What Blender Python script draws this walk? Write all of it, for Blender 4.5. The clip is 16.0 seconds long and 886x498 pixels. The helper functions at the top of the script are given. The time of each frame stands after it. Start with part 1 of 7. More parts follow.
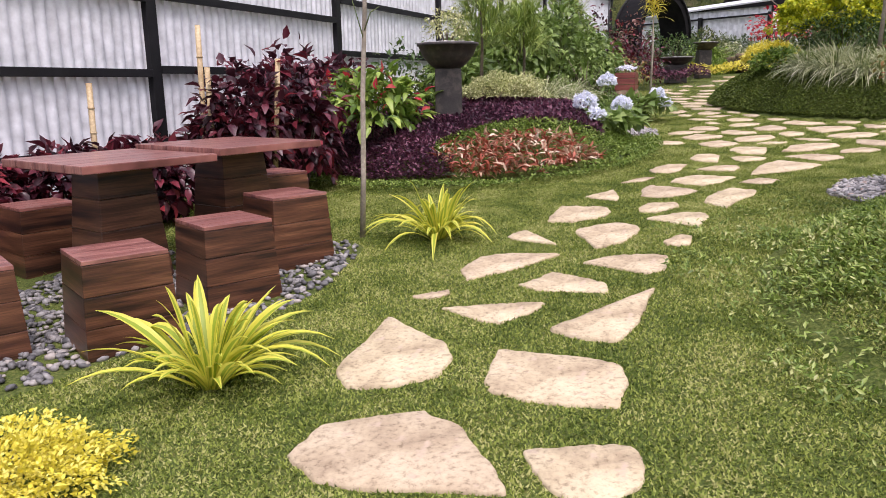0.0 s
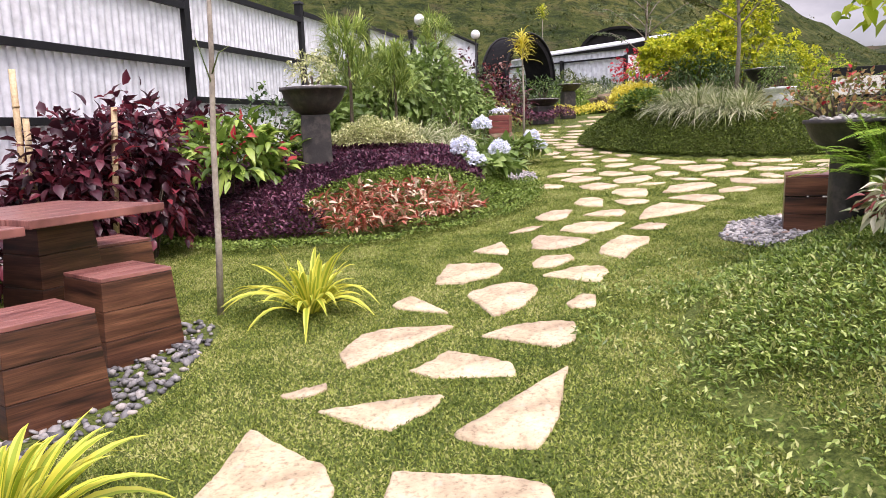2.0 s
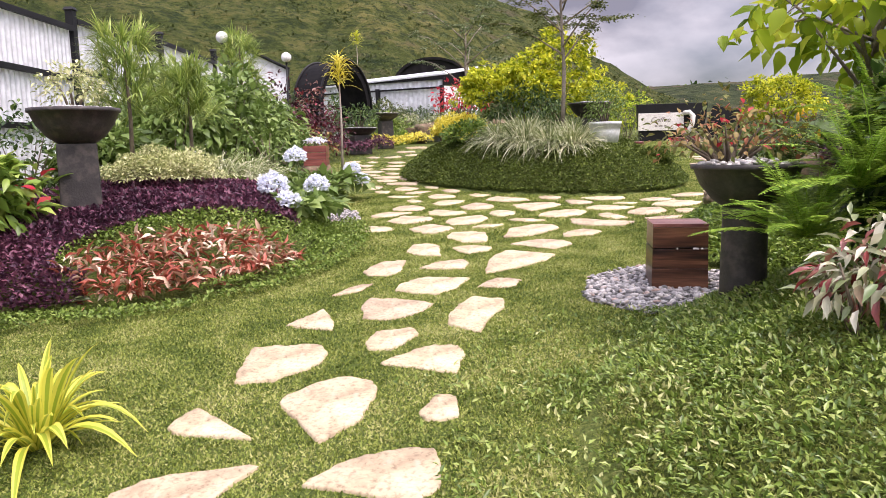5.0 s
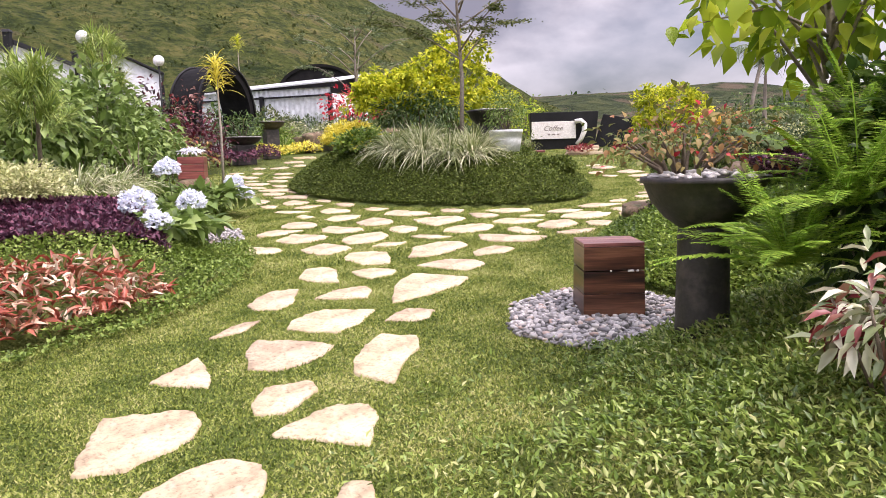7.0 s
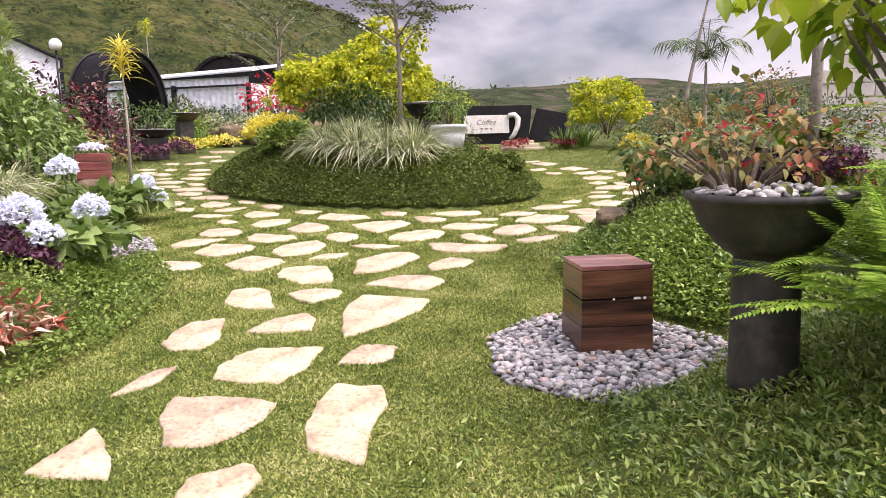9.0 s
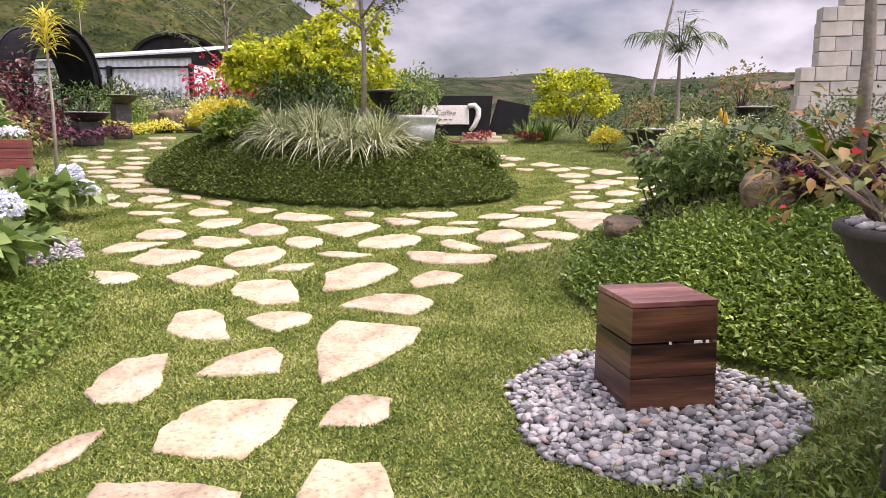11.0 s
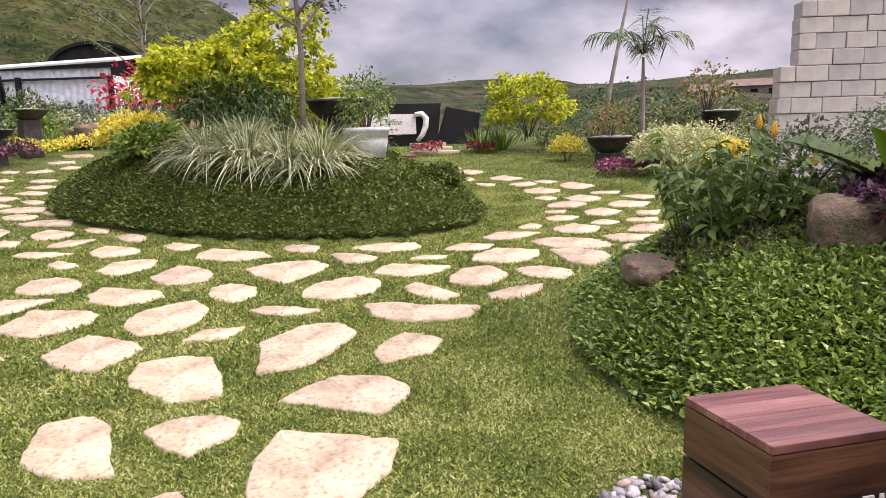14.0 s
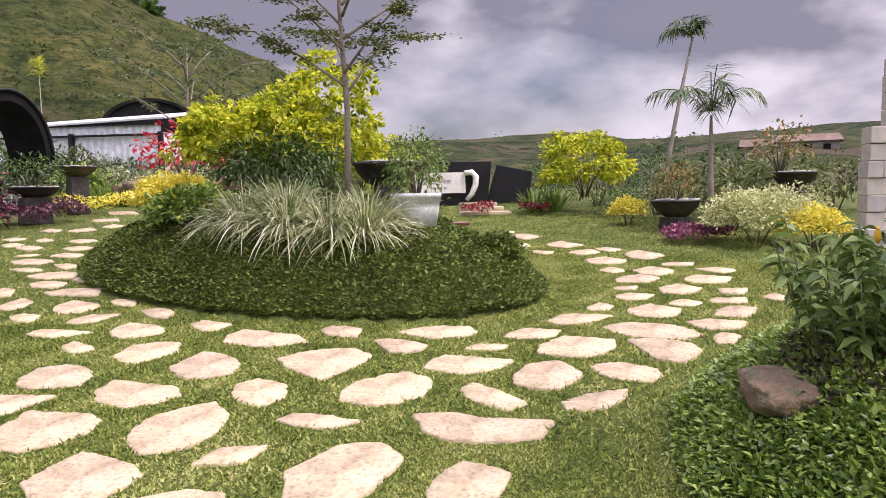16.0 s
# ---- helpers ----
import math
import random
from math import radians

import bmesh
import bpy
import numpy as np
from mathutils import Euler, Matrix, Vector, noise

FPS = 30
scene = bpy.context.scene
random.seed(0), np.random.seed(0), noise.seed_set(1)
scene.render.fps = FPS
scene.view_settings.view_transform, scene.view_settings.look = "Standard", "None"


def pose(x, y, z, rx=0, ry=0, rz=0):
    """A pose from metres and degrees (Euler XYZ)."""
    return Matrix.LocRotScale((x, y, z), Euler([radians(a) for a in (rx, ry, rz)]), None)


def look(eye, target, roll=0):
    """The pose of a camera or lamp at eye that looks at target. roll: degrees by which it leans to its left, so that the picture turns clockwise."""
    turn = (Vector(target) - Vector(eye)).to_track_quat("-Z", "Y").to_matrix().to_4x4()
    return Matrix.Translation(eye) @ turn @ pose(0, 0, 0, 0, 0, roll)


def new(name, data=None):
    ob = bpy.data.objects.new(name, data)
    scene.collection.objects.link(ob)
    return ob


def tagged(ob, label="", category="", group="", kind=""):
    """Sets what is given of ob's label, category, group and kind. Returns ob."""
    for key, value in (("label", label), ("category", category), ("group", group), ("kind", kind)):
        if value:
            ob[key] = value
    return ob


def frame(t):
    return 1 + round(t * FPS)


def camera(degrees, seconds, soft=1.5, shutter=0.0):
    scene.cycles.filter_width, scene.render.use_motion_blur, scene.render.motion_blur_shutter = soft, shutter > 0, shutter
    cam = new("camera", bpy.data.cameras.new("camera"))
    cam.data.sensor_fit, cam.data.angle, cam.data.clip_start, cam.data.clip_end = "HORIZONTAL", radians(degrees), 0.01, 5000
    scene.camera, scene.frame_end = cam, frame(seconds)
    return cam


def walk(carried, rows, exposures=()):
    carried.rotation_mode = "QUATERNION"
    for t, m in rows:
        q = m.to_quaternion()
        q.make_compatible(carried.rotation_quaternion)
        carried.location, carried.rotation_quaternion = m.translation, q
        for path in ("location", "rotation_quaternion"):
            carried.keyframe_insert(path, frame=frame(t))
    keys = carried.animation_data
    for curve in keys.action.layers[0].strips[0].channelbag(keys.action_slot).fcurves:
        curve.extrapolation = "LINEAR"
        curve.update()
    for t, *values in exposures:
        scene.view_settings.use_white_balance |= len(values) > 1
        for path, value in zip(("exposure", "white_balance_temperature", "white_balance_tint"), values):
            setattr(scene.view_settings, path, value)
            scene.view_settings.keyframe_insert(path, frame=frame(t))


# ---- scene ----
cam = camera(61.8, 16.0, 0.8)
METRES, EYE, TILT, LEAN, TURN = 6.7, 1.2885, 0.0, 0.0, 0.0
ROWS = [
    (0.0, 0.0, 0.0, 0.0, -0.22, -12.38, 1.0),
    (0.5, 0.009, 0.0257, 0.0001, -2.15, -11.3, 1.2),
    (1.0, 0.0083, 0.0571, 0.0028, -4.62, -10.47, 1.55),
    (1.5, 0.0031, 0.0848, 0.0062, -7.35, -9.85, 1.89),
    (2.0, 0.0046, 0.1076, 0.0057, -10.09, -9.45, 2.1),
    (2.5, 0.0143, 0.1409, 0.0059, -12.62, -9.06, 2.04),
    (3.0, 0.0263, 0.172, 0.0048, -15.1, -8.73, 1.84),
    (3.5, 0.0328, 0.1991, 0.0054, -17.48, -8.49, 1.56),
    (4.0, 0.0334, 0.2316, 0.0099, -19.77, -8.28, 1.31),
    (6.5, 0.0828, 0.3821, 0.0171, -30.78, -7.26, 1.59),
    (7.0, 0.089, 0.4069, 0.0173, -32.81, -7.29, 1.6),
    (7.5, 0.1004, 0.4376, 0.0161, -34.52, -7.49, 1.61),
    (8.0, 0.1143, 0.4677, 0.0193, -36.1, -7.69, 1.56),
    (8.5, 0.1266, 0.4993, 0.0207, -37.51, -7.88, 1.51),
    (9.0, 0.1319, 0.5356, 0.0259, -38.95, -8.0, 1.38),
    (11.5, 0.1945, 0.6869, 0.0324, -44.08, -8.95, 0.14),
    (12.0, 0.2093, 0.7151, 0.0332, -45.17, -8.93, 0.34),
    (12.5, 0.2331, 0.7422, 0.0363, -46.15, -8.86, 0.67),
    (13.0, 0.254, 0.7617, 0.0387, -47.16, -8.68, 1.01),
    (13.5, 0.275, 0.7855, 0.04, -47.7, -8.58, 1.25),
    (14.0, 0.2906, 0.8087, 0.0432, -47.72, -8.37, 1.38),
    (14.5, 0.3102, 0.8289, 0.0447, -47.27, -7.89, 1.39),
    (15.0, 0.3342, 0.8514, 0.0515, -46.28, -7.01, 1.31),
    (15.5, 0.3519, 0.8707, 0.0568, -45.19, -5.66, 1.16),
    (16.0, 0.3643, 0.8975, 0.0627, -44.22, -4.22, 1.03),
]
walk(cam, [(t, pose(0, 0, EYE, TILT, LEAN, TURN) @ pose(METRES * x, METRES * y, METRES * z, 90 + pitch, roll, yaw)) for t, x, y, z, yaw, pitch, roll in ROWS],
     [(0.0, -0.30, 6450, 28), (1.5, -0.02, 6500, 29), (3.0, 0.07, 6550, 29), (7.0, 0.22, 6550, 31), (9.0, 0.21, 6600, 32), (12.0, 0.06, 6550, 33), (16.0, 0.0, 6500, 33)])

# ---- world and light ----
SUN_ELEV, SUN_AZ = 62.0, 162.0
world = bpy.data.worlds.new("world")
scene.world = world
world.use_nodes = True
wn, wl = world.node_tree.nodes, world.node_tree.links
wn.clear()
w_out, w_bg = wn.new("ShaderNodeOutputWorld"), wn.new("ShaderNodeBackground")
w_sky = wn.new("ShaderNodeTexSky")
w_sky.sky_type, w_sky.sun_disc = "NISHITA", False
w_sky.sun_elevation, w_sky.sun_rotation = radians(SUN_ELEV), radians(SUN_AZ)
w_sky.air_density, w_sky.dust_density = 1.0, 2.0
w_co, w_map = wn.new("ShaderNodeTexCoord"), wn.new("ShaderNodeMapping")
w_map.inputs["Scale"].default_value = (1.0, 1.0, 2.0)
w_map.inputs["Location"].default_value = (0.35, 0.1, 0.0)
w_n1, w_n2 = wn.new("ShaderNodeTexNoise"), wn.new("ShaderNodeTexNoise")
w_n1.inputs["Scale"].default_value, w_n1.inputs["Detail"].default_value = 2.6, 8.0
w_n2.inputs["Scale"].default_value, w_n2.inputs["Detail"].default_value = 3.4, 10.0
w_cov, w_den = wn.new("ShaderNodeValToRGB"), wn.new("ShaderNodeValToRGB")
w_cov.color_ramp.elements[0].position, w_cov.color_ramp.elements[1].position = 0.28, 0.50
w_den.color_ramp.elements[0].position, w_den.color_ramp.elements[1].position = 0.42, 0.58
w_den.color_ramp.elements[0].color = (3.7, 4.0, 4.7, 1)
w_den.color_ramp.elements[1].color = (10.5, 10.9, 11.2, 1)
w_sep, w_rise = wn.new("ShaderNodeSeparateXYZ"), wn.new("ShaderNodeMapRange")
w_rise.inputs["From Min"].default_value, w_rise.inputs["From Max"].default_value = 0.07, 0.21
w_rise.inputs["To Min"].default_value, w_rise.inputs["To Max"].default_value = 0.24, -0.03
w_sum = wn.new("ShaderNodeMath")
w_sum.operation = "ADD"
wl.new(w_co.outputs["Generated"], w_sep.inputs["Vector"])
wl.new(w_sep.outputs["Z"], w_rise.inputs["Value"])
wl.new(w_rise.outputs["Result"], w_sum.inputs[1])
w_mix = wn.new("ShaderNodeMix")
w_mix.data_type = "RGBA"
wl.new(w_co.outputs["Generated"], w_map.inputs["Vector"])
for n_ in (w_n1, w_n2):
    wl.new(w_map.outputs["Vector"], n_.inputs["Vector"])
wl.new(w_n1.outputs["Fac"], w_cov.inputs["Fac"])
w_side, w_glow = wn.new("ShaderNodeVectorMath"), wn.new("ShaderNodeMath")
w_side.operation, w_glow.operation = "DOT_PRODUCT", "MULTIPLY_ADD"
w_side.inputs[1].default_value = (math.sin(radians(SUN_AZ)), math.cos(radians(SUN_AZ)), 0.0)
w_glow.inputs[1].default_value = 0.22
wl.new(w_co.outputs["Generated"], w_side.inputs[0])
wl.new(w_side.outputs["Value"], w_glow.inputs[0])
wl.new(w_n2.outputs["Fac"], w_glow.inputs[2])
wl.new(w_glow.outputs[0], w_sum.inputs[0])
wl.new(w_sum.outputs[0], w_den.inputs["Fac"])
wl.new(w_cov.outputs["Color"], w_mix.inputs["Factor"])
wl.new(w_sky.outputs["Color"], w_mix.inputs["A"])
wl.new(w_den.outputs["Color"], w_mix.inputs["B"])
# an overcast sky is about three times as bright overhead as at the horizon
w_cie, w_lum = wn.new("ShaderNodeMapRange"), wn.new("ShaderNodeMix")
w_cie.inputs["From Min"].default_value, w_cie.inputs["From Max"].default_value = 0.25, 1.0
w_cie.inputs["To Min"].default_value, w_cie.inputs["To Max"].default_value = 0.85, 4.4
w_lum.data_type, w_lum.blend_type = "RGBA", "MULTIPLY"
w_lum.inputs["Factor"].default_value = 1.0
wl.new(w_sep.outputs["Z"], w_cie.inputs["Value"])
wl.new(w_mix.outputs["Result"], w_lum.inputs["A"])
wl.new(w_cie.outputs["Result"], w_lum.inputs["B"])
wl.new(w_lum.outputs["Result"], w_bg.inputs["Color"])
w_bg.inputs["Strength"].default_value = 0.088
wl.new(w_bg.outputs["Background"], w_out.inputs["Surface"])

sun_data = bpy.data.lights.new("sun", "SUN")
sun_data.energy, sun_data.angle, sun_data.color = 3.4, radians(24), (1.0, 0.95, 0.87)
sun = new("sun", sun_data)
sun.matrix_world = look((0, 0, 30), Vector((0, 0, 30)) - Vector((math.sin(radians(SUN_AZ)) * math.cos(radians(SUN_ELEV)),
                                                        math.cos(radians(SUN_AZ)) * math.cos(radians(SUN_ELEV)), math.sin(radians(SUN_ELEV)))))

# ---- materials ----


def mat_base(name, rough=0.7, metal=0.0, spec=0.5):
    m = bpy.data.materials.new(name)
    m.use_nodes = True
    b = m.node_tree.nodes["Principled BSDF"]
    b.inputs["Roughness"].default_value, b.inputs["Metallic"].default_value = rough, metal
    b.inputs["Specular IOR Level"].default_value = spec
    return m, m.node_tree.nodes, m.node_tree.links, b


def ramp(nodes, stops):
    r = nodes.new("ShaderNodeValToRGB")
    e = r.color_ramp.elements
    while len(e) < len(stops):
        e.new(0.5)
    for el, (p, c) in zip(e, stops):
        el.position, el.color = p, (*c, 1)
    return r


def noise_tex(nodes, links, scale, detail=4, vec=None, rough=0.55):
    n = nodes.new("ShaderNodeTexNoise")
    n.inputs["Scale"].default_value, n.inputs["Detail"].default_value, n.inputs["Roughness"].default_value = scale, detail, rough
    if vec is None:
        vec = nodes.new("ShaderNodeTexCoord").outputs["Object"]
    links.new(vec, n.inputs["Vector"])
    return n


def bump(nodes, links, bsdf, height, strength=0.3, dist=0.01):
    b = nodes.new("ShaderNodeBump")
    b.inputs["Strength"].default_value, b.inputs["Distance"].default_value = strength, dist
    links.new(height, b.inputs["Height"])
    links.new(b.outputs["Normal"], bsdf.inputs["Normal"])


def mixed(nodes, links, a, b, fac, mode="MIX"):
    m = nodes.new("ShaderNodeMix")
    m.data_type, m.blend_type = "RGBA", mode
    for sock, v in (("A", a), ("B", b)):
        if isinstance(v, tuple):
            m.inputs[sock].default_value = (*v, 1)
        else:
            links.new(v, m.inputs[sock])
    if isinstance(fac, float):
        m.inputs["Factor"].default_value = fac
    else:
        links.new(fac, m.inputs["Factor"])
    return m.outputs["Result"]


def mat_surface(name, c1, c2, rough=0.7, big=2.0, fine=60.0, bump_s=0.3, metal=0.0, spec=0.5, stain=None, dist=0.008):
    """Two colours by coarse noise, a fine grain over them, and relief."""
    m, n, l, b = mat_base(name, rough, metal, spec)
    a = noise_tex(n, l, big, 6)
    g = noise_tex(n, l, fine, 5)
    r = ramp(n, [(0.32, c1), (0.68, c2)])
    l.new(a.outputs["Fac"], r.inputs["Fac"])
    r2 = ramp(n, [(0.3, (0.72, 0.72, 0.72)), (0.7, (1.15, 1.15, 1.15))])
    l.new(g.outputs["Fac"], r2.inputs["Fac"])
    col = mixed(n, l, r.outputs["Color"], r2.outputs["Color"], 1.0, "MULTIPLY")
    if stain:
        s = noise_tex(n, l, big * 2.7, 7)
        r3 = ramp(n, [(0.5, (0, 0, 0)), (0.68, (1, 1, 1))])
        l.new(s.outputs["Fac"], r3.inputs["Fac"])
        col = mixed(n, l, col, stain, r3.outputs["Color"])
    l.new(col, b.inputs["Base Color"])
    bump(n, l, b, g.outputs["Fac"], bump_s, dist)
    return m


def mat_leaf(name, stops, rough=0.5, lets=0.25, spec=0.3, patch=1.2, drift=0.9, detail=3):
    """Leaves: each one its own colour from the ramp, drifting with coarse noise; some light passes through."""
    m, n, l, b = mat_base(name, rough, 0.0, spec)
    geo = n.new("ShaderNodeNewGeometry")
    big = noise_tex(n, l, patch, detail)
    add = n.new("ShaderNodeMath")
    add.operation = "MULTIPLY_ADD"
    add.inputs[1].default_value, add.inputs[2].default_value = drift, -0.5 * drift
    l.new(big.outputs["Fac"], add.inputs[0])
    s = n.new("ShaderNodeMath")
    s.operation = "ADD"
    l.new(geo.outputs["Random Per Island"], s.inputs[0])
    l.new(add.outputs[0], s.inputs[1])
    r = ramp(n, stops)
    l.new(s.outputs[0], r.inputs["Fac"])
    l.new(r.outputs["Color"], b.inputs["Base Color"])
    t = n.new("ShaderNodeBsdfTranslucent")
    l.new(r.outputs["Color"], t.inputs["Color"])
    mx = n.new("ShaderNodeMixShader")
    mx.inputs["Fac"].default_value = lets
    l.new(b.outputs["BSDF"], mx.inputs[1])
    l.new(t.outputs["BSDF"], mx.inputs[2])
    l.new(mx.outputs["Shader"], n["Material Output"].inputs["Surface"])
    return m


def mat_wood(name, dark, mid, light, horizontal=True, gloss=0.32):
    """Stained boards: long dark and red bands along the grain, fine fibre over them."""
    m, n, l, b = mat_base(name, gloss, 0.0, 0.5)
    co = n.new("ShaderNodeTexCoord")
    info = n.new("ShaderNodeObjectInfo")
    off = n.new("ShaderNodeVectorMath")
    off.operation = "ADD"
    sc = n.new("ShaderNodeVectorMath")
    sc.operation = "SCALE"
    sc.inputs["Scale"].default_value = 9.0
    cmb = n.new("ShaderNodeCombineXYZ")
    for k in range(3):
        l.new(info.outputs["Random"], cmb.inputs[k])
    l.new(cmb.outputs[0], sc.inputs[0])
    l.new(co.outputs["Object"], off.inputs[0])
    l.new(sc.outputs[0], off.inputs[1])
    mp = n.new("ShaderNodeMapping")
    mp.inputs["Scale"].default_value = (1.3, 1.3, 17.0) if horizontal else (1.2, 16.0, 1.2)
    l.new(off.outputs[0], mp.inputs["Vector"])
    a = noise_tex(n, l, 1.0, 4, mp.outputs[0], 0.6)
    mp2 = n.new("ShaderNodeMapping")
    mp2.inputs["Scale"].default_value = (6.0, 6.0, 190.0) if horizontal else (5.0, 170.0, 5.0)
    l.new(off.outputs[0], mp2.inputs["Vector"])
    g = noise_tex(n, l, 1.0, 3, mp2.outputs[0], 0.6)
    r = ramp(n, [(0.34, dark), (0.52, mid), (0.70, light)])
    l.new(a.outputs["Fac"], r.inputs["Fac"])
    r2 = ramp(n, [(0.3, (0.6, 0.6, 0.6)), (0.65, (1.15, 1.15, 1.15))])
    l.new(g.outputs["Fac"], r2.inputs["Fac"])
    l.new(mixed(n, l, r.outputs["Color"], r2.outputs["Color"], 1.0, "MULTIPLY"), b.inputs["Base Color"])
    bump(n, l, b, g.outputs["Fac"], 0.25, 0.003)
    return m


M = {}
# lawn soil with green and straw
m, n, l, b = mat_base("lawn", 0.9, 0, 0.2)
a, c, d = noise_tex(n, l, 0.7, 5), noise_tex(n, l, 55, 5), noise_tex(n, l, 6, 4)
r = ramp(n, [(0.3, (0.030, 0.046, 0.010)), (0.5, (0.072, 0.100, 0.020)), (0.72, (0.145, 0.155, 0.050))])
l.new(c.outputs["Fac"], r.inputs["Fac"])
r2 = ramp(n, [(0.35, (0.8, 0.85, 0.75)), (0.65, (1.2, 1.15, 1.1))])
l.new(a.outputs["Fac"], r2.inputs["Fac"])
l.new(mixed(n, l, r.outputs["Color"], r2.outputs["Color"], 1.0, "MULTIPLY"), b.inputs["Base Color"])
bump(n, l, b, c.outputs["Fac"], 0.8, 0.02)
M["lawn"] = m
M["grass"] = mat_leaf("grass_blades", [(0.0, (0.070, 0.112, 0.018)), (0.4, (0.185, 0.242, 0.042)), (0.75, (0.305, 0.352, 0.078)), (1.0, (0.44, 0.44, 0.17))], 0.6, 0.3, 0.2, 2.6, 2.0, 7)
M["broad"] = mat_leaf("broad_grass", [(0.0, (0.075, 0.135, 0.020)), (0.5, (0.195, 0.295, 0.050)), (0.85, (0.34, 0.43, 0.10)), (1.0, (0.50, 0.51, 0.22))], 0.36, 0.3, 0.5)
M["cover"] = mat_leaf("dark_ground_cover", [(0.0, (0.040, 0.064, 0.013)), (0.5, (0.100, 0.146, 0.027)), (1.0, (0.22, 0.28, 0.058))], 0.62, 0.2, 0.22)
M["bankleaf"] = mat_leaf("glossy_bank_leaf", [(0.0, (0.066, 0.125, 0.020)), (0.5, (0.170, 0.270, 0.044)), (1.0, (0.38, 0.49, 0.10))], 0.36, 0.25, 0.5)
M["trim"] = mat_leaf("green_trim_cover", [(0.0, (0.08, 0.13, 0.018)), (0.5, (0.16, 0.25, 0.04)), (1.0, (0.28, 0.36, 0.08))], 0.5, 0.25)
M["purple"] = mat_leaf("purple_cover", [(0.0, (0.034, 0.016, 0.026)), (0.5, (0.095, 0.034, 0.062)), (1.0, (0.24, 0.09, 0.13))], 0.45, 0.2)
M["magenta"] = mat_leaf("magenta_cover", [(0.0, (0.08, 0.018, 0.045)), (0.5, (0.20, 0.05, 0.10)), (1.0, (0.36, 0.13, 0.20))], 0.45, 0.25)
M["bronze"] = mat_leaf("bronze_cover", [(0.0, (0.07, 0.09, 0.03)), (0.22, (0.3, 0.06, 0.035)), (0.5, (0.46, 0.14, 0.085)), (0.78, (0.58, 0.38, 0.26)), (1.0, (0.76, 0.66, 0.5))], 0.4, 0.2, 0.4)
M["redleaf"] = mat_leaf("dark_red_leaf", [(0.0, (0.026, 0.008, 0.013)), (0.55, (0.085, 0.018, 0.029)), (0.9, (0.20, 0.030, 0.045)), (1.0, (0.34, 0.04, 0.05))], 0.35, 0.25, 0.45)
M["green"] = mat_leaf("mid_green_leaf", [(0.0, (0.07, 0.135, 0.02)), (0.5, (0.18, 0.3, 0.045)), (1.0, (0.4, 0.52, 0.11))], 0.4, 0.3, 0.4)
M["darkgreen"] = mat_leaf("dark_green_leaf", [(0.0, (0.025, 0.060, 0.014)), (0.6, (0.065, 0.130, 0.028)), (1.0, (0.15, 0.23, 0.05))], 0.4, 0.25, 0.4)
M["lime"] = mat_leaf("lime_leaf", [(0.0, (0.18, 0.25, 0.012)), (0.45, (0.43, 0.49, 0.022)), (1.0, (0.76, 0.72, 0.05))], 0.45, 0.4, 0.3)
M["yellow"] = mat_leaf("yellow_leaf", [(0.0, (0.48, 0.42, 0.03)), (0.5, (0.76, 0.67, 0.07)), (1.0, (0.9, 0.84, 0.24))], 0.5, 0.3)
M["pale"] = mat_leaf("pale_variegated_leaf", [(0.0, (0.22, 0.27, 0.08)), (0.5, (0.52, 0.55, 0.25)), (1.0, (0.8, 0.78, 0.48))], 0.5, 0.3)
M["silver"] = mat_leaf("silver_grass", [(0.0, (0.10, 0.15, 0.035)), (0.35, (0.27, 0.33, 0.12)), (0.7, (0.58, 0.60, 0.36)), (1.0, (0.84, 0.82, 0.62))], 0.45, 0.3)
M["fern"] = mat_leaf("fern_leaf", [(0.0, (0.13, 0.26, 0.028)), (0.5, (0.28, 0.45, 0.05)), (1.0, (0.50, 0.64, 0.11))], 0.42, 0.45, 0.35)
M["pine"] = mat_leaf("pine_needle", [(0.0, (0.14, 0.23, 0.05)), (0.6, (0.34, 0.45, 0.10)), (1.0, (0.55, 0.60, 0.20))], 0.5, 0.2)
M["redflower"] = mat_leaf("red_flower", [(0.0, (0.35, 0.015, 0.03)), (0.6, (0.65, 0.05, 0.07)), (1.0, (0.75, 0.16, 0.14))], 0.5, 0.3)
M["orange"] = mat_leaf("autumn_leaf", [(0.0, (0.11, 0.14, 0.035)), (0.45, (0.26, 0.25, 0.08)), (0.78, (0.36, 0.22, 0.085)), (1.0, (0.34, 0.11, 0.06))], 0.5, 0.3)
M["petal"] = mat_leaf("blue_petal", [(0.0, (0.72, 0.77, 0.9)), (0.5, (0.84, 0.87, 0.95)), (1.0, (0.94, 0.95, 0.97))], 0.6, 0.2)
M["cream"] = mat_leaf("croton_leaf", [(0.0, (0.24, 0.06, 0.05)), (0.12, (0.32, 0.15, 0.10)), (0.24, (0.12, 0.19, 0.06)), (0.5, (0.42, 0.43, 0.26)), (1.0, (0.78, 0.75, 0.60))], 0.35, 0.25, 0.5)
M["blade_y"] = mat_leaf("yellow_blade_edge", [(0.0, (0.50, 0.52, 0.03)), (1.0, (0.82, 0.76, 0.14))], 0.4, 0.35, 0.4)
M["blade_g"] = mat_leaf("green_blade_middle", [(0.0, (0.20, 0.32, 0.02)), (1.0, (0.40, 0.48, 0.05))], 0.4, 0.35, 0.4)
M["lime2"] = mat_leaf("lime_green_leaf", [(0.0, (0.12, 0.22, 0.014)), (0.5, (0.32, 0.44, 0.025)), (1.0, (0.60, 0.64, 0.06))], 0.42, 0.55, 0.35)
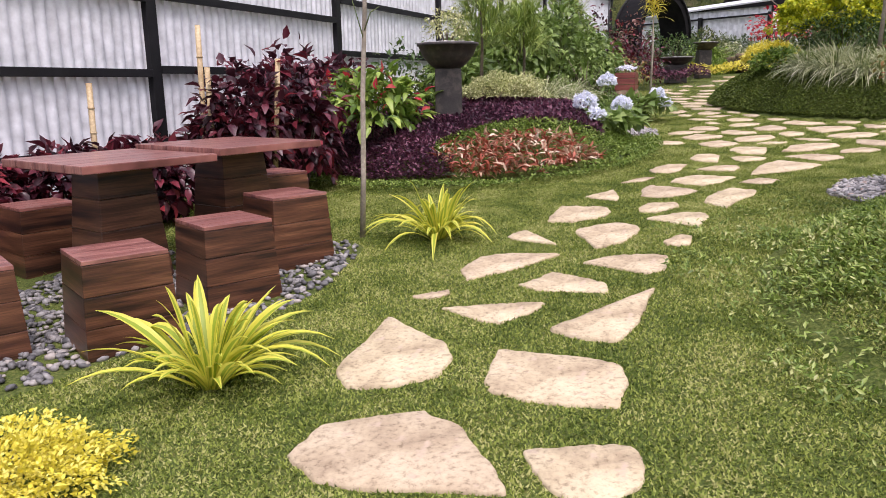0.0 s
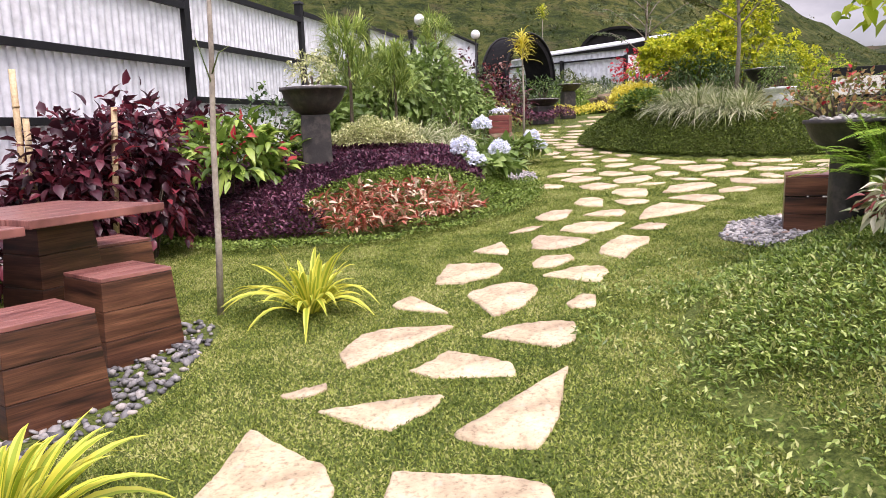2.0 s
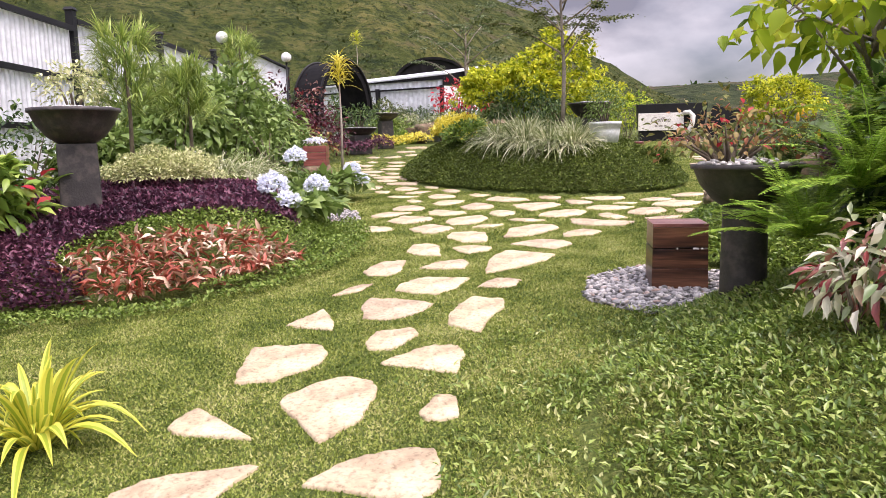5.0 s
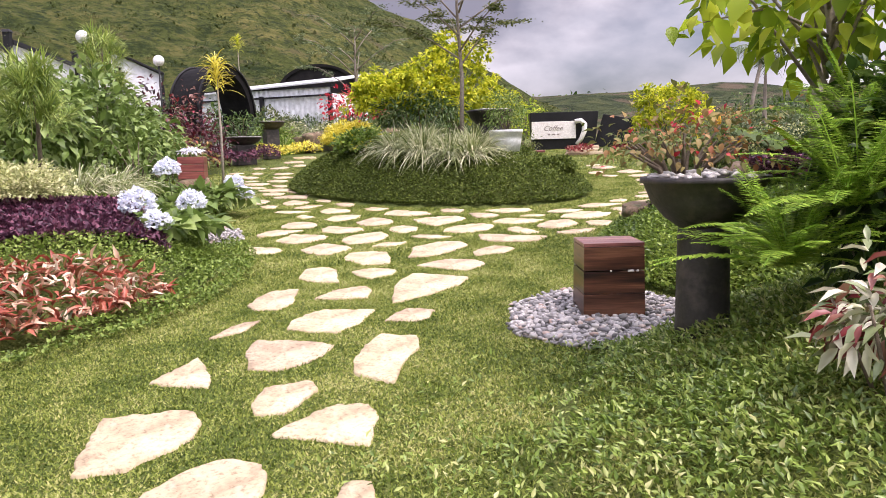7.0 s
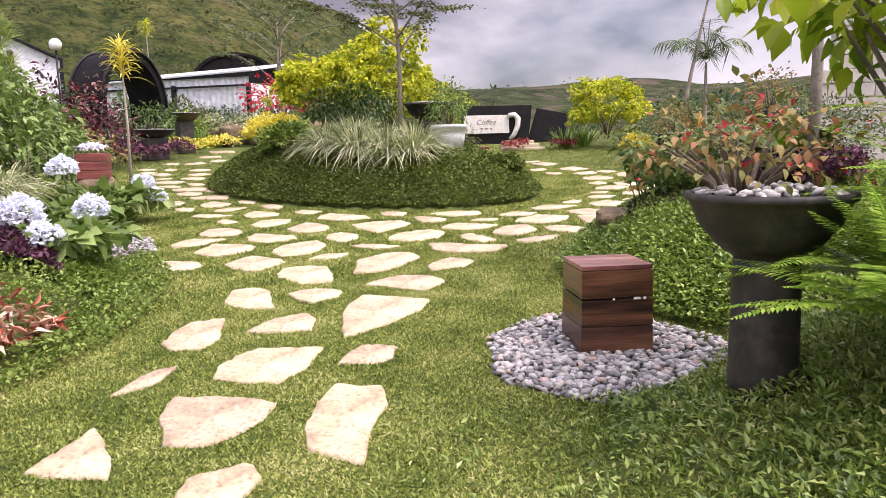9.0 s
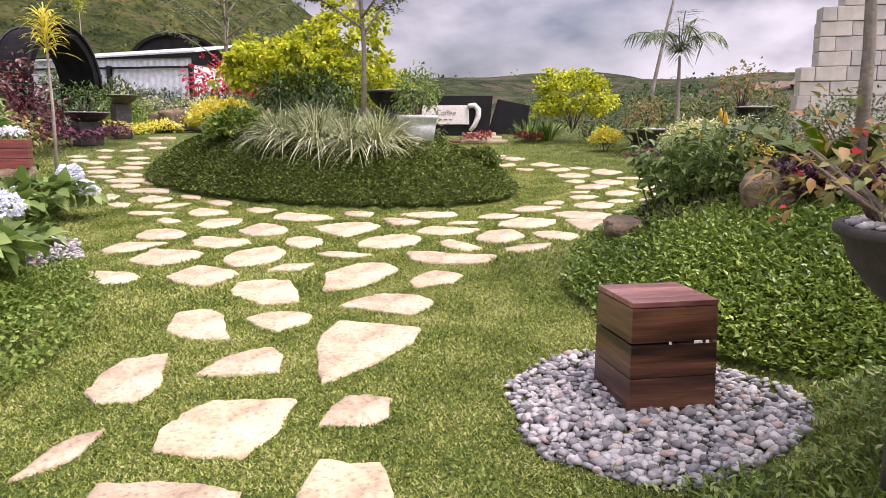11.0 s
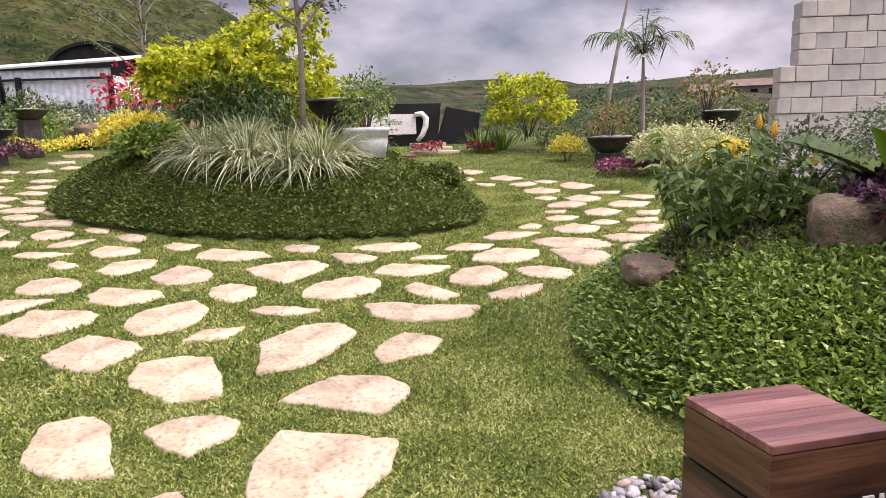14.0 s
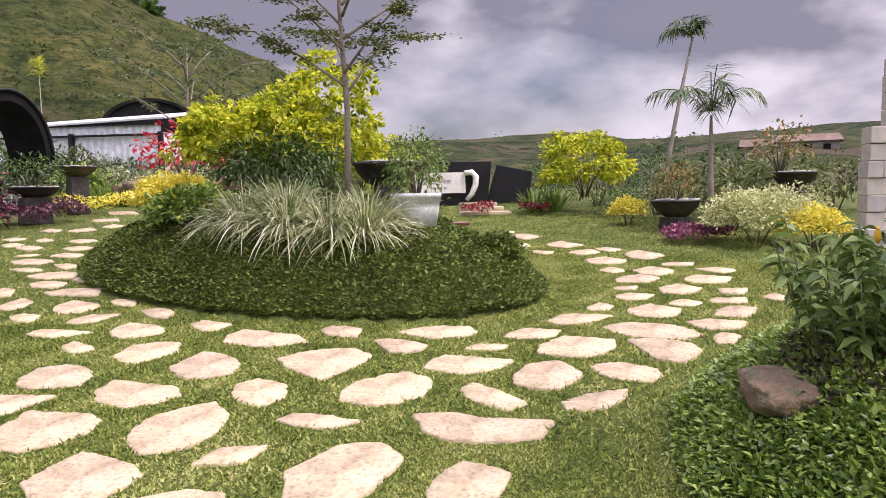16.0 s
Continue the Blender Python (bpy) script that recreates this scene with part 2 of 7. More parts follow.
M["green2"] = mat_leaf("fresh_green_leaf", [(0.0, (0.075, 0.13, 0.022)), (0.5, (0.15, 0.24, 0.05)), (1.0, (0.30, 0.40, 0.12))], 0.42, 0.3, 0.4)
M["greygreen"] = mat_leaf("grey_green_leaf", [(0.0, (0.05, 0.09, 0.035)), (0.5, (0.11, 0.16, 0.07)), (1.0, (0.26, 0.31, 0.17))], 0.5, 0.25)
M["bronze2"] = mat_leaf("dusky_red_leaf", [(0.0, (0.06, 0.02, 0.016)), (0.5, (0.16, 0.06, 0.045)), (1.0, (0.34, 0.20, 0.16))], 0.45, 0.2)
M["crimson"] = mat_leaf("crimson_leaf", [(0.0, (0.09, 0.012, 0.016)), (0.5, (0.24, 0.032, 0.034)), (1.0, (0.42, 0.085, 0.075))], 0.4, 0.25, 0.4)
M["olive"] = mat_leaf("olive_leaf", [(0.0, (0.05, 0.075, 0.02)), (0.5, (0.11, 0.14, 0.04)), (1.0, (0.24, 0.26, 0.09))], 0.5, 0.3)
M["scrub"] = mat_leaf("hill_scrub", [(0.0, (0.040, 0.058, 0.018)), (0.5, (0.075, 0.098, 0.030)), (1.0, (0.13, 0.14, 0.05))], 0.8, 0.15, 0.1, 0.05)
M["orangebud"] = mat_surface("orange_flower", (0.80, 0.36, 0.01), (0.85, 0.5, 0.03), 0.5, 20, 80, 0.4)
M["soil"] = mat_surface("garden_soil", (0.035, 0.026, 0.018), (0.09, 0.065, 0.045), 0.95, 6, 70, 0.9)
M["stem"] = mat_surface("brown_stem", (0.10, 0.075, 0.05), (0.21, 0.17, 0.12), 0.85, 8, 90, 0.6)
M["greenstem"] = mat_surface("green_stem", (0.07, 0.12, 0.03), (0.16, 0.2, 0.06), 0.7, 8, 60, 0.4)
M["bamboo"] = mat_surface("dry_bamboo", (0.42, 0.30, 0.15), (0.62, 0.50, 0.30), 0.5, 5, 40, 0.3)
M["pole"] = mat_surface("weathered_pole", (0.22, 0.19, 0.15), (0.46, 0.41, 0.33), 0.8, 4, 40, 0.6)
M["bark"] = mat_surface("pale_bark", (0.17, 0.14, 0.11), (0.32, 0.28, 0.23), 0.85, 5, 50, 0.6)
M["black"] = mat_surface("black_painted_steel", (0.006, 0.006, 0.007), (0.014, 0.014, 0.016), 0.5, 3, 70, 0.15, spec=0.3)
M["basin"] = mat_surface("dark_cast_basin", (0.020, 0.018, 0.018), (0.045, 0.040, 0.038), 0.55, 4, 60, 0.3, stain=(0.075, 0.062, 0.055))
M["tin"] = mat_surface("white_corrugated_sheet", (0.74, 0.77, 0.80), (0.80, 0.82, 0.85), 0.4, 0.8, 6, 0.02)
M["roofwhite"] = mat_surface("pale_roof_sheet", (0.7, 0.72, 0.76), (0.82, 0.83, 0.85), 0.4, 1.5, 30, 0.1)
M["whitepot"] = mat_surface("white_plastic", (0.62, 0.66, 0.66), (0.74, 0.77, 0.76), 0.4, 4, 60, 0.08, stain=(0.52, 0.54, 0.52))
M["cupwhite"] = mat_surface("white_painted_board", (0.74, 0.72, 0.67), (0.84, 0.82, 0.77), 0.5, 4, 60, 0.12, stain=(0.62, 0.58, 0.52))
M["ink"] = mat_surface("faded_lettering", (0.20, 0.17, 0.15), (0.28, 0.24, 0.21), 0.6, 9, 60, 0.05)
M["rock"] = mat_surface("mossy_rock", (0.11, 0.072, 0.045), (0.27, 0.19, 0.12), 0.92, 5, 45, 0.9, stain=(0.09, 0.10, 0.045), dist=0.02)
M["housewall"] = mat_surface("far_house_wall", (0.22, 0.19, 0.16), (0.34, 0.30, 0.26), 0.9, 0.5, 4, 0.2)
M["rust"] = mat_surface("rusty_roof", (0.12, 0.075, 0.055), (0.22, 0.15, 0.11), 0.8, 0.6, 5, 0.3)
M["globe"] = mat_surface("white_globe", (0.80, 0.80, 0.78), (0.86, 0.86, 0.84), 0.3, 3, 40, 0.03)
# same stained wood twice: dark sides, pinker tops with sky sheen put into the colour
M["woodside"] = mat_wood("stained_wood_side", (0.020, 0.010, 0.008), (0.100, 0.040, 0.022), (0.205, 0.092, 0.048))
M["woodtop_lit"] = mat_wood("stained_wood_top_lit", (0.13, 0.045, 0.040), (0.28, 0.115, 0.095), (0.40, 0.20, 0.165), False, 0.28)
M["redbox"] = mat_wood("red_brown_box", (0.12, 0.03, 0.03), (0.22, 0.06, 0.05), (0.30, 0.10, 0.08))

# hillside: rough pasture with scrub, bare earth and faint terraces
m, n, l, b = mat_base("hill_pasture", 0.95, 0, 0.1)
a, c, d, e = noise_tex(n, l, 0.045, 8, None, 0.6), noise_tex(n, l, 0.55, 10, None, 0.72), noise_tex(n, l, 0.16, 8, None, 0.65), noise_tex(n, l, 1.6, 6, None, 0.7)
r = ramp(n, [(0.38, (0.024, 0.038, 0.011)), (0.5, (0.068, 0.086, 0.024)), (0.62, (0.125, 0.124, 0.046))])
l.new(c.outputs["Fac"], r.inputs["Fac"])
r2 = ramp(n, [(0.36, (0.62, 0.72, 0.58)), (0.62, (1.25, 1.15, 1.0))])
l.new(a.outputs["Fac"], r2.inputs["Fac"])
col = mixed(n, l, r.outputs["Color"], r2.outputs["Color"], 1.0, "MULTIPLY")
r3 = ramp(n, [(0.56, (0, 0, 0)), (0.66, (0.8, 0.8, 0.8))])
l.new(d.outputs["Fac"], r3.inputs["Fac"])
col = mixed(n, l, col, (0.100, 0.080, 0.048), r3.outputs["Color"])
r4 = ramp(n, [(0.52, (0, 0, 0)), (0.60, (0.9, 0.9, 0.9))])
l.new(e.outputs["Fac"], r4.inputs["Fac"])
l.new(mixed(n, l, col, (0.020, 0.036, 0.012), r4.outputs["Color"]), b.inputs["Base Color"])
bump(n, l, b, c.outputs["Fac"], 1.0, 1.2)
M["hill"] = m
m, n, l, b = mat_base("far_ridge", 0.95, 0, 0.1)
a, c, d = noise_tex(n, l, 0.02, 8, None, 0.65), noise_tex(n, l, 0.22, 8, None, 0.7), noise_tex(n, l, 0.07, 6, None, 0.6)
r = ramp(n, [(0.38, (0.022, 0.034, 0.016)), (0.5, (0.055, 0.070, 0.030)), (0.62, (0.095, 0.100, 0.046))])
l.new(c.outputs["Fac"], r.inputs["Fac"])
r2 = ramp(n, [(0.40, (0.55, 0.62, 0.58)), (0.6, (1.15, 1.1, 1.0))])
l.new(a.outputs["Fac"], r2.inputs["Fac"])
col = mixed(n, l, r.outputs["Color"], r2.outputs["Color"], 1.0, "MULTIPLY")
r3 = ramp(n, [(0.53, (0, 0, 0)), (0.60, (0.85, 0.85, 0.85))])
l.new(d.outputs["Fac"], r3.inputs["Fac"])
l.new(mixed(n, l, col, (0.105, 0.080, 0.055), r3.outputs["Color"]), b.inputs["Base Color"])
bump(n, l, b, c.outputs["Fac"], 1.0, 2.0)
M["ridge"] = m
M["tar"] = mat_surface("matt_black_board", (0.008, 0.008, 0.009), (0.018, 0.017, 0.017), 0.9, 3, 60, 0.3, spec=0.15)
# flagstone: cream with pink and tan drifts, each stone a little different
m, n, l, b = mat_base("flagstone", 0.85, 0, 0.3)
info = n.new("ShaderNodeObjectInfo")
co = n.new("ShaderNodeTexCoord")
a, g, d = noise_tex(n, l, 3.2, 6), noise_tex(n, l, 42, 7, None, 0.65), noise_tex(n, l, 14, 5)
r = ramp(n, [(0.32, (0.27, 0.212, 0.148)), (0.48, (0.44, 0.372, 0.262)), (0.64, (0.54, 0.472, 0.345))])
l.new(a.outputs["Fac"], r.inputs["Fac"])
tint = ramp(n, [(0.0, (0.88, 0.83, 0.79)), (0.35, (1.0, 0.95, 0.88)), (0.7, (1.04, 1.02, 0.92)), (1.0, (0.94, 0.89, 0.82))])
l.new(info.outputs["Random"], tint.inputs["Fac"])
col = mixed(n, l, r.outputs["Color"], tint.outputs["Color"], 1.0, "MULTIPLY")
r2 = ramp(n, [(0.34, (0.55, 0.52, 0.50)), (0.47, (0.98, 0.98, 0.98)), (0.62, (1.12, 1.12, 1.12))])
l.new(g.outputs["Fac"], r2.inputs["Fac"])
col = mixed(n, l, col, r2.outputs["Color"], 0.9, "MULTIPLY")
r3 = ramp(n, [(0.60, (0, 0, 0)), (0.74, (1, 1, 1))])
l.new(d.outputs["Fac"], r3.inputs["Fac"])
l.new(mixed(n, l, col, (0.46, 0.36, 0.27), r3.outputs["Color"]), b.inputs["Base Color"])
bump(n, l, b, g.outputs["Fac"], 0.55, 0.008)
M["stone"] = m
# river pebbles
def mat_pebble(name, stops, single=False):
    m, n, l, b = mat_base(name, 0.55, 0, 0.4)
    src = n.new("ShaderNodeObjectInfo").outputs["Random"] if single else n.new("ShaderNodeNewGeometry").outputs["Random Per Island"]
    r = ramp(n, stops)
    l.new(src, r.inputs["Fac"])
    g = noise_tex(n, l, 60, 4)
    r2 = ramp(n, [(0.3, (0.74, 0.74, 0.74)), (0.7, (1.1, 1.1, 1.1))])
    l.new(g.outputs["Fac"], r2.inputs["Fac"])
    l.new(mixed(n, l, r.outputs["Color"], r2.outputs["Color"], 1.0, "MULTIPLY"), b.inputs["Base Color"])
    return m


PALE = [(0.0, (0.12, 0.118, 0.115)), (0.35, (0.27, 0.262, 0.255)), (0.7, (0.43, 0.415, 0.40)), (0.92, (0.56, 0.53, 0.49)), (1.0, (0.42, 0.30, 0.24))]
M["pebble"] = mat_pebble("pebbles", PALE)
M["loose_pebble"] = mat_pebble("loose_pebbles", PALE, True)
M["white_pebble"] = mat_pebble("white_pebbles", [(0.0, (0.40, 0.39, 0.38)), (0.5, (0.62, 0.60, 0.57)), (1.0, (0.76, 0.73, 0.69))])
M["dark_pebble"] = mat_pebble("dark_pebbles", [(0.0, (0.07, 0.07, 0.072)), (0.4, (0.16, 0.158, 0.155)), (0.8, (0.29, 0.28, 0.27)), (1.0, (0.40, 0.36, 0.32))])
# cast concrete blocks
m, n, l, b = mat_base("cast_block", 0.9, 0, 0.25)
info = n.new("ShaderNodeObjectInfo")
a, g = noise_tex(n, l, 5, 6), noise_tex(n, l, 50, 6)
r = ramp(n, [(0.3, (0.40, 0.375, 0.35)), (0.7, (0.58, 0.54, 0.50))])
l.new(a.outputs["Fac"], r.inputs["Fac"])
tint = ramp(n, [(0.0, (0.86, 0.86, 0.88)), (1.0, (1.08, 1.05, 1.0))])
l.new(info.outputs["Random"], tint.inputs["Fac"])
l.new(mixed(n, l, r.outputs["Color"], tint.outputs["Color"], 1.0, "MULTIPLY"), b.inputs["Base Color"])
bump(n, l, b, g.outputs["Fac"], 0.5, 0.01)
M["concrete"] = m

# ---- mesh helpers ----
RNG = np.random.default_rng(7)


def mesh_np(name, v, f, mats, smooth=False, mi=None):
    """A mesh from vertex and face arrays (faces all of one size)."""
    v, f = np.asarray(v, dtype=np.float32), np.asarray(f, dtype=np.int32)
    me = bpy.data.meshes.new(name)
    k = f.shape[1]
    me.vertices.add(len(v))
    me.vertices.foreach_set("co", v.ravel())
    me.loops.add(f.size)
    me.loops.foreach_set("vertex_index", f.ravel())
    me.polygons.add(len(f))
    me.polygons.foreach_set("loop_start", np.arange(0, f.size, k, dtype=np.int32))
    if smooth:
        me.polygons.foreach_set("use_smooth", np.ones(len(f), dtype=bool))
    if mi is not None:
        me.polygons.foreach_set("material_index", np.asarray(mi, dtype=np.int32))
    for m_ in (mats if isinstance(mats, (list, tuple)) else [mats]):
        me.materials.append(m_)
    me.update(calc_edges=True)
    me.validate()
    return me


def part(name, bm, material, parent=None, label="", smooth=True):
    """Links a bmesh, or a finished mesh, as one object under a thing or part."""
    if isinstance(bm, bpy.types.Mesh):
        me = bm
    else:
        bmesh.ops.recalc_face_normals(bm, faces=bm.faces)
        me = bpy.data.meshes.new(name)
        if smooth:
            for f_ in bm.faces:
                f_.smooth = True
        bm.to_mesh(me)
        bm.free()
        me.materials.append(material)
    ob = new(name, me)
    if parent is not None:
        ob.parent = parent
    if label:
        tagged(ob, label)
    return ob


def empty(name, m, label, category, group="", kind=""):
    ob = new(name)
    ob.empty_display_size = 0.1
    ob.matrix_world = m
    return tagged(ob, label, category, group, kind)


def bm_box(bm, sx, sy, sz, at=(0, 0, 0), top=1.0, bev=0.0, rot=None):
    """A box standing on at; top scales its upper face."""
    r_ = bmesh.ops.create_cube(bm, size=1.0)
    vs = r_["verts"]
    for v in vs:
        k = top if v.co.z > 0 else 1.0
        v.co = Vector((v.co.x * sx * k, v.co.y * sy * k, (v.co.z + 0.5) * sz))
    if bev:
        es = list({e for v in vs for e in v.link_edges})
        g_ = bmesh.ops.bevel(bm, geom=es, offset=bev, segments=2, affect="EDGES", profile=0.6)
        vs = list({v for f_ in g_["faces"] for v in f_.verts} | {v for v in vs if v.is_valid})
    m_ = Matrix.Translation(at) @ (rot if rot else Matrix())
    for v in vs:
        v.co = m_ @ v.co
    return bm


def box(sx, sy, sz, at=(0, 0, 0), top=1.0, bev=0.0, rot=None):
    return bm_box(bmesh.new(), sx, sy, sz, at, top, bev, rot)


def lathe(profile, seg=32, at=(0, 0, 0), bm=None):
    """A turned shape from (radius, height) pairs."""
    bm = bm or bmesh.new()
    rings = []
    for r_, z_ in profile:
        if r_ < 1e-5:
            rings.append([bm.verts.new((at[0], at[1], at[2] + z_))])
        else:
            rings.append([bm.verts.new((at[0] + r_ * math.cos(2 * math.pi * i / seg), at[1] + r_ * math.sin(2 * math.pi * i / seg), at[2] + z_)) for i in range(seg)])
    for a_, b_ in zip(rings, rings[1:]):
        for i in range(seg):
            j = (i + 1) % seg
            q = [a_[i % len(a_)], a_[j % len(a_)], b_[j % len(b_)], b_[i % len(b_)]]
            q = list(dict.fromkeys(q))
            if len(q) > 2:
                bm.faces.new(q)
    return bm


def tube(points, radii, seg=8, bm=None):
    """A tapered tube along points."""
    bm = bm or bmesh.new()
    pts = [Vector(p) for p in points]
    rings = []
    for i, p in enumerate(pts):
        d_ = (pts[min(i + 1, len(pts) - 1)] - pts[max(i - 1, 0)]).normalized()
        u = d_.cross(Vector((0.31, 0.95, 0.07))).normalized()
        w = d_.cross(u)
        r_ = radii[i] if isinstance(radii, (list, tuple)) else radii
        rings.append([bm.verts.new(p + (u * math.cos(2 * math.pi * k / seg) + w * math.sin(2 * math.pi * k / seg)) * r_) for k in range(seg)])
    for a_, b_ in zip(rings, rings[1:]):
        for k in range(seg):
            bm.faces.new((a_[k], a_[(k + 1) % seg], b_[(k + 1) % seg], b_[k]))
    bm.faces.new(rings[0])
    bm.faces.new(rings[-1])
    return bm


LEAF2 = (np.array([(0, 0, 0), (0.5, 0.42, 0.10), (0, 1, -0.12), (-0.5, 0.42, 0.10)]), np.array([(0, 1, 2), (0, 2, 3)]))
BLADE = (np.array([(-0.5, 0, 0), (0.5, 0, 0), (0.12, 1, -0.12)]), np.array([(0, 1, 2)]))
LEAF6 = (np.array([(0, 0, 0), (0.36, 0.25, 0.10), (0.46, 0.55, 0.05), (0, 1, -0.28), (-0.46, 0.55, 0.05), (-0.36, 0.25, 0.10), (0, 0.5, -0.04)]),
         np.array([(0, 1, 6), (1, 2, 6), (2, 3, 6), (3, 4, 6), (4, 5, 6), (5, 0, 6)]))


def unit(a):
    return a / np.maximum(np.linalg.norm(a, axis=1, keepdims=True), 1e-9)


def leaf_mesh(name, p, d, length, width, mat, template=LEAF2, vary=0.35, rng=RNG):
    """Leaves at points p, each growing along d."""
    tv, tf = template
    n_ = len(p)
    d = unit(d)
    up = np.tile(np.array([0, 0, 1.0]), (n_, 1)) + rng.normal(0, 0.35, (n_, 3))
    s = unit(np.cross(d, up))
    u = np.cross(s, d)
    k = (1 + rng.uniform(-vary, vary, n_))[:, None]
    ln, wd = length * k, width * k
    v = (p[:, None, :] + s[:, None, :] * (tv[None, :, 0:1] * wd[:, None]) + d[:, None, :] * (tv[None, :, 1:2] * ln[:, None])
         + u[:, None, :] * (tv[None, :, 2:3] * ln[:, None]))
    f = (tf[None] + (np.arange(n_) * len(tv))[:, None, None]).reshape(-1, tf.shape[1])
    return mesh_np(name, v.reshape(-1, 3), f, mat)


def blade_mesh(name, p, d, length, width, droop, mats, seg=5, rng=RNG, stripes=False, vary=0.3):
    """Strap leaves that rise along d and arch over under their weight."""
    n_ = len(p)
    d = unit(d)
    k = 1 + rng.uniform(-vary, vary * 0.6, n_)
    ln = length * k
    side = unit(np.cross(d, np.tile(np.array([0, 0, 1.0]), (n_, 1)) + 1e-4) + rng.normal(0, 0.12, (n_, 3)))
    dr = droop * (1 + rng.uniform(-0.4, 0.4, n_))
    rows_ = []
    cols = [-0.5, -0.2, 0.2, 0.5] if stripes else [-0.5, 0.5]
    for i in range(seg + 1):
        t_ = i / seg
        c_ = p + d * (ln * t_)[:, None]
        c_[:, 2] -= dr * ln * t_ ** 2.2
        w_ = width * k * (0.55 + 0.9 * t_ if t_ < 0.5 else 1.0 * (1 - (2 * t_ - 1) ** 1.8) + 0.02)
        for cx in cols:
            q = c_ + side * (cx * w_)[:, None]
            if stripes and abs(cx) > 0.3:
                q[:, 2] += 0.16 * w_
            rows_.append(q)
    m_ = len(cols)
    v = np.stack(rows_, axis=1)
    f, mi = [], []
    for i in range(seg):
        for c in range(m_ - 1):
            f.append((i * m_ + c, i * m_ + c + 1, (i + 1) * m_ + c + 1, (i + 1) * m_ + c))
            mi.append(1 if (stripes and c == 1) else 0)
    f = np.array(f)
    ff = (f[None] + (np.arange(n_) * v.shape[1])[:, None, None]).reshape(-1, 4)
    return mesh_np(name, v.reshape(-1, 3), ff, mats, True, np.tile(mi, n_))


def blob_points(n_, centre, radii, rng=RNG, shell=0.45, low=-0.3):
    """Points and outward directions through the outer part of an uneven crown."""
    d = unit(rng.normal(0, 1, (n_ * 2, 3)))
    d = d[d[:, 2] > low][:n_]
    ph = rng.uniform(0, 6.28, 6)
    lump = 1 + 0.16 * np.sin(5 * d[:, 0] + ph[0]) * np.sin(4 * d[:, 1] + ph[1]) + 0.14 * np.sin(9 * d[:, 0] + ph[2]) * np.sin(8 * d[:, 2] + ph[3]) + 0.1 * np.sin(11 * d[:, 1] + ph[4])
    r_ = (shell + (1 - shell) * rng.uniform(0, 1, len(d)) ** 0.6) * lump
    return np.asarray(centre) + d * np.asarray(radii) * r_[:, None], d

# ---- terrain ----
# beds: centre, radii, turn, height, steepness
BEDS = {
    "island": (6.9, 13.1, 1.72, 3.1, 6.0, 0.84, 2.05),
    "left_bed": (0.4, 10.3, 2.15, 2.55, 0.0, 0.55, 2.6),
    "far_bed": (1.9, 14.2, 1.8, 3.2, 0.0, 0.45, 2.5),
    "right_bank": (4.15, 3.15, 2.5, 2.3, 0.0, 0.58, 2.0),
    "hedge_bank": (6.65, 6.02, 2.15, 1.9, 0.0, 0.62, 2.2),
}


def bed_r(name, x, y):
    cx, cy, a, b, turn, h, p = BEDS[name]
    c, s = math.cos(radians(turn)), math.sin(radians(turn))
    u, v = (x - cx) * c + (y - cy) * s, -(x - cx) * s + (y - cy) * c
    return np.sqrt((u / a) ** 2 + (v / b) ** 2)


def gz(x, y):
    """Height of the ground."""
    x, y = np.asarray(x, dtype=float), np.asarray(y, dtype=float)
    z = -0.061 + 0.054 * x + 0.0423 * y
    far = np.hypot(x - 4, y - 8)
    z = np.where(far > 22, z * np.clip(1 - (far - 22) / 20, 0, 1) - np.clip(far - 22, 0, 40) * 0.10, z)
    for name, (cx, cy, a, b, turn, h, p) in BEDS.items():
        r = bed_r(name, x, y)
        z = z + h * np.clip(1 - r ** p, 0, 1) ** 0.8
    return z


def gzf(x, y):
    return float(gz(x, y))


# ground: one sheet, fine near the path, coarse to the horizon
ux = np.unique(np.concatenate([-np.geomspace(14, 1500, 22)[::-1] + 0, np.arange(-13.9, 20, 0.18), np.geomspace(20, 1500, 22)]))
uy = np.unique(np.concatenate([-np.geomspace(4, 1500, 24)[::-1], np.arange(-3.9, 24, 0.18), np.geomspace(24, 1500, 22)]))
gx, gy = np.meshgrid(ux, uy, indexing="ij")
gv = np.stack([gx, gy, gz(gx, gy)], axis=-1).reshape(-1, 3)
ii, jj = np.meshgrid(np.arange(len(ux) - 1), np.arange(len(uy) - 1), indexing="ij")
q0 = (ii * len(uy) + jj).ravel()
ground = new("ground", mesh_np("ground", gv, np.stack([q0, q0 + len(uy), q0 + len(uy) + 1, q0 + 1], axis=1), M["lawn"], True))
tagged(ground, "gently sloping garden lawn and surrounding ground", "ground", "", "structure")


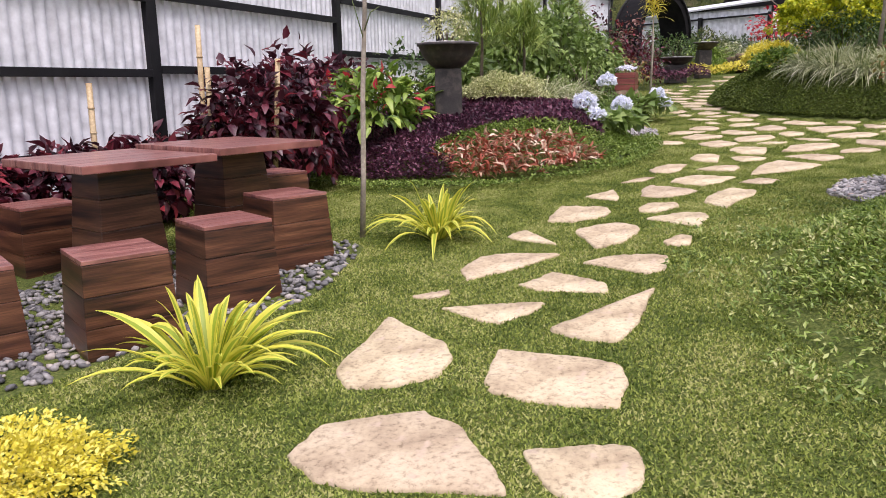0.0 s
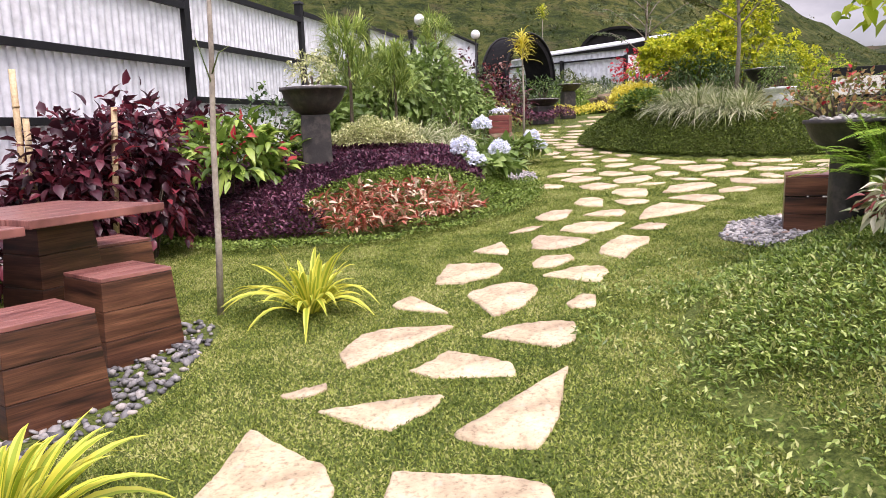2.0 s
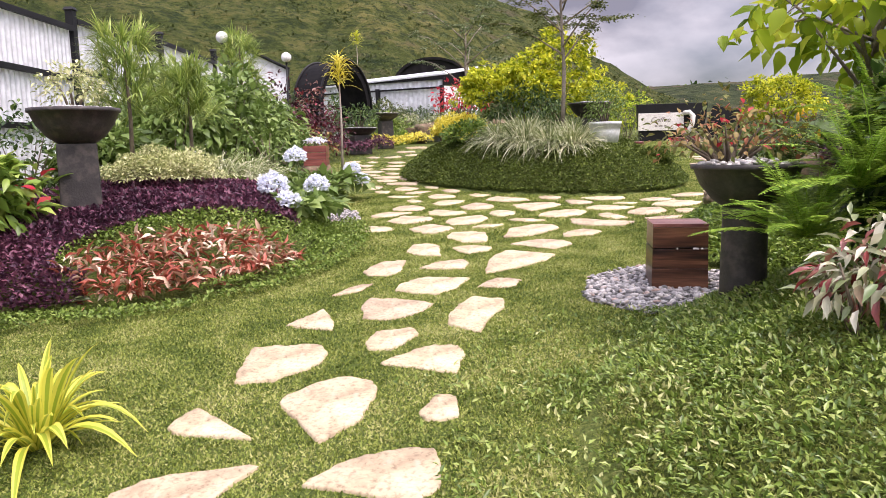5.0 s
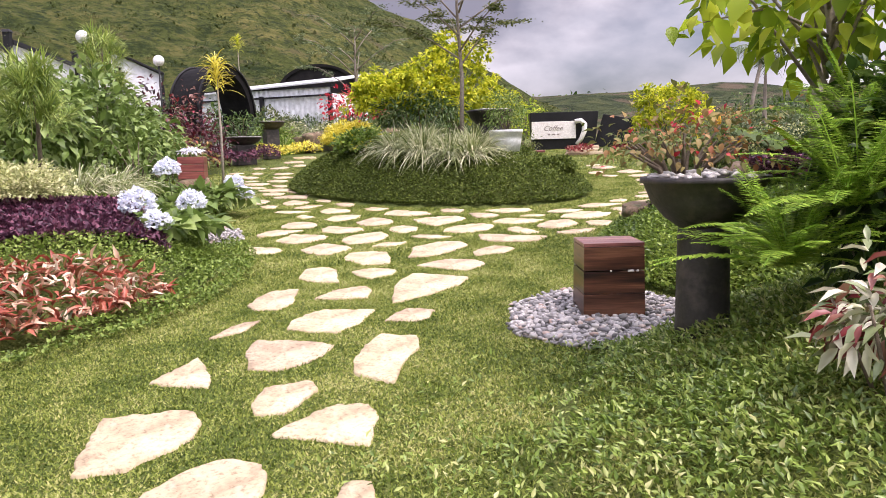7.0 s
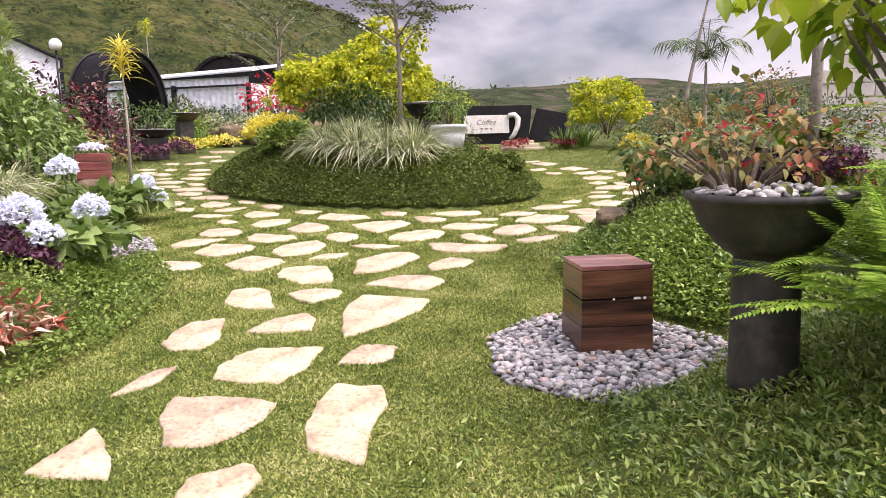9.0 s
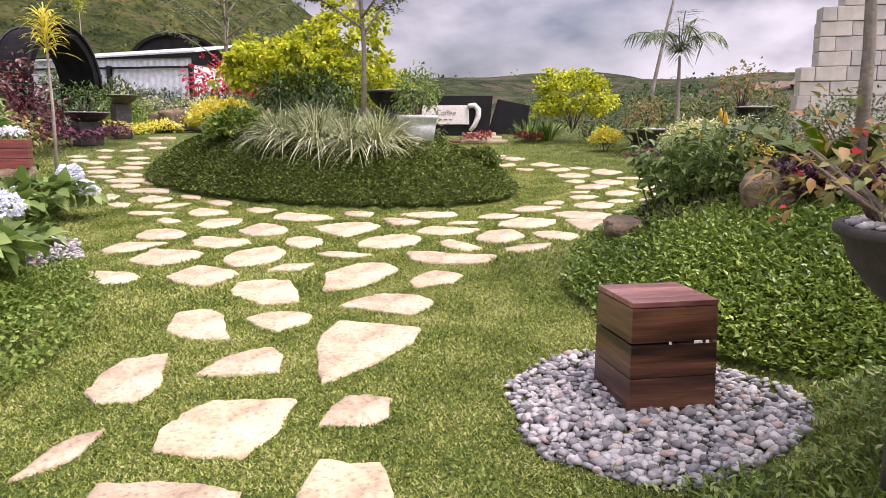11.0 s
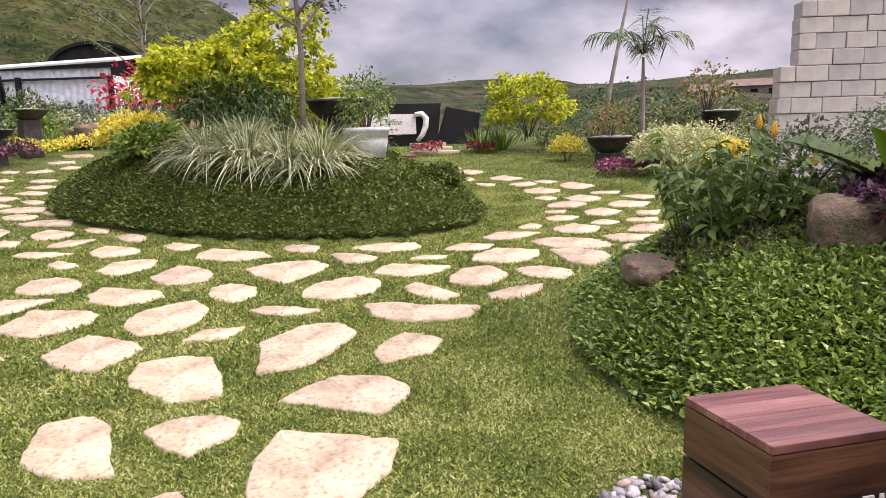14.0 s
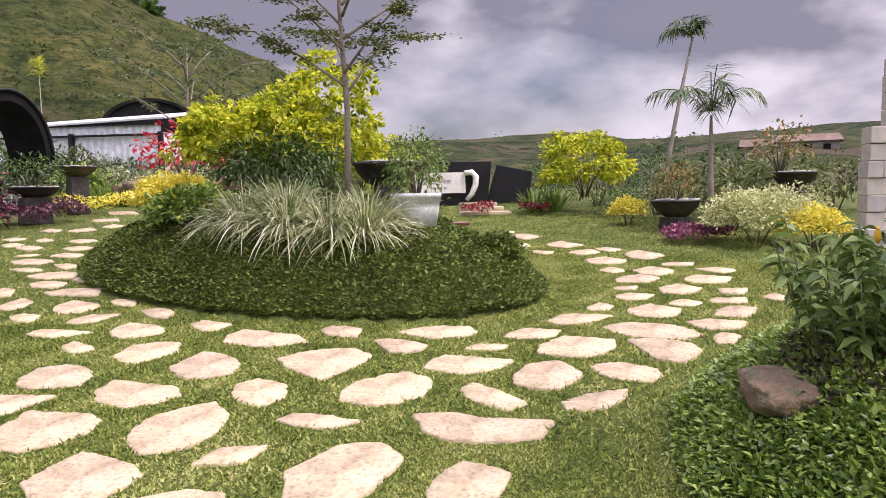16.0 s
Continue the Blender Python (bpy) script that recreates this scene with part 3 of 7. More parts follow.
# hills: ridges described by elevation over direction
def ridge(name, az0, az1, near, far, elev, label, rough_, seed, mat):
    na, nd = 150, 50
    az, s = np.meshgrid(np.radians(np.linspace(az0, az1, na)), np.linspace(0, 1.25, nd), indexing="ij")
    dist = near + (far - near) * s
    top = far * np.tan(np.radians(elev(np.degrees(az))))
    prof = np.where(s <= 1, s ** 0.85, 1 - (s - 1) * 0.6)
    h = -2.2 + (top + 2.2 + 1.5) * prof
    rn = np.zeros_like(h)
    r_ = np.random.default_rng(seed)
    for k in range(7):
        f_, a_ = 6 * 1.7 ** k, rough_ / 1.6 ** k
        rn += a_ * np.sin(f_ * az * 2.2 + r_.uniform(0, 6)) * np.sin(f_ * s * 0.9 + r_.uniform(0, 6))
    terr = 0.35 * np.abs(np.sin(h * 1.1 + rn))
    h = h + (rn + terr) * np.minimum(1, s * 2) * np.clip((1.25 - s) * 3, 0.3, 1)
    v = np.stack([1.5 + dist * np.sin(az), 4 + dist * np.cos(az), h], axis=-1).reshape(-1, 3)
    a_, b_ = np.meshgrid(np.arange(na - 1), np.arange(nd - 1), indexing="ij")
    q = (a_ * nd + b_).ravel()
    ob = new(name, mesh_np(name, v, np.stack([q, q + nd, q + nd + 1, q + 1], axis=1), mat, True))
    return tagged(ob, label, "hill", "", "structure")


ridge("backdrop_hill", -20, 42, 42, 110, lambda a: np.interp(a, [-20, 0, 19, 25, 31, 36, 42], [17, 17.5, 15.0, 12.2, 9.8, 6.2, 3.0]), "steep green terraced hillside behind the garden", 0.9, 3, M["hill"])
ridge("backdrop_ridge", 28, 120, 70, 240, lambda a: np.interp(a, [28, 40, 50, 60, 75, 120], [4.3, 4.2, 4.3, 3.9, 4.4, 3.6]), "distant low green and brown ridge across the valley", 1.1, 5, M["ridge"])

# low scrub on the hillside
rng = np.random.default_rng(19)
hill = np.array([v.co[:] for v in bpy.data.objects["backdrop_hill"].data.vertices])
hill = hill[(hill[:, 2] > 1.0) & (np.hypot(hill[:, 0] - 1.5, hill[:, 1] - 4) < 108)]
c_ = hill[rng.integers(0, len(hill), 1500)] + rng.normal(0, 0.6, (1500, 3)) * np.array([1, 1, 0.1])
p = np.repeat(c_, 11, axis=0) + rng.normal(0, 1, (16500, 3)) * np.repeat(rng.uniform(0.10, 0.45, 1500), 11)[:, None] * np.array([1.3, 1.3, 0.45])
d = rng.normal(0, 0.8, p.shape) + np.array([0, 0, 0.6])
ob = new("hill_scrub", leaf_mesh("hill_scrub", p, d, 0.26, 0.17, M["scrub"], LEAF2, rng=rng))
tagged(ob, "low dark scrub scattered over the hillside", "scrub", "", "stuff")

# ---- fence ----
FD = Vector((0.399, 0.917, 0))
FN = Vector((0.917, -0.399, 0))
FP = [Vector((-3.12, 8.3, 0)) + FD * s for s in (-11.4, -7.6, -3.8, 0.0, 3.85, 7.75, 11.6, 15.5, 19.4)]
FTOP = [2.95, 2.95, 3.08, 3.12, 3.42, 3.55, 3.75, 3.9, 4.0]
fence = empty("fence", Matrix.Translation((0, 0, 0)), "tall white corrugated sheet fence with black steel frame", "fence")


def corrugated(length, height, depth=0.045, pitch=0.125):
    n_ = int(length / pitch) * 4
    xs = np.linspace(0, length, n_ + 1)
    prof = np.array([0, 0, 0, depth] * (n_ // 4 + 1))[: n_ + 1]
    v = np.concatenate([np.stack([xs, prof, np.zeros_like(xs)], 1), np.stack([xs, prof, np.full_like(xs, height)], 1)])
    i = np.arange(n_)
    return v, np.stack([i, i + 1, i + n_ + 2, i + n_ + 1], 1)


ang = math.atan2(FD.y, FD.x)
for k, p in enumerate(FP):
    zg = gzf(p.x, p.y) - 0.3
    top = max(FTOP[k], FTOP[max(k - 1, 0)]) + 0.12
    part("post", box(0.14, 0.12, top - zg, (p.x, p.y, zg), 1, 0.006, Matrix.Rotation(ang, 4, "Z")), M["black"], fence, smooth=False)
    part("post_cap", box(0.19, 0.17, 0.05, (p.x, p.y, top), 0.7, 0.006, Matrix.Rotation(ang, 4, "Z")), M["black"], fence, smooth=False)
for k in range(len(FP) - 1):
    a_, b_ = FP[k], FP[k + 1]
    ln = (b_ - a_).length
    zb = min(gzf(a_.x, a_.y), gzf(b_.x, b_.y)) - 0.2
    v, f = corrugated(ln - 0.12, FTOP[k] - zb)
    me = mesh_np("sheet", v, f, M["tin"])
    ob = part("sheet", me, None, fence)
    ob.matrix_local = Matrix.Translation(a_ + FD * 0.06 + Vector((0, 0, zb))) @ Matrix.Rotation(ang, 4, "Z")
    mid = (a_ + b_) / 2 + FN * 0.045
    for j in range(5):
        zr = FTOP[k] - 0.04 - j * 0.78
        if zr > zb + 0.05:
            part("rail", box(ln - 0.14, 0.05, 0.085, (mid.x, mid.y, zr - 0.04), 1, 0.004, Matrix.Rotation(ang, 4, "Z")), M["black"], fence, smooth=False)


# ---- plants: shared builders ----
def scatter(n_, inside, x0, x1, y0, y1, rng=RNG):
    """Random ground points in a region."""
    x, y = rng.uniform(x0, x1, n_), rng.uniform(y0, y1, n_)
    k = inside(x, y)
    x, y = x[k], y[k]
    return np.stack([x, y, gz(x, y)], 1)


def ground_normals(p):
    e = 0.05
    dx = (gz(p[:, 0] + e, p[:, 1]) - gz(p[:, 0] - e, p[:, 1])) / (2 * e)
    dy = (gz(p[:, 0], p[:, 1] + e) - gz(p[:, 0], p[:, 1] - e)) / (2 * e)
    return unit(np.stack([-dx, -dy, np.ones_like(dx)], 1))


def carpet(name, pts, length, width, mat, label, category="ground cover", tall=0.06, lean=0.8, template=LEAF2, rng=RNG):
    """A low carpet of leaves over the ground."""
    nrm = ground_normals(pts)
    lump = 0.5 + 0.5 * np.sin(pts[:, 0] * 5.1 + 2 * np.sin(pts[:, 1] * 3.3)) * np.sin(pts[:, 1] * 4.7 + 1.1)
    h = tall * (0.35 + 0.65 * rng.uniform(0, 1, len(pts)) ** 0.5) * (0.7 + 0.5 * lump)
    p = pts + nrm * h[:, None]
    d = nrm * 0.7 + rng.normal(0, lean, pts.shape)
    d[:, 2] = np.abs(d[:, 2]) * 0.8
    ob = new(name, leaf_mesh(name, p, d, length, width, mat, template, rng=rng))
    return tagged(ob, label, category, "", "stuff")


def shrub(name, at, radii, n_, length, width, mat, label, category="shrub", template=LEAF6, stems=6, droop=0.25, mat2=None, group="", low=-0.25, seed=1, stem_mat="stem", shell=0.4, sprig=0):
    """A bush: stems from the base, a crown of many leaves."""
    rng = np.random.default_rng(seed)
    x, y = at[0], at[1]
    z = at[2] if len(at) > 2 else gzf(x, y)
    th = empty(name, Matrix.Translation((x, y, z)), label, category, group)
    cz = radii[2] * 0.95
    for i in range(stems):
        a_ = 6.28 * i / stems + rng.uniform(-0.4, 0.4)
        q = np.array([math.cos(a_) * radii[0] * 0.6, math.sin(a_) * radii[1] * 0.6, cz * rng.uniform(0.9, 1.5)])
        bm = tube([(q[0] * 0.08, q[1] * 0.08, -0.05), (q[0] * 0.45, q[1] * 0.45, q[2] * 0.55), tuple(q)], [0.014, 0.010, 0.004], 5)
        part("stem", bm, M[stem_mat], th)
    if sprig:
        c_, cd = blob_points(max(8, n_ // sprig), (0, 0, cz), radii, rng, shell + 0.25, low)
        k_ = np.repeat(np.arange(len(c_)), sprig)
        j_ = unit(rng.normal(0, 1, (len(k_), 3))) * rng.uniform(0.3, 1.0, (len(k_), 1))
        p = c_[k_] + j_ * length * np.array([1.5, 1.5, 0.8])
        d = cd[k_] * 0.5 + j_ * 0.9
    else:
        p, d = blob_points(n_, (0, 0, cz), radii, rng, shell, low)
    d = d * 0.8 + rng.normal(0, 0.55, d.shape)
    d[:, 2] -= droop
    part("foliage", leaf_mesh("foliage", p, d, length, width, M[mat], template, rng=rng), None, th)
    if mat2:
        k = rng.choice(len(p), max(4, len(p) // 14), replace=False)
        part("bud", leaf_mesh("bud", p[k] * 1.03, d[k] + np.array([0, 0, 0.7]), length * 0.8, width, M[mat2], template, rng=rng), None, th)["kind"] = "stuff"
    return th


def tuft(name, at, n_, length, width, droop, mat, label, spread=0.9, seed=1, stripes=False, base=0.06, category="grass", seg=6, group=""):
    """A clump of strap leaves from one crown."""
    rng = np.random.default_rng(seed)
    z = at[2] if len(at) > 2 else gzf(at[0], at[1])
    a_, t_ = rng.uniform(0, 6.28, n_), rng.uniform(0.05, 1, n_) ** 0.7 * spread
    d = np.stack([np.cos(a_) * np.sin(t_), np.sin(a_) * np.sin(t_), np.cos(t_)], 1)
    p = np.stack([np.cos(a_), np.sin(a_), np.zeros(n_)], 1) * (rng.uniform(0, 1, n_) * base)[:, None]
    p[:, 2] -= 0.02
    if stripes:
        th = empty(name, Matrix.Translation((at[0], at[1], z)), label, category, group)
        for k in range(n_):
            part("leaf", blade_mesh("leaf", p[k:k + 1], d[k:k + 1], length, width, droop, [M["blade_y"], M["blade_g"]], seg, rng, True, 0.45), None, th)
        return th
    me = blade_mesh(name, p, d, length, width, droop, M[mat], seg, rng, False, 0.5)
    ob = new(name, me)
    ob.matrix_world = Matrix.Translation((at[0], at[1], z))
    return tagged(ob, label, category, group)


# ---- stool, table ----
def stool(m, w=0.37, h=0.43, label="", taper=0.94, tape=False):
    th = empty("stool", m, label, "stool", "stools by the table")
    n_, lid = 3, 0.022
    hh = (h - lid) / n_
    ws = w * taper + 0.002
    for i in range(n_):
        k0 = 1 - (1 - taper) * (i / n_)
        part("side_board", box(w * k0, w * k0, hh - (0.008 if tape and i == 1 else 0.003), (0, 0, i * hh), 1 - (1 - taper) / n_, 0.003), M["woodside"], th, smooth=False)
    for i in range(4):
        part("seat_board", box(ws, ws / 4 - 0.0012, lid, (0, (i - 1.5) * ws / 4, h - lid), 1, 0.003), M["woodtop_lit"], th, smooth=False)
    if tape:
        for x, wd in ((-0.02, 0.012), (0.10, 0.040), (0.14, 0.016)):
            part("tape", box(wd, 0.004, 0.012, (x, -w * 0.5 * (1 - (1 - taper) * 0.66) - 0.001, 2 * hh - 0.010), 0.8, 0.001), M["cupwhite"], th, "torn scrap of white tape", smooth=False)
    return th


def table(m, length, width, h, label, feet):
    th = empty("garden_table", m, label, "table", "garden table")
    for i in range(5):
        part("top_board", box(length, width / 5 - 0.004, 0.05, (0, (i - 2) * width / 5, h - 0.05), 1, 0.006), M["woodtop_lit"], th, smooth=False)
    for fx in feet:
        n_ = 4
        hh = (h - 0.052) / n_
        leg = None
        for i in range(n_):
            w = 0.50 - 0.13 * i / n_
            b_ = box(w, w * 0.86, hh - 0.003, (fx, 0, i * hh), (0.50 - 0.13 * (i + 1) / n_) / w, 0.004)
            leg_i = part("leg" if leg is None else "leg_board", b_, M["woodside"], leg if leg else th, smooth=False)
            leg = leg or leg_i
    return th


# ---- basin planter ----
def basin_planter(at, rim=0.33, depth=0.27, col_h=0.4, col_r=0.12, label="", pebbles=True, seed=1, square=False, flat=False):
    th = empty("basin_planter", Matrix.Translation(at), label, "planter", "dark basin planters")
    if square:
        part("pedestal", box(col_r * 2, col_r * 2, col_h + 0.01, (0, 0, 0), 0.95, 0.012), M["basin"], th, smooth=False)
    else:
        part("pedestal", lathe([(0, 0), (col_r * 1.12, 0), (col_r * 1.05, col_h * 0.3), (col_r, col_h * 0.95), (col_r * 0.98, col_h + 0.01), (0, col_h + 0.01)]), M["basin"], th)
    r_, d_ = rim, depth
    b0 = 0.36 if not flat else 0.5
    prof = [(0, col_h), (r_ * b0, col_h), (r_ * 0.62, col_h + d_ * 0.22), (r_ * 0.84, col_h + d_ * 0.55), (r_ * 0.95, col_h + d_ * 0.88), (r_ * 1.0, col_h + d_ * 0.89), (r_ * 1.01, col_h + d_ * 0.93),
            (r_ * 1.0, col_h + d_), (r_ * 0.93, col_h + d_), (r_ * 0.90, col_h + d_ * 0.93), (r_ * 0.4, col_h + d_ * 0.95), (0, col_h + d_ * 0.96)]
    part("bowl", lathe(prof, 40), M["basin"], th)
    if pebbles:
        rng = np.random.default_rng(seed)
        n_ = 130
        rr, aa = rim * 0.88 * np.sqrt(rng.uniform(0, 1, n_)), rng.uniform(0, 6.28, n_)
        p = np.stack([rr * np.cos(aa), rr * np.sin(aa), col_h + d_ * 0.95 + 0.03 * (1 - rr / rim) + rng.uniform(0, 0.012, n_)], 1)
        part("pebble_fill", pebble_mesh(p, 0.023, rng, mat="white_pebble"), None, th, "pale river pebbles")["kind"] = "stuff"
    return th


bm_ = bmesh.new()
bmesh.ops.create_icosphere(bm_, subdivisions=1, radius=1.0)
ICO_V = np.array([v.co[:] for v in bm_.verts])
ICO_F = np.array([[v.index for v in f.verts] for f in bm_.faces])
bm_.free()


def pebble_mesh(p, size, rng, flat=0.55, mat="pebble"):
    n_ = len(p)
    s = size * rng.uniform(0.55, 1.3, (n_, 1)) * np.stack([rng.uniform(0.8, 1.25, n_), rng.uniform(0.55, 0.9, n_), np.full(n_, flat) * rng.uniform(0.7, 1.1, n_)], 1)
    v = ICO_V[None] * s[:, None, :] * (1 + rng.uniform(-0.10, 0.10, (n_, len(ICO_V), 1)))
    a_ = rng.uniform(0, 6.28, n_)
    t_ = rng.normal(0, 0.25, n_)
    c, s_ = np.cos(a_)[:, None], np.sin(a_)[:, None]
    z = v[..., 2] + v[..., 0] * t_[:, None]
    v = np.stack([v[..., 0] * c - v[..., 1] * s_, v[..., 0] * s_ + v[..., 1] * c, z], -1) + p[:, None, :]
    f = (ICO_F[None] + (np.arange(n_) * len(ICO_V))[:, None, None]).reshape(-1, 3)
    return mesh_np("pebbles", v.reshape(-1, 3), f, M[mat], True)


def gravel(name, inside, x0, x1, y0, y1, n_, size, label, seed, mat="pebble"):
    rng = np.random.default_rng(seed)
    p = scatter(n_, inside, x0, x1, y0, y1, rng)
    p[:, 2] += rng.uniform(0.0, 0.022, len(p))
    ob = new(name, pebble_mesh(p, size, rng, mat=mat))
    return tagged(ob, label, "gravel", "", "stuff")


def in_ell(cx, cy, a, b, turn=0.0, wob=0.08):
    c, s = math.cos(radians(turn)), math.sin(radians(turn))

    def f(x, y):
        u, v = (x - cx) * c + (y - cy) * s, -(x - cx) * s + (y - cy) * c
        an = np.arctan2(v / b, u / a)
        return (u / a) ** 2 + (v / b) ** 2 < (1 + wob * np.sin(3 * an + cx) + wob * 0.7 * np.sin(7 * an + cy)) ** 2
    return f


G_BOX = in_ell(3.80, 5.95, 0.60, 0.60, 0, 0.05)
G_TABLE = in_ell(-2.0, 4.35, 1.75, 0.98, 52)
G_SMALL = in_ell(2.82, 11.0, 0.36, 0.78, -18)
TRIM = in_ell(1.08, 8.28, 1.15, 0.62, 20)
BRONZE = in_ell(0.84, 8.04, 0.86, 0.38, 12)

# ---- dining corner ----
for x, y, w, h, rz, lab in ((-1.71, 3.76, 0.475, 0.50, 39, "stained wooden block stool with chipped corner beside the table"), (-1.31, 4.36, 0.475, 0.50, 41, "stained wooden block stool on pebbles beside the table"),
                            (-1.10, 5.14, 0.475, 0.50, 42, "stained wooden block stool at the edge of the pebbles"), (-1.43, 6.25, 0.475, 0.50, 42, "stained wooden block stool behind the table"),
                            (-2.45, 3.64, 0.475, 0.50, 40, "stained wooden block stool on grey pebbles"), (-3.0, 5.45, 0.475, 0.50, 50, "stained wooden block stool behind the table")):
    stool(pose(x, y, gzf(x, y) - 0.01, 0, 0, rz), w, h, lab, 0.88)
for x, y in ((-2.17, 4.88), (-1.60, 5.63)):
    table(pose(x, y, 0.02 if x < -2 else 0.05, 0, 0, 53), 0.92, 1.02, 0.86, "square dark red wooden garden table on a tapered block pedestal", (0.0,))
tagged(stool(pose(3.92, 6.02, gzf(3.92, 6.02) - 0.005, 0, 0, -33), 0.372, 0.45, "dark striped wooden box stool standing on pebbles", 0.97, True), "", "stool", "box stool on pebbles")

gravel("gravel_bed", lambda x, y: G_TABLE(x, y), -4.2, 0.0, 2.4, 6.4, 7500, 0.030, "grey river pebbles under the garden table", 3, "dark_pebble")
ring = gravel("gravel_ring", lambda x, y: G_BOX(x, y), 3.0, 4.8, 5.1, 6.9, 6800, 0.0235, "pale grey river pebbles round the box stool", 4)
rng = np.random.default_rng(6)
shapes = [pebble_mesh(np.zeros((1, 3)), 0.026, rng, mat="loose_pebble") for k in range(12)]
for x, y, z in scatter(2600, lambda x, y: G_BOX(x, y) & (x + y < 9.6), 3.1, 4.4, 5.3, 6.4, rng)[:290]:
    ob = part("pebble", shapes[rng.integers(12)], None, ring)
    ob.matrix_world = pose(x, y, z + rng.uniform(0.02, 0.032), rng.uniform(-14, 14), rng.uniform(-14, 14), rng.uniform(0, 360))
gravel("gravel_patch", lambda x, y: G_SMALL(x, y), 2.1, 3.6, 9.9, 12.0, 3600, 0.022, "small patch of grey pebbles by the hydrangeas", 5)

# spider plants, yellow hedge, pole
tuft("spider_plant", (-1.04, 3.08), 95, 0.64, 0.044, 0.45, "blade_y", "yellow-green striped spider plant clump by the pebbles", 0.92, 11, True, 0.05, "plant", 8)
tuft("spider_plant", (-0.04, 5.48), 88, 0.64, 0.040, 0.50, "blade_y", "yellow-green striped spider plant clump on the lawn", 0.95, 12, True, 0.05, "plant", 8)
shrub("yellow_hedge", (-1.62, 2.28), (0.48, 0.38, 0.08), 9000, 0.022, 0.014, "yellow", "clipped low yellow hedge bush", "hedge", LEAF2, 5, 0, None, "", -0.1, 5)
th = empty("wooden_pole", Matrix.Translation((-0.63, 5.68, gzf(-0.63, 5.68))), "thin weathered wooden pole stuck in the lawn", "pole")
part("shaft", tube([(0, 0, -0.05), (0.03, 0.0, 0.5), (0.048, 0.01, 1.1), (0.085, 0.01, 1.7), (0.11, 0.02, 2.4)], [0.024, 0.022, 0.020, 0.017, 0.013], 8), M["pole"], th)
bm = tube([(0.075, 0.0, 1.55), (0.13, -0.03, 1.68), (0.20, -0.05, 1.72)], [0.006, 0.004, 0.002], 5)
tube([(0.07, 0.0, 1.5), (0.03, -0.03, 1.66), (0.0, -0.05, 1.78)], [0.006, 0.004, 0.002], 5, bm)
part("twig", bm, M["greenstem"], th)

# ---- left bed ----
carpet("purple_ground_cover", scatter(95000, lambda x, y: (bed_r("left_bed", x, y) < 1.01) & ~TRIM(x, y) & (y < 10.9) & (x < 1.9), -2.0, 2.6, 7.6, 11), 0.046, 0.026, M["purple"], "dense low purple-leaved ground cover", tall=0.15)
carpet("magenta_ground_cover", scatter(16000, lambda x, y: in_ell(1.25, 9.9, 0.9, 0.38, 25)(x, y), 0.0, 2.6, 9, 11), 0.036, 0.02, M["magenta"], "bright magenta-purple edge of the ground cover", tall=0.15)
carpet("green_trim", scatter(30000, lambda x, y: TRIM(x, y) & ~BRONZE(x, y), -0.4, 2.8, 7.6, 10.2), 0.030, 0.02, M["trim"], "low green ground cover round the bronze planting", tall=0.14)
carpet("bronze_ground_cover", scatter(5200, lambda x, y: BRONZE(x, y), -0.4, 2.2, 7.6, 9.4), 0.105, 0.030, M["bronze"], "copper, red and cream leaved low planting", tall=0.17, template=LEAF6)
carpet("green_skirt", scatter(60000, lambda x, y: (bed_r("left_bed", x, y) > 1.0) & (bed_r("left_bed", x, y) < 1.17) & ~TRIM(x, y) & ~G_SMALL(x, y), -2.2, 2.9, 7.2, 12), 0.030, 0.02, M["trim"], "low green ground cover along the bed", tall=0.08)

carpet("bed_edge_cover", scatter(40000, lambda x, y: (bed_r("left_bed", x, y) < 1.02) & (x > 1.8) & ~TRIM(x, y) & ~G_SMALL(x, y), 1.8, 2.7, 8.0, 12.5), 0.036, 0.024, M["trim"], "low green ground cover round the hydrangeas", tall=0.07)
basin_planter((0.10, 9.2, gzf(0.10, 9.2) - 0.02), 0.37, 0.31, 0.68, 0.165, "large dark basin planter on a square pedestal", True, 1, True)
shrub("bonsai", (0.10, 9.2, gzf(0.10, 9.2) + 0.93), (0.28, 0.22, 0.22), 500, 0.045, 0.022, "pale", "small sparse bonsai in the basin", "plant", LEAF6, 4, 0.1, None, "", -0.6, 21)
shrub("pale_bush", (0.85, 10.15), (0.58, 0.5, 0.25), 9000, 0.032, 0.020, "pale", "rounded pale variegated bush", "shrub", LEAF2, 5, 0, None, "", -0.2, 22)
shrub("red_budded_shrub", (-0.85, 8.95), (0.70, 0.5, 0.46), 700, 0.17, 0.075, "green", "green shrub with small red buds", "shrub", LEAF6, 7, 0.4, "redflower", "", -0.3, 23)
for i, (x, y, rx_, rz_) in enumerate(((-1.95, 7.5, 0.48, 0.74), (-1.5, 7.95, 0.46, 0.72), (-1.75, 8.6, 0.5, 0.78), (-3.2, 6.3, 0.4, 0.42), (-2.7, 6.7, 0.4, 0.42), (-2.2, 7.6, 0.4, 0.5), (-3.7, 5.8, 0.4, 0.45), (-1.4, 10.5, 0.4, 0.6), (-4.2, 5.2, 0.4, 0.4))):
    shrub("red_leaf_shrub", (x, y), (rx_, rx_, rz_), 900, 0.13, 0.075, "redleaf", "dark crimson-leaved shrub in front of the fence", "shrub", LEAF6, 7, 0.35, None, "crimson shrubs along the fence", -0.7, 30 + i)
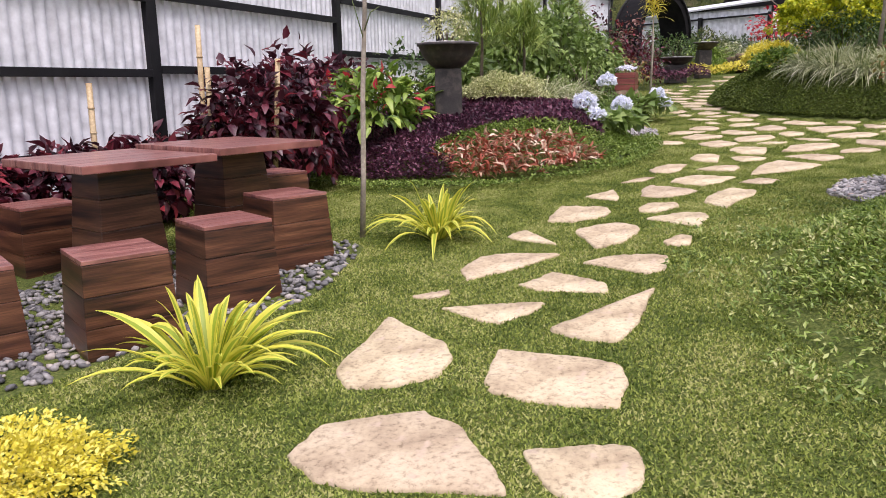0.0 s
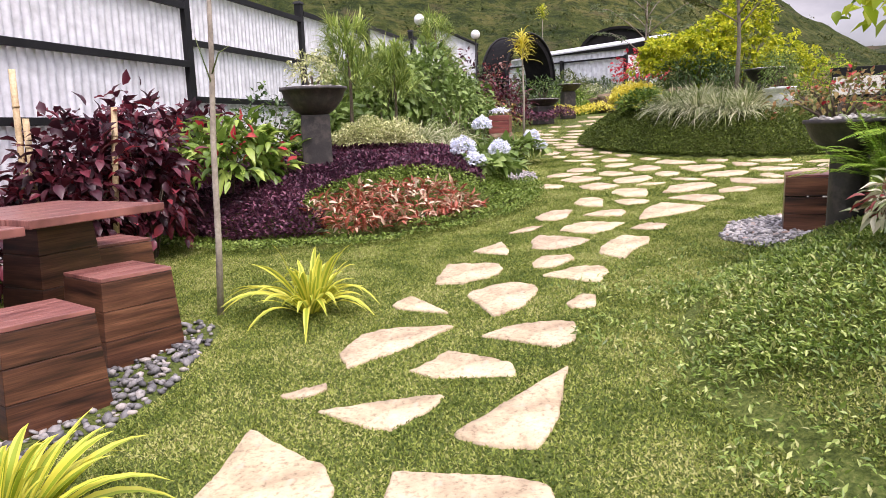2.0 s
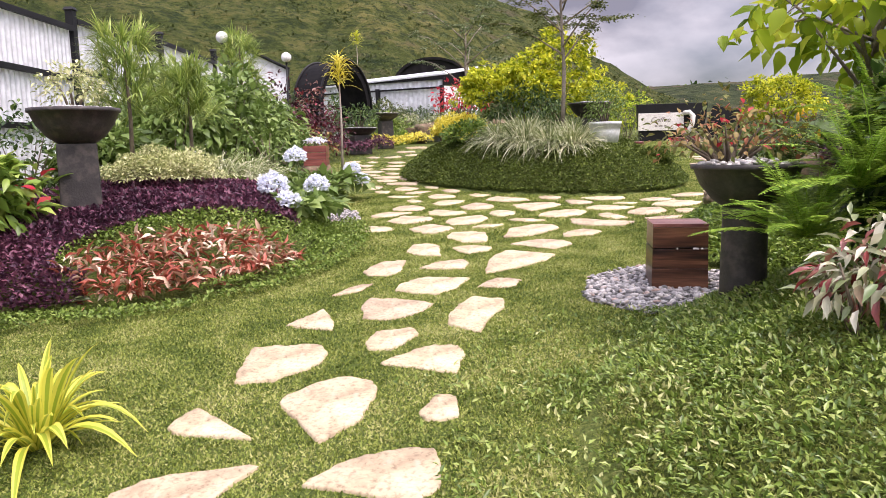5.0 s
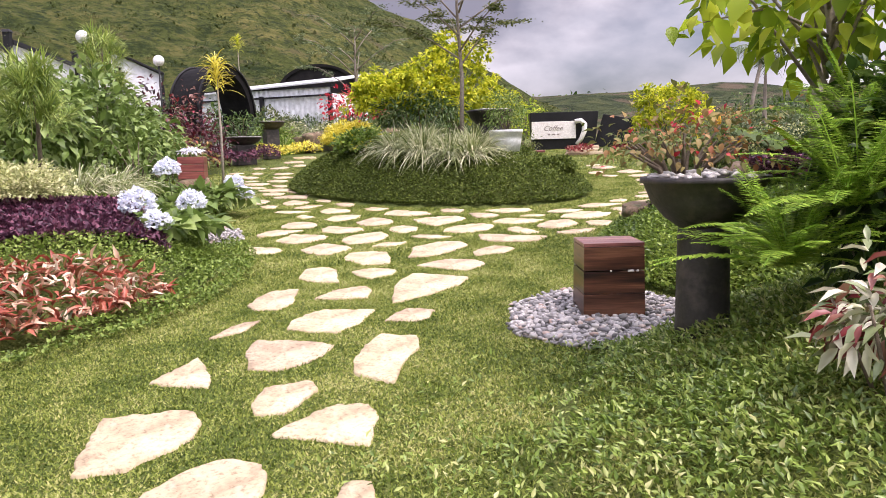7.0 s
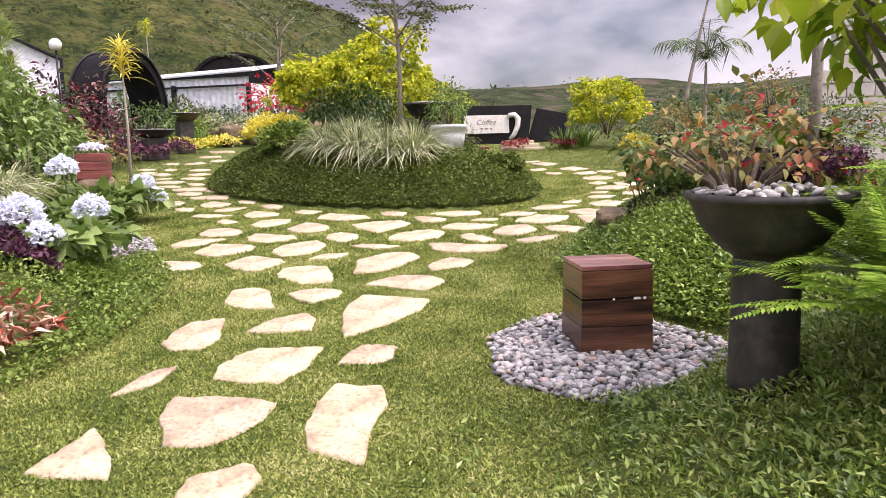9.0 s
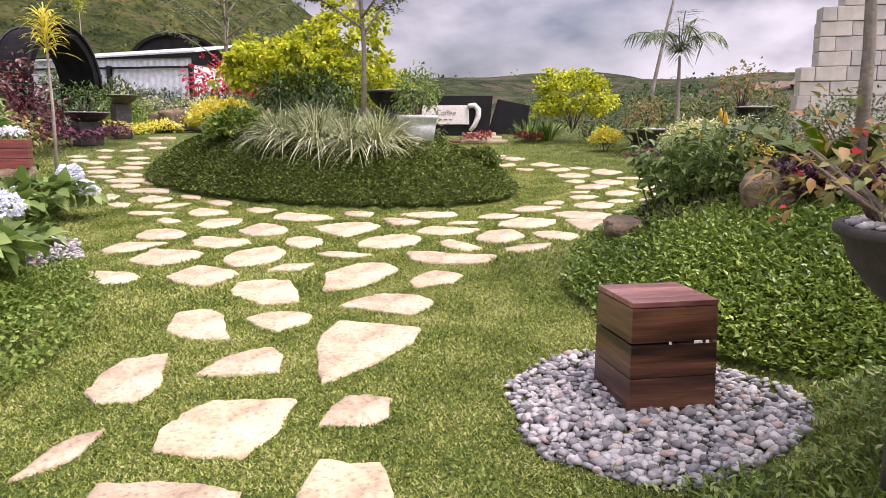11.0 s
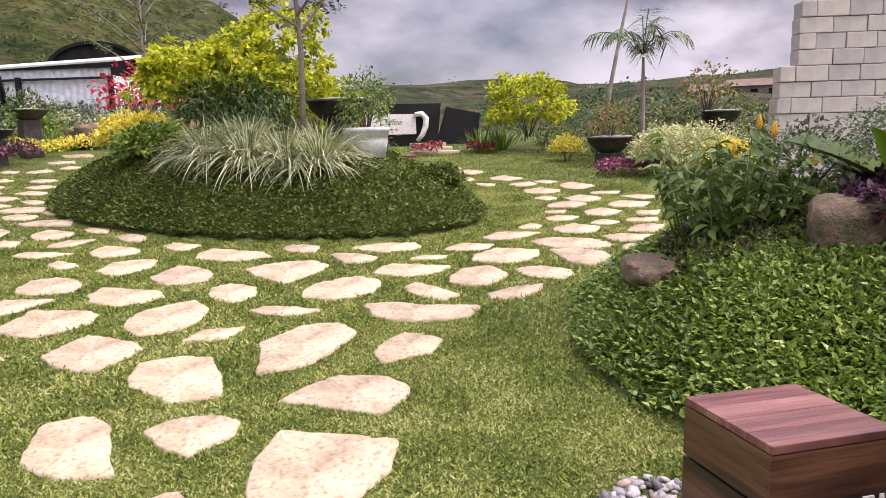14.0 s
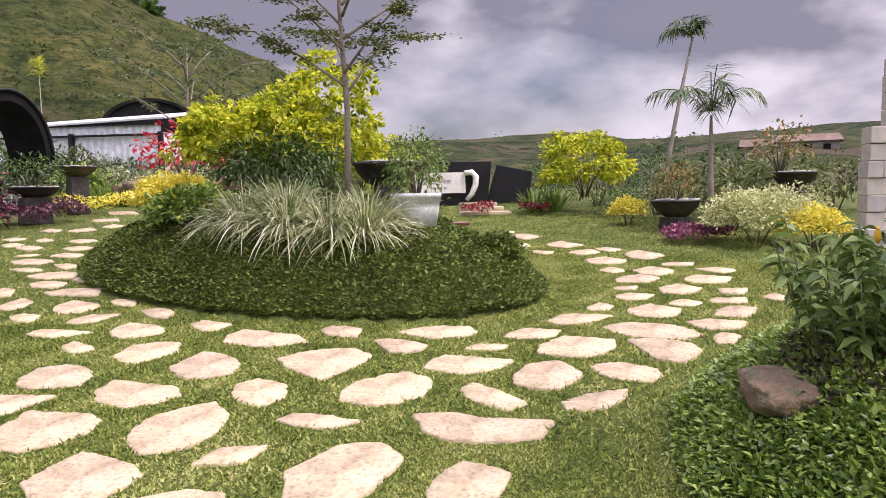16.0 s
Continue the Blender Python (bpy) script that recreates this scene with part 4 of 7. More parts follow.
for x, y, h, ln in ((-2.34, 7.38, 1.78, 0.03), (-2.24, 7.34, 1.38, 0.0), (-1.70, 7.46, 1.42, 0.12), (-3.15, 6.75, 1.32, 0.03)):
    th = empty("bamboo_stake", Matrix.Translation((x, y, gzf(x, y))), "dry yellow bamboo stake among the shrubs", "stake", "bamboo stakes")
    bm = tube([(0, 0, -0.05), (ln * 0.5, 0, h * 0.5), (ln, 0, h)], 0.026, 8)
    for k in range(1, 6):
        tube([(ln * k / 6, 0, h * k / 6 - 0.008), (ln * k / 6, 0, h * k / 6 + 0.008)], 0.030, 8, bm)
    part("cane", bm, M["bamboo"], th)


def hydrangea(at, heads, seed, top):
    rng = np.random.default_rng(seed)
    th = shrub("hydrangea", at, (0.46, 0.44, 0.08), 230, 0.15, 0.10, "green2", "leafy hydrangea with pale blue flower heads", "shrub", LEAF6, 5, 0.15, None, "hydrangeas", -0.1, seed)
    for hx, hy, hz, r_ in heads:
        r_ *= 0.92
        hz += top - gzf(*at) + 0.0
        part("flower_stalk", tube([(hx * 0.5, hy * 0.5, 0.0), (hx, hy, hz)], 0.007, 5), M["greenstem"], th)
        p, d = blob_points(620, (hx, hy, hz), (r_, r_, r_ * 0.8), rng, 0.9, -0.5)
        part("flower_head", leaf_mesh("flower_head", p, d + rng.normal(0, 0.7, d.shape), 0.032, 0.032, M["petal"], LEAF2, rng=rng), None, th, "pale blue mophead bloom")


hydrangea((1.95, 9.55), ((-0.13, -0.10, 0.0, 0.15), (-0.04, -0.33, -0.16, 0.115)), 41, 1.06)
hydrangea((2.75, 12.0), ((-0.14, -0.18, 0.0, 0.14), (0.26, 0.37, -0.44, 0.13), (0.84, 0.50, -0.22, 0.12), (0.92, 0.30, -0.36, 0.10)), 42, 1.32)
hydrangea((2.35, 10.5), ((0.13, -0.2, 0.0, 0.135),), 43, 1.0)
shrub("hydrangea", (3.2, 12.5), (0.55, 0.5, 0.14), 280, 0.15, 0.10, "green2", "leafy hydrangea bush beside the path", "shrub", LEAF6, 5, 0.15, None, "hydrangeas", -0.1, 44)
for x, y, s_ in ((1.65, 12.1, 1.0), (2.1, 12.5, 1.0), (1.3, 12.6, 1.0)):
    tuft("silver_grass", (x, y), 900, 0.82, 0.013, 0.62, "silver", "arching silver variegated grass clump", 1.2, int(x * 10), False, 0.16, "grass", 6, "silver grass clumps")
for i, (x, y, rx_, rz_) in enumerate(((1.3, 13.9, 0.8, 0.85), (2.2, 14.6, 0.8, 0.85), (0.3, 12.2, 0.6, 0.5), (2.9, 16.0, 0.8, 0.8), (0.9, 15.3, 0.8, 0.7))):
    shrub("leafy_shrub", (x, y), (rx_, rx_, rz_), 1150, 0.15, 0.085, "green2", "broad-leaved green garden shrub", "shrub", LEAF6, 7, 0.35, None, "green shrubs", -0.5, 50 + i)


def pine(at, h, seed):
    rng = np.random.default_rng(seed)
    th = empty("pine_sapling", Matrix.Translation(at), "young pine sapling with long soft needles", "tree", "pine saplings")
    part("trunk", tube([(0, 0, -0.05), (0.02, 0, h * 0.5), (0, 0, h)], [0.03, 0.02, 0.006], 7), M["stem"], th)
    ps, ds = [], []
    for k in range(9):
        z_ = h * (0.45 + 0.55 * k / 9)
        for j in range(5):
            a_ = rng.uniform(0, 6.28)
            tip = np.array([math.cos(a_), math.sin(a_), 0.7]) * (0.40 * (1 - 0.55 * k / 9))
            t_ = rng.uniform(0.3, 1.0, 46)[:, None]
            ps.append(np.array([0, 0, z_]) + tip * t_)
            ds.append(tip * 2.2 + rng.normal(0, 0.45, (46, 3)))
    part("needles", blade_mesh("needles", np.concatenate(ps), np.concatenate(ds), 0.28, 0.012, 0.22, M["pine"], 2, rng), None, th)


pine((0.56, 10.4, gzf(0.56, 10.4)), 1.65, 61)
pine((1.28, 11.7, gzf(1.28, 11.7)), 1.35, 62)
pine((2.6, 15.7, gzf(2.6, 15.7)), 2.35, 63)


def whip_tree(at, h, seed, top="lime", label="slender young tree with a yellow top"):
    rng = np.random.default_rng(seed)
    th = empty("young_tree", Matrix.Translation(at), label, "tree", "slender young trees")
    part("trunk", tube([(0, 0, -0.05), (0.02, 0.01, h * 0.5), (0, 0, h)], [0.024, 0.018, 0.009], 7), M["pole"], th)
    a_ = rng.uniform(0, 6.28, 130)
    t_ = rng.uniform(0.15, 1.25, 130)
    d = np.stack([np.cos(a_) * np.sin(t_), np.sin(a_) * np.sin(t_), np.cos(t_)], 1)
    p = np.stack([np.zeros(130), np.zeros(130), h - 0.45 + rng.uniform(0, 0.45, 130)], 1)
    part("crown", blade_mesh("crown", p, d, 0.38, 0.022, 0.55, M[top], 4, rng), None, th)


whip_tree((3.83, 13.8, gzf(3.83, 13.8)), 2.12, 71, "yellow")
whip_tree((8.95, 28.6, gzf(8.95, 28.6)), 3.95, 72, "lime")


def globe_lamp(at, h):
    th = empty("globe_lamp", Matrix.Translation(at), "white globe lamp on a thin post", "lamp", "globe lamps")
    part("post", tube([(0, 0, -0.05), (0, 0, h - 0.1)], 0.02, 8), M["black"], th)
    bm = bmesh.new()
    bmesh.ops.create_uvsphere(bm, u_segments=20, v_segments=12, radius=0.125, matrix=Matrix.Translation((0, 0, h)))
    part("globe", bm, M["globe"], th)


globe_lamp((4.6, 20.9, gzf(4.6, 20.9)), 2.65)
globe_lamp((2.75, 18.7, gzf(2.75, 18.7)), 2.95)

# ---- island ----
ISL = lambda x, y: bed_r("island", x, y) < 1.0
carpet("island_ground_cover", scatter(200000, lambda x, y: (bed_r("island", x, y) < 1.03) & (y < 15.5) & (x + y < 21.5), 4.8, 10, 9.6, 16), 0.034, 0.024, M["cover"], "dense dark green ground cover on the island bank", tall=0.09)
for i, (x, y) in enumerate(((6.12, 12.55), (6.25, 12.05), (6.62, 11.35), (6.45, 12.35), (6.85, 11.6), (6.45, 11.65))):
    tuft("silver_grass", (x, y), 1100, 0.56, 0.0100, 0.50, "silver", "arching silver variegated grass on the island", 1.38, 80 + i, False, 0.20, "grass", 6, "island grass clumps")
shrub("yellow_bush", (6.25, 14.35, gzf(6.25, 14.35) - 0.16), (0.55, 0.48, 0.30), 9000, 0.042, 0.028, "yellow", "bright yellow clipped bush on the island", "shrub", LEAF2, 5, 0, None, "", -0.1, 86)
shrub("green_yellow_bush", (6.0, 13.35, gzf(6.0, 13.35) - 0.16), (0.46, 0.44, 0.26), 2600, 0.06, 0.04, "green", "green bush with yellow flecks", "shrub", LEAF6, 5, 0, "yellow", "", -0.3, 87)
shrub("lime_shrub", (7.45, 14.6, gzf(7.45, 14.6) + 0.42), (1.0, 0.9, 0.52), 5600, 0.085, 0.055, "lime", "large lime-yellow leafy shrub on the island", "shrub", LEAF6, 9, 0.02, None, "", -0.5, 88, "stem", 0.4, 28)
shrub("lime_shrub", (8.4, 14.4, gzf(8.4, 14.4) + 0.72), (0.72, 0.7, 0.95), 3400, 0.085, 0.055, "lime", "tall lime-yellow leafy shrub on the island", "shrub", LEAF6, 9, 0.0, None, "", -0.6, 89, "stem", 0.4, 26)
shrub("dark_shrub", (7.3, 13.8), (0.8, 0.6, 0.42), 1800, 0.08, 0.03, "darkgreen", "dark green shrub under the lime foliage", "shrub", LEAF6, 7, 0.2, None, "", -0.5, 90)
shrub("red_flower_shrub", (7.40, 16.55, gzf(7.3, 16.6) + 0.95), (0.7, 0.6, 0.42), 480, 0.085, 0.05, "redflower", "scarlet flowering shrub with thin arching stems", "shrub", LEAF6, 7, 0.2, None, "", -0.5, 91)
shrub("low_box_bush", (7.62, 10.72, gzf(7.62, 10.72) - 0.12), (0.36, 0.32, 0.16), 3000, 0.04, 0.026, "cover", "low dark rounded bush at the island edge", "shrub", LEAF2, 5, 0, None, "", -0.1, 92)
basin_planter((7.50, 12.05, gzf(7.50, 12.05) - 0.06), 0.37, 0.26, 0.30, 0.17, "dark basin planter with pale pebbles on the island", True, 8)


def pot(at, w, h):
    th = empty("flower_pot", Matrix.Translation(at), "white plastic pot with a moulded rim", "pot")
    prof = [(0, 0), (w * 0.40, 0), (w * 0.46, h * 0.55), (w * 0.465, h * 0.72), (w * 0.485, h * 0.73), (w * 0.49, h * 0.86), (w * 0.50, h * 0.865), (w * 0.51, h), (w * 0.46, h), (w * 0.45, h * 0.9), (0, h * 0.9)]
    part("body", lathe(prof, 28), M["whitepot"], th)


pz = gzf(7.15, 11.22) + 0.03
pot((7.15, 11.22, pz), 0.48, 0.31)
shrub("potted_plant", (7.15, 11.22, pz + 0.27), (0.30, 0.30, 0.32), 1300, 0.045, 0.020, "green2", "feathery green plant in the white pot", "plant", LEAF6, 6, 0.3, None, "", -0.7, 93)


def feather_tree(at, h, seed, limbs=13, reach=1.25, label="slender tree with flat feathery branches", trunk_r=0.035, leaf="olive", low=0.42, dense=16):
    rng = np.random.default_rng(seed)
    th = empty("feathery_tree", Matrix.Translation(at), label, "tree", "feathery trees")
    part("trunk", tube([(0, 0, -0.1), (0.03, 0.0, h * 0.35), (-0.02, 0.02, h * 0.7), (0.0, 0.0, h)], [trunk_r, trunk_r * 0.85, trunk_r * 0.55, trunk_r * 0.2], 8), M["bark"], th)
    ps = []
    for k in range(limbs):
        z0 = h * (low + (0.97 - low) * k / limbs)
        a_ = k * 2.4 + rng.uniform(-0.3, 0.3)
        ln = reach * (1 - 0.35 * k / limbs) * rng.uniform(0.75, 1.15)
        dx, dy = math.cos(a_), math.sin(a_)
        rise = rng.uniform(0.45, 0.75)
        pts = [(0, 0, z0), (dx * ln * 0.3, dy * ln * 0.3, z0 + rise * 0.42 * ln), (dx * ln * 0.65, dy * ln * 0.65, z0 + rise * 0.8 * ln), (dx * ln, dy * ln, z0 + rise * 0.86 * ln)]
        br = part("branch", tube(pts, [0.016, 0.011, 0.007, 0.003], 6), M["bark"], th)
        P_ = np.array(pts)
        for q in range(dense):
            t_ = rng.uniform(0.8, 3.0)
            i_ = min(int(t_), 2)
            c = P_[i_] * (1 - (t_ - i_)) + P_[i_ + 1] * (t_ - i_)
            out = np.array([-dy, dx, 0.05]) * rng.normal(0, 0.20) + np.array([dx, dy, 0.1]) * rng.uniform(0, 0.12)
            f_ = rng.uniform(0, 1, (38, 1))
            ps.append(c + out * (0.35 + 0.9 * f_) + rng.normal(0, 1, (38, 3)) * np.array([0.055, 0.055, 0.016]))
    p = np.concatenate(ps)
    d = rng.normal(0, 1, p.shape) * np.array([1, 1, 0.25])
    part("crown", leaf_mesh("crown", p, d, 0.050, 0.026, M[leaf], LEAF2, rng=rng), None, th)


feather_tree((6.78, 11.8, gzf(6.78, 11.8)), 2.85, 101, 15, 1.45, "slender tree with flat feathery branches", 0.035, "olive", 0.40, 18)
feather_tree((7.9, 17.4, gzf(7.9, 17.4)), 3.0, 102, 11, 1.5, "spreading sparse feathery tree behind the lime shrubs", 0.045, "greygreen", 0.5, 9)

# ---- far left: arch, shed, planters ----
arch = empty("arch", Matrix.Translation((6.46, 23.35, gzf(6.46, 23.35) - 0.15)) @ Matrix.Rotation(radians(22), 4, "Z"), "black curved tunnel arch standing over the path", "arch")
nb = 28
bm = bmesh.new()
prev = None
for k in range(nb + 1):
    a_ = math.pi * (1.08 - 1.16 * k / nb)
    ring = [bm.verts.new((r_ * math.cos(a_) * 1.0, d_, 1.45 + r_ * math.sin(a_) * 1.45)) for r_, d_ in ((0.80, -0.6), (0.93, -0.6), (0.93, 0.6), (0.80, 0.6))]
    if prev:
        for i in range(4):
            bm.faces.new((prev[i], prev[(i + 1) % 4], ring[(i + 1) % 4], ring[i]))
    else:
        bm.faces.new(ring)
    prev = ring
bm.faces.new(prev)
part("shell", bm, M["tar"], arch, smooth=False)
for s in (-0.62, 0.62):
    pts = [(0.95 * math.cos(math.pi * k / 16), s, 1.45 + 0.95 * 1.45 * math.sin(math.pi * k / 16)) for k in range(17)]
    part("hoop", tube(pts, 0.035, 6), M["black"], arch, "round black edge hoop")

shed = empty("shed", Matrix.Translation((10.9, 29.5, 1.3)) @ Matrix.Rotation(radians(-52), 4, "Z"), "low shed with white corrugated walls and a pale sloping roof", "shed")
v, f = corrugated(5.4, 2.35, 0.05, 0.2)
ob = part("wall", mesh_np("wall", v, f, M["tin"]), None, shed)
ob.location = (-2.7, -1.5, 0.2)
v, f = corrugated(3.0, 2.1, 0.03, 0.2)
ob = part("wall", mesh_np("wall", v, f, M["tin"]), None, shed)
ob.matrix_local = Matrix.Translation((2.7, -1.5, 0.2)) @ Matrix.Rotation(radians(90), 4, "Z")
part("roof", box(5.8, 3.5, 0.06, (0, 0.1, 2.82), 1, 0.01, Matrix.Rotation(radians(-2.0), 4, "Y") @ Matrix.Rotation(radians(9), 4, "X")), M["roofwhite"], shed, smooth=False)
for x in (-2.7, 0, 2.7):
    part("corner_post", box(0.12, 0.12, 2.2, (x, -1.55, 0.1)), M["black"], shed, smooth=False)
# black strip stands in for the shade in the gap under the eave
part("eave_gap_strip", box(5.6, 0.05, 0.09, (0, -1.55, 2.50)), M["black"], shed, smooth=False)
part("rail", box(5.4, 0.06, 0.06, (0, -1.56, 2.2)), M["black"], shed, smooth=False)
part("rail", box(5.4, 0.06, 0.1, (0, -1.56, 0.9)), M["black"], shed, smooth=False)

hut = empty("hut", Matrix.Translation((5.75, 27.6, gzf(5.75, 27.6))) @ Matrix.Rotation(radians(-12), 4, "Z"), "small white sheet-clad hut with a black sloping roof edge", "shed")
hv = bmesh.new()
q_ = [[hv.verts.new((x_, y_, z_)) for x_, z_ in ((-1.0, -0.1), (0.35, -0.1), (0.35, 2.61), (-1.0, 3.25))] for y_ in (-1.0, 1.0)]
hv.faces.new(q_[0])
hv.faces.new(q_[1])
for i in range(4):
    hv.faces.new((q_[0][i], q_[0][(i + 1) % 4], q_[1][(i + 1) % 4], q_[1][i]))
part("wall", hv, M["tin"], hut, smooth=False)
part("roof", box(1.65, 2.3, 0.06, (-0.32, 0, 2.95), 1, 0.01, Matrix.Rotation(math.atan2(0.9, 1.9), 4, "Y")), M["black"], hut, smooth=False)
part("corner_post", box(0.10, 0.10, 2.4, (0.37, -1.02, -0.1)), M["black"], hut, smooth=False)

carpet("purple_bed", scatter(9000, in_ell(6.5, 22.2, 1.35, 0.85), 4.8, 9, 20.5, 24), 0.07, 0.045, M["purple"], "purple ground cover bed by the path", tall=0.42)
carpet("yellow_bed", scatter(6000, in_ell(8.5, 23.5, 1.1, 0.75, -30), 7, 11, 22, 26), 0.07, 0.045, M["yellow"], "bright yellow low planting by the path", tall=0.40)

# ---- far right: cup planter, palms, wall ----
carpet("red_patch", scatter(1500, in_ell(12.7, 15.6, 0.35, 0.3), 12, 13.5, 15, 16.3), 0.08, 0.04, M["crimson"], "low red planting beside the steps", tall=0.22)
carpet("red_patch", scatter(1200, in_ell(13.55, 14.9, 0.3, 0.3), 13, 14.2, 14.4, 15.4), 0.08, 0.04, M["crimson"], "low red planting beside the steps", tall=0.22)
shrub("lime_tree", (14.2, 14.25, gzf(14.2, 14.25) + 0.35), (0.82, 0.82, 0.60), 3800, 0.085, 0.055, "lime", "rounded lime-yellow tree beside the lawn", "tree", LEAF6, 7, 0.1, None, "", -0.6, 111, "stem", 0.3, 26)
shrub("lime_tree", (12.6, 19.0, gzf(12.6, 19.0) + 0.5), (0.8, 0.8, 0.7), 2600, 0.09, 0.055, "lime", "lime-yellow tree behind the cup planter", "tree", LEAF6, 7, 0.1, None, "", -0.6, 112, "stem", 0.3, 26)
basin_planter((12.6, 11.5, gzf(12.6, 11.5)), 0.37, 0.26, 0.2, 0.18, "dark basin planter beside the curved path", True, 12, True)
basin_planter((15.0, 10.7, gzf(15.0, 10.7)), 0.36, 0.27, 0.5, 0.2, "dark basin planter on a raised bed", True, 13, True)
carpet("purple_patch", scatter(5000, in_ell(11.75, 10.75, 0.55, 0.42), 11, 12.6, 10, 11.5), 0.05, 0.03, M["magenta"], "purple ground cover patch by the basin", tall=0.18)
shrub("yellow_bush", (12.9, 12.5), (0.32, 0.3, 0.22), 1800, 0.04, 0.03, "yellow", "small yellow bush beside the basin", "shrub", LEAF2, 4, 0, None, "", -0.2, 113)
shrub("yellow_bush", (11.9, 9.3), (0.42, 0.4, 0.26), 2600, 0.045, 0.03, "yellow", "yellow bush by the block wall", "shrub", LEAF2, 4, 0, None, "", -0.2, 114)
shrub("pale_bush", (11.9, 10.0), (0.7, 0.65, 0.36), 6000, 0.045, 0.03, "pale", "pale variegated bush by the block wall", "shrub", LEAF2, 4, 0, None, "", -0.3, 115)


# ---- stepping stones ----
pavement = empty("pavement", Matrix.Translation((0, 0, 0)), "path of irregular cream flagstones set in the lawn", "path", "", "structure")
STONES = []


def stone(x, y, turn, *reach):
    """One flagstone: an angular broken outline with a chipped edge and a worn top. reach: its corners' distance from the middle, going round."""
    rng = np.random.default_rng(len(STONES) + 500)
    k_, per = len(reach), 6
    a_ = radians(turn) + 2 * np.pi * np.arange(k_) / k_
    cx, cy = np.array(reach) * np.cos(a_), np.array(reach) * np.sin(a_)
    t_ = np.arange(per) / per
    ox = (cx[:, None] * (1 - t_) + np.roll(cx, -1)[:, None] * t_).ravel()
    oy = (cy[:, None] * (1 - t_) + np.roll(cy, -1)[:, None] * t_).ravel()
    n_ = len(ox)
    size = float(np.mean(reach))
    s_ = np.convolve(np.concatenate([rng.normal(0, 1, n_)] * 3), [0.3, 0.4, 0.3], "same")[n_:2 * n_]
    chip = np.where(rng.uniform(0, 1, n_) < 0.10, rng.uniform(-0.085, -0.02, n_), 0.0) + rng.normal(0, 0.010, n_)
    wob = 1.015 + (0.034 * s_ + chip) * min(1.0, 0.3 / size)
    ox, oy = ox * wob, oy * wob
    ox = 0.72 * ox + 0.14 * (np.roll(ox, 1) + np.roll(ox, -1))
    oy = 0.72 * oy + 0.14 * (np.roll(oy, 1) + np.roll(oy, -1))
    STONES.append((x, y, ox, oy))
    ph = rng.uniform(0.008, 0.020)
    z0 = gzf(x, y)
    rings = []
    for k, dz in ((1.02, -0.05), (1.0, ph - 0.007), (0.965, ph), (0.55, ph + 0.003)):
        rings.append(np.stack([ox * k, oy * k, gz(x + ox * k, y + oy * k) - z0 + dz + (rng.normal(0, 0.002, n_) if dz > 0 else 0)], 1))
    vs = np.concatenate(rings + [np.array([[0, 0, ph + 0.002]])])
    i = np.arange(n_)
    j = (i + 1) % n_
    fs = [np.stack([i + r * n_, j + r * n_, j + (r + 1) * n_, i + (r + 1) * n_], 1) for r in range(3)]
    tri = np.stack([i + 3 * n_, j + 3 * n_, np.full(n_, 4 * n_)], 1)
    fs = np.concatenate([np.concatenate([q[:, [0, 1, 2]], q[:, [0, 2, 3]]]) for q in fs] + [tri])
    ob = part("stone", mesh_np("stone", vs, fs, M["stone"], False), None, pavement)
    ob.location = (x, y, z0)


stone(-0.19, 2.39, -39, 0.49, 0.30, 0.28, 0.31, 0.27, 0.36, 0.37, 0.29, 0.24, 0.26)
stone(0.46, 2.19, 144, 0.25, 0.17, 0.17, 0.19, 0.18, 0.18, 0.18, 0.23, 0.16, 0.16)
stone(-0.24, 3.25, 96, 0.54, 0.24, 0.21, 0.27, 0.37, 0.32, 0.33, 0.28, 0.26, 0.28)
stone(0.46, 2.90, 123, 0.41, 0.29, 0.30, 0.24, 0.25, 0.35, 0.29, 0.30, 0.24, 0.24)
stone(0.81, 3.52, 50, 0.56, 0.16, 0.12, 0.14, 0.31, 0.28, 0.28, 0.18, 0.15, 0.19)
stone(0.29, 3.76, 159, 0.32, 0.18, 0.17, 0.18, 0.14, 0.17, 0.28, 0.14, 0.11, 0.13)
stone(-0.06, 4.11, -178, 0.13, 0.09, 0.06, 0.05, 0.06, 0.09, 0.12, 0.05, 0.05, 0.05)
stone(0.37, 4.65, 17, 0.43, 0.25, 0.24, 0.22, 0.20, 0.27, 0.38, 0.18, 0.15, 0.19)
stone(0.70, 4.15, -46, 0.29, 0.24, 0.15, 0.16, 0.24, 0.20, 0.26, 0.19, 0.14, 0.15)
stone(1.19, 4.46, 166, 0.31, 0.17, 0.16, 0.24, 0.22, 0.20, 0.25, 0.19, 0.18, 0.22)
stone(0.62, 5.29, -56, 0.31, 0.10, 0.08, 0.09, 0.21, 0.16, 0.15, 0.12, 0.10, 0.12)
stone(1.19, 5.22, -113, 0.41, 0.25, 0.18, 0.21, 0.30, 0.33, 0.26, 0.26, 0.21, 0.22)
stone(1.60, 4.90, 74, 0.16, 0.08, 0.08, 0.11, 0.13, 0.12, 0.12, 0.08, 0.08, 0.15)
stone(1.11, 5.94, -145, 0.35, 0.29, 0.22, 0.24, 0.26, 0.30, 0.25, 0.31, 0.22, 0.22)
stone(1.76, 5.97, 31, 0.22, 0.16, 0.16, 0.13, 0.15, 0.21, 0.20, 0.13, 0.12, 0.17)
stone(1.83, 5.54, 166, 0.29, 0.17, 0.17, 0.27, 0.18, 0.19, 0.22, 0.21, 0.17, 0.17)
stone(1.47, 6.58, 64, 0.28, 0.14, 0.13, 0.18, 0.14, 0.15, 0.25, 0.13, 0.10, 0.13)
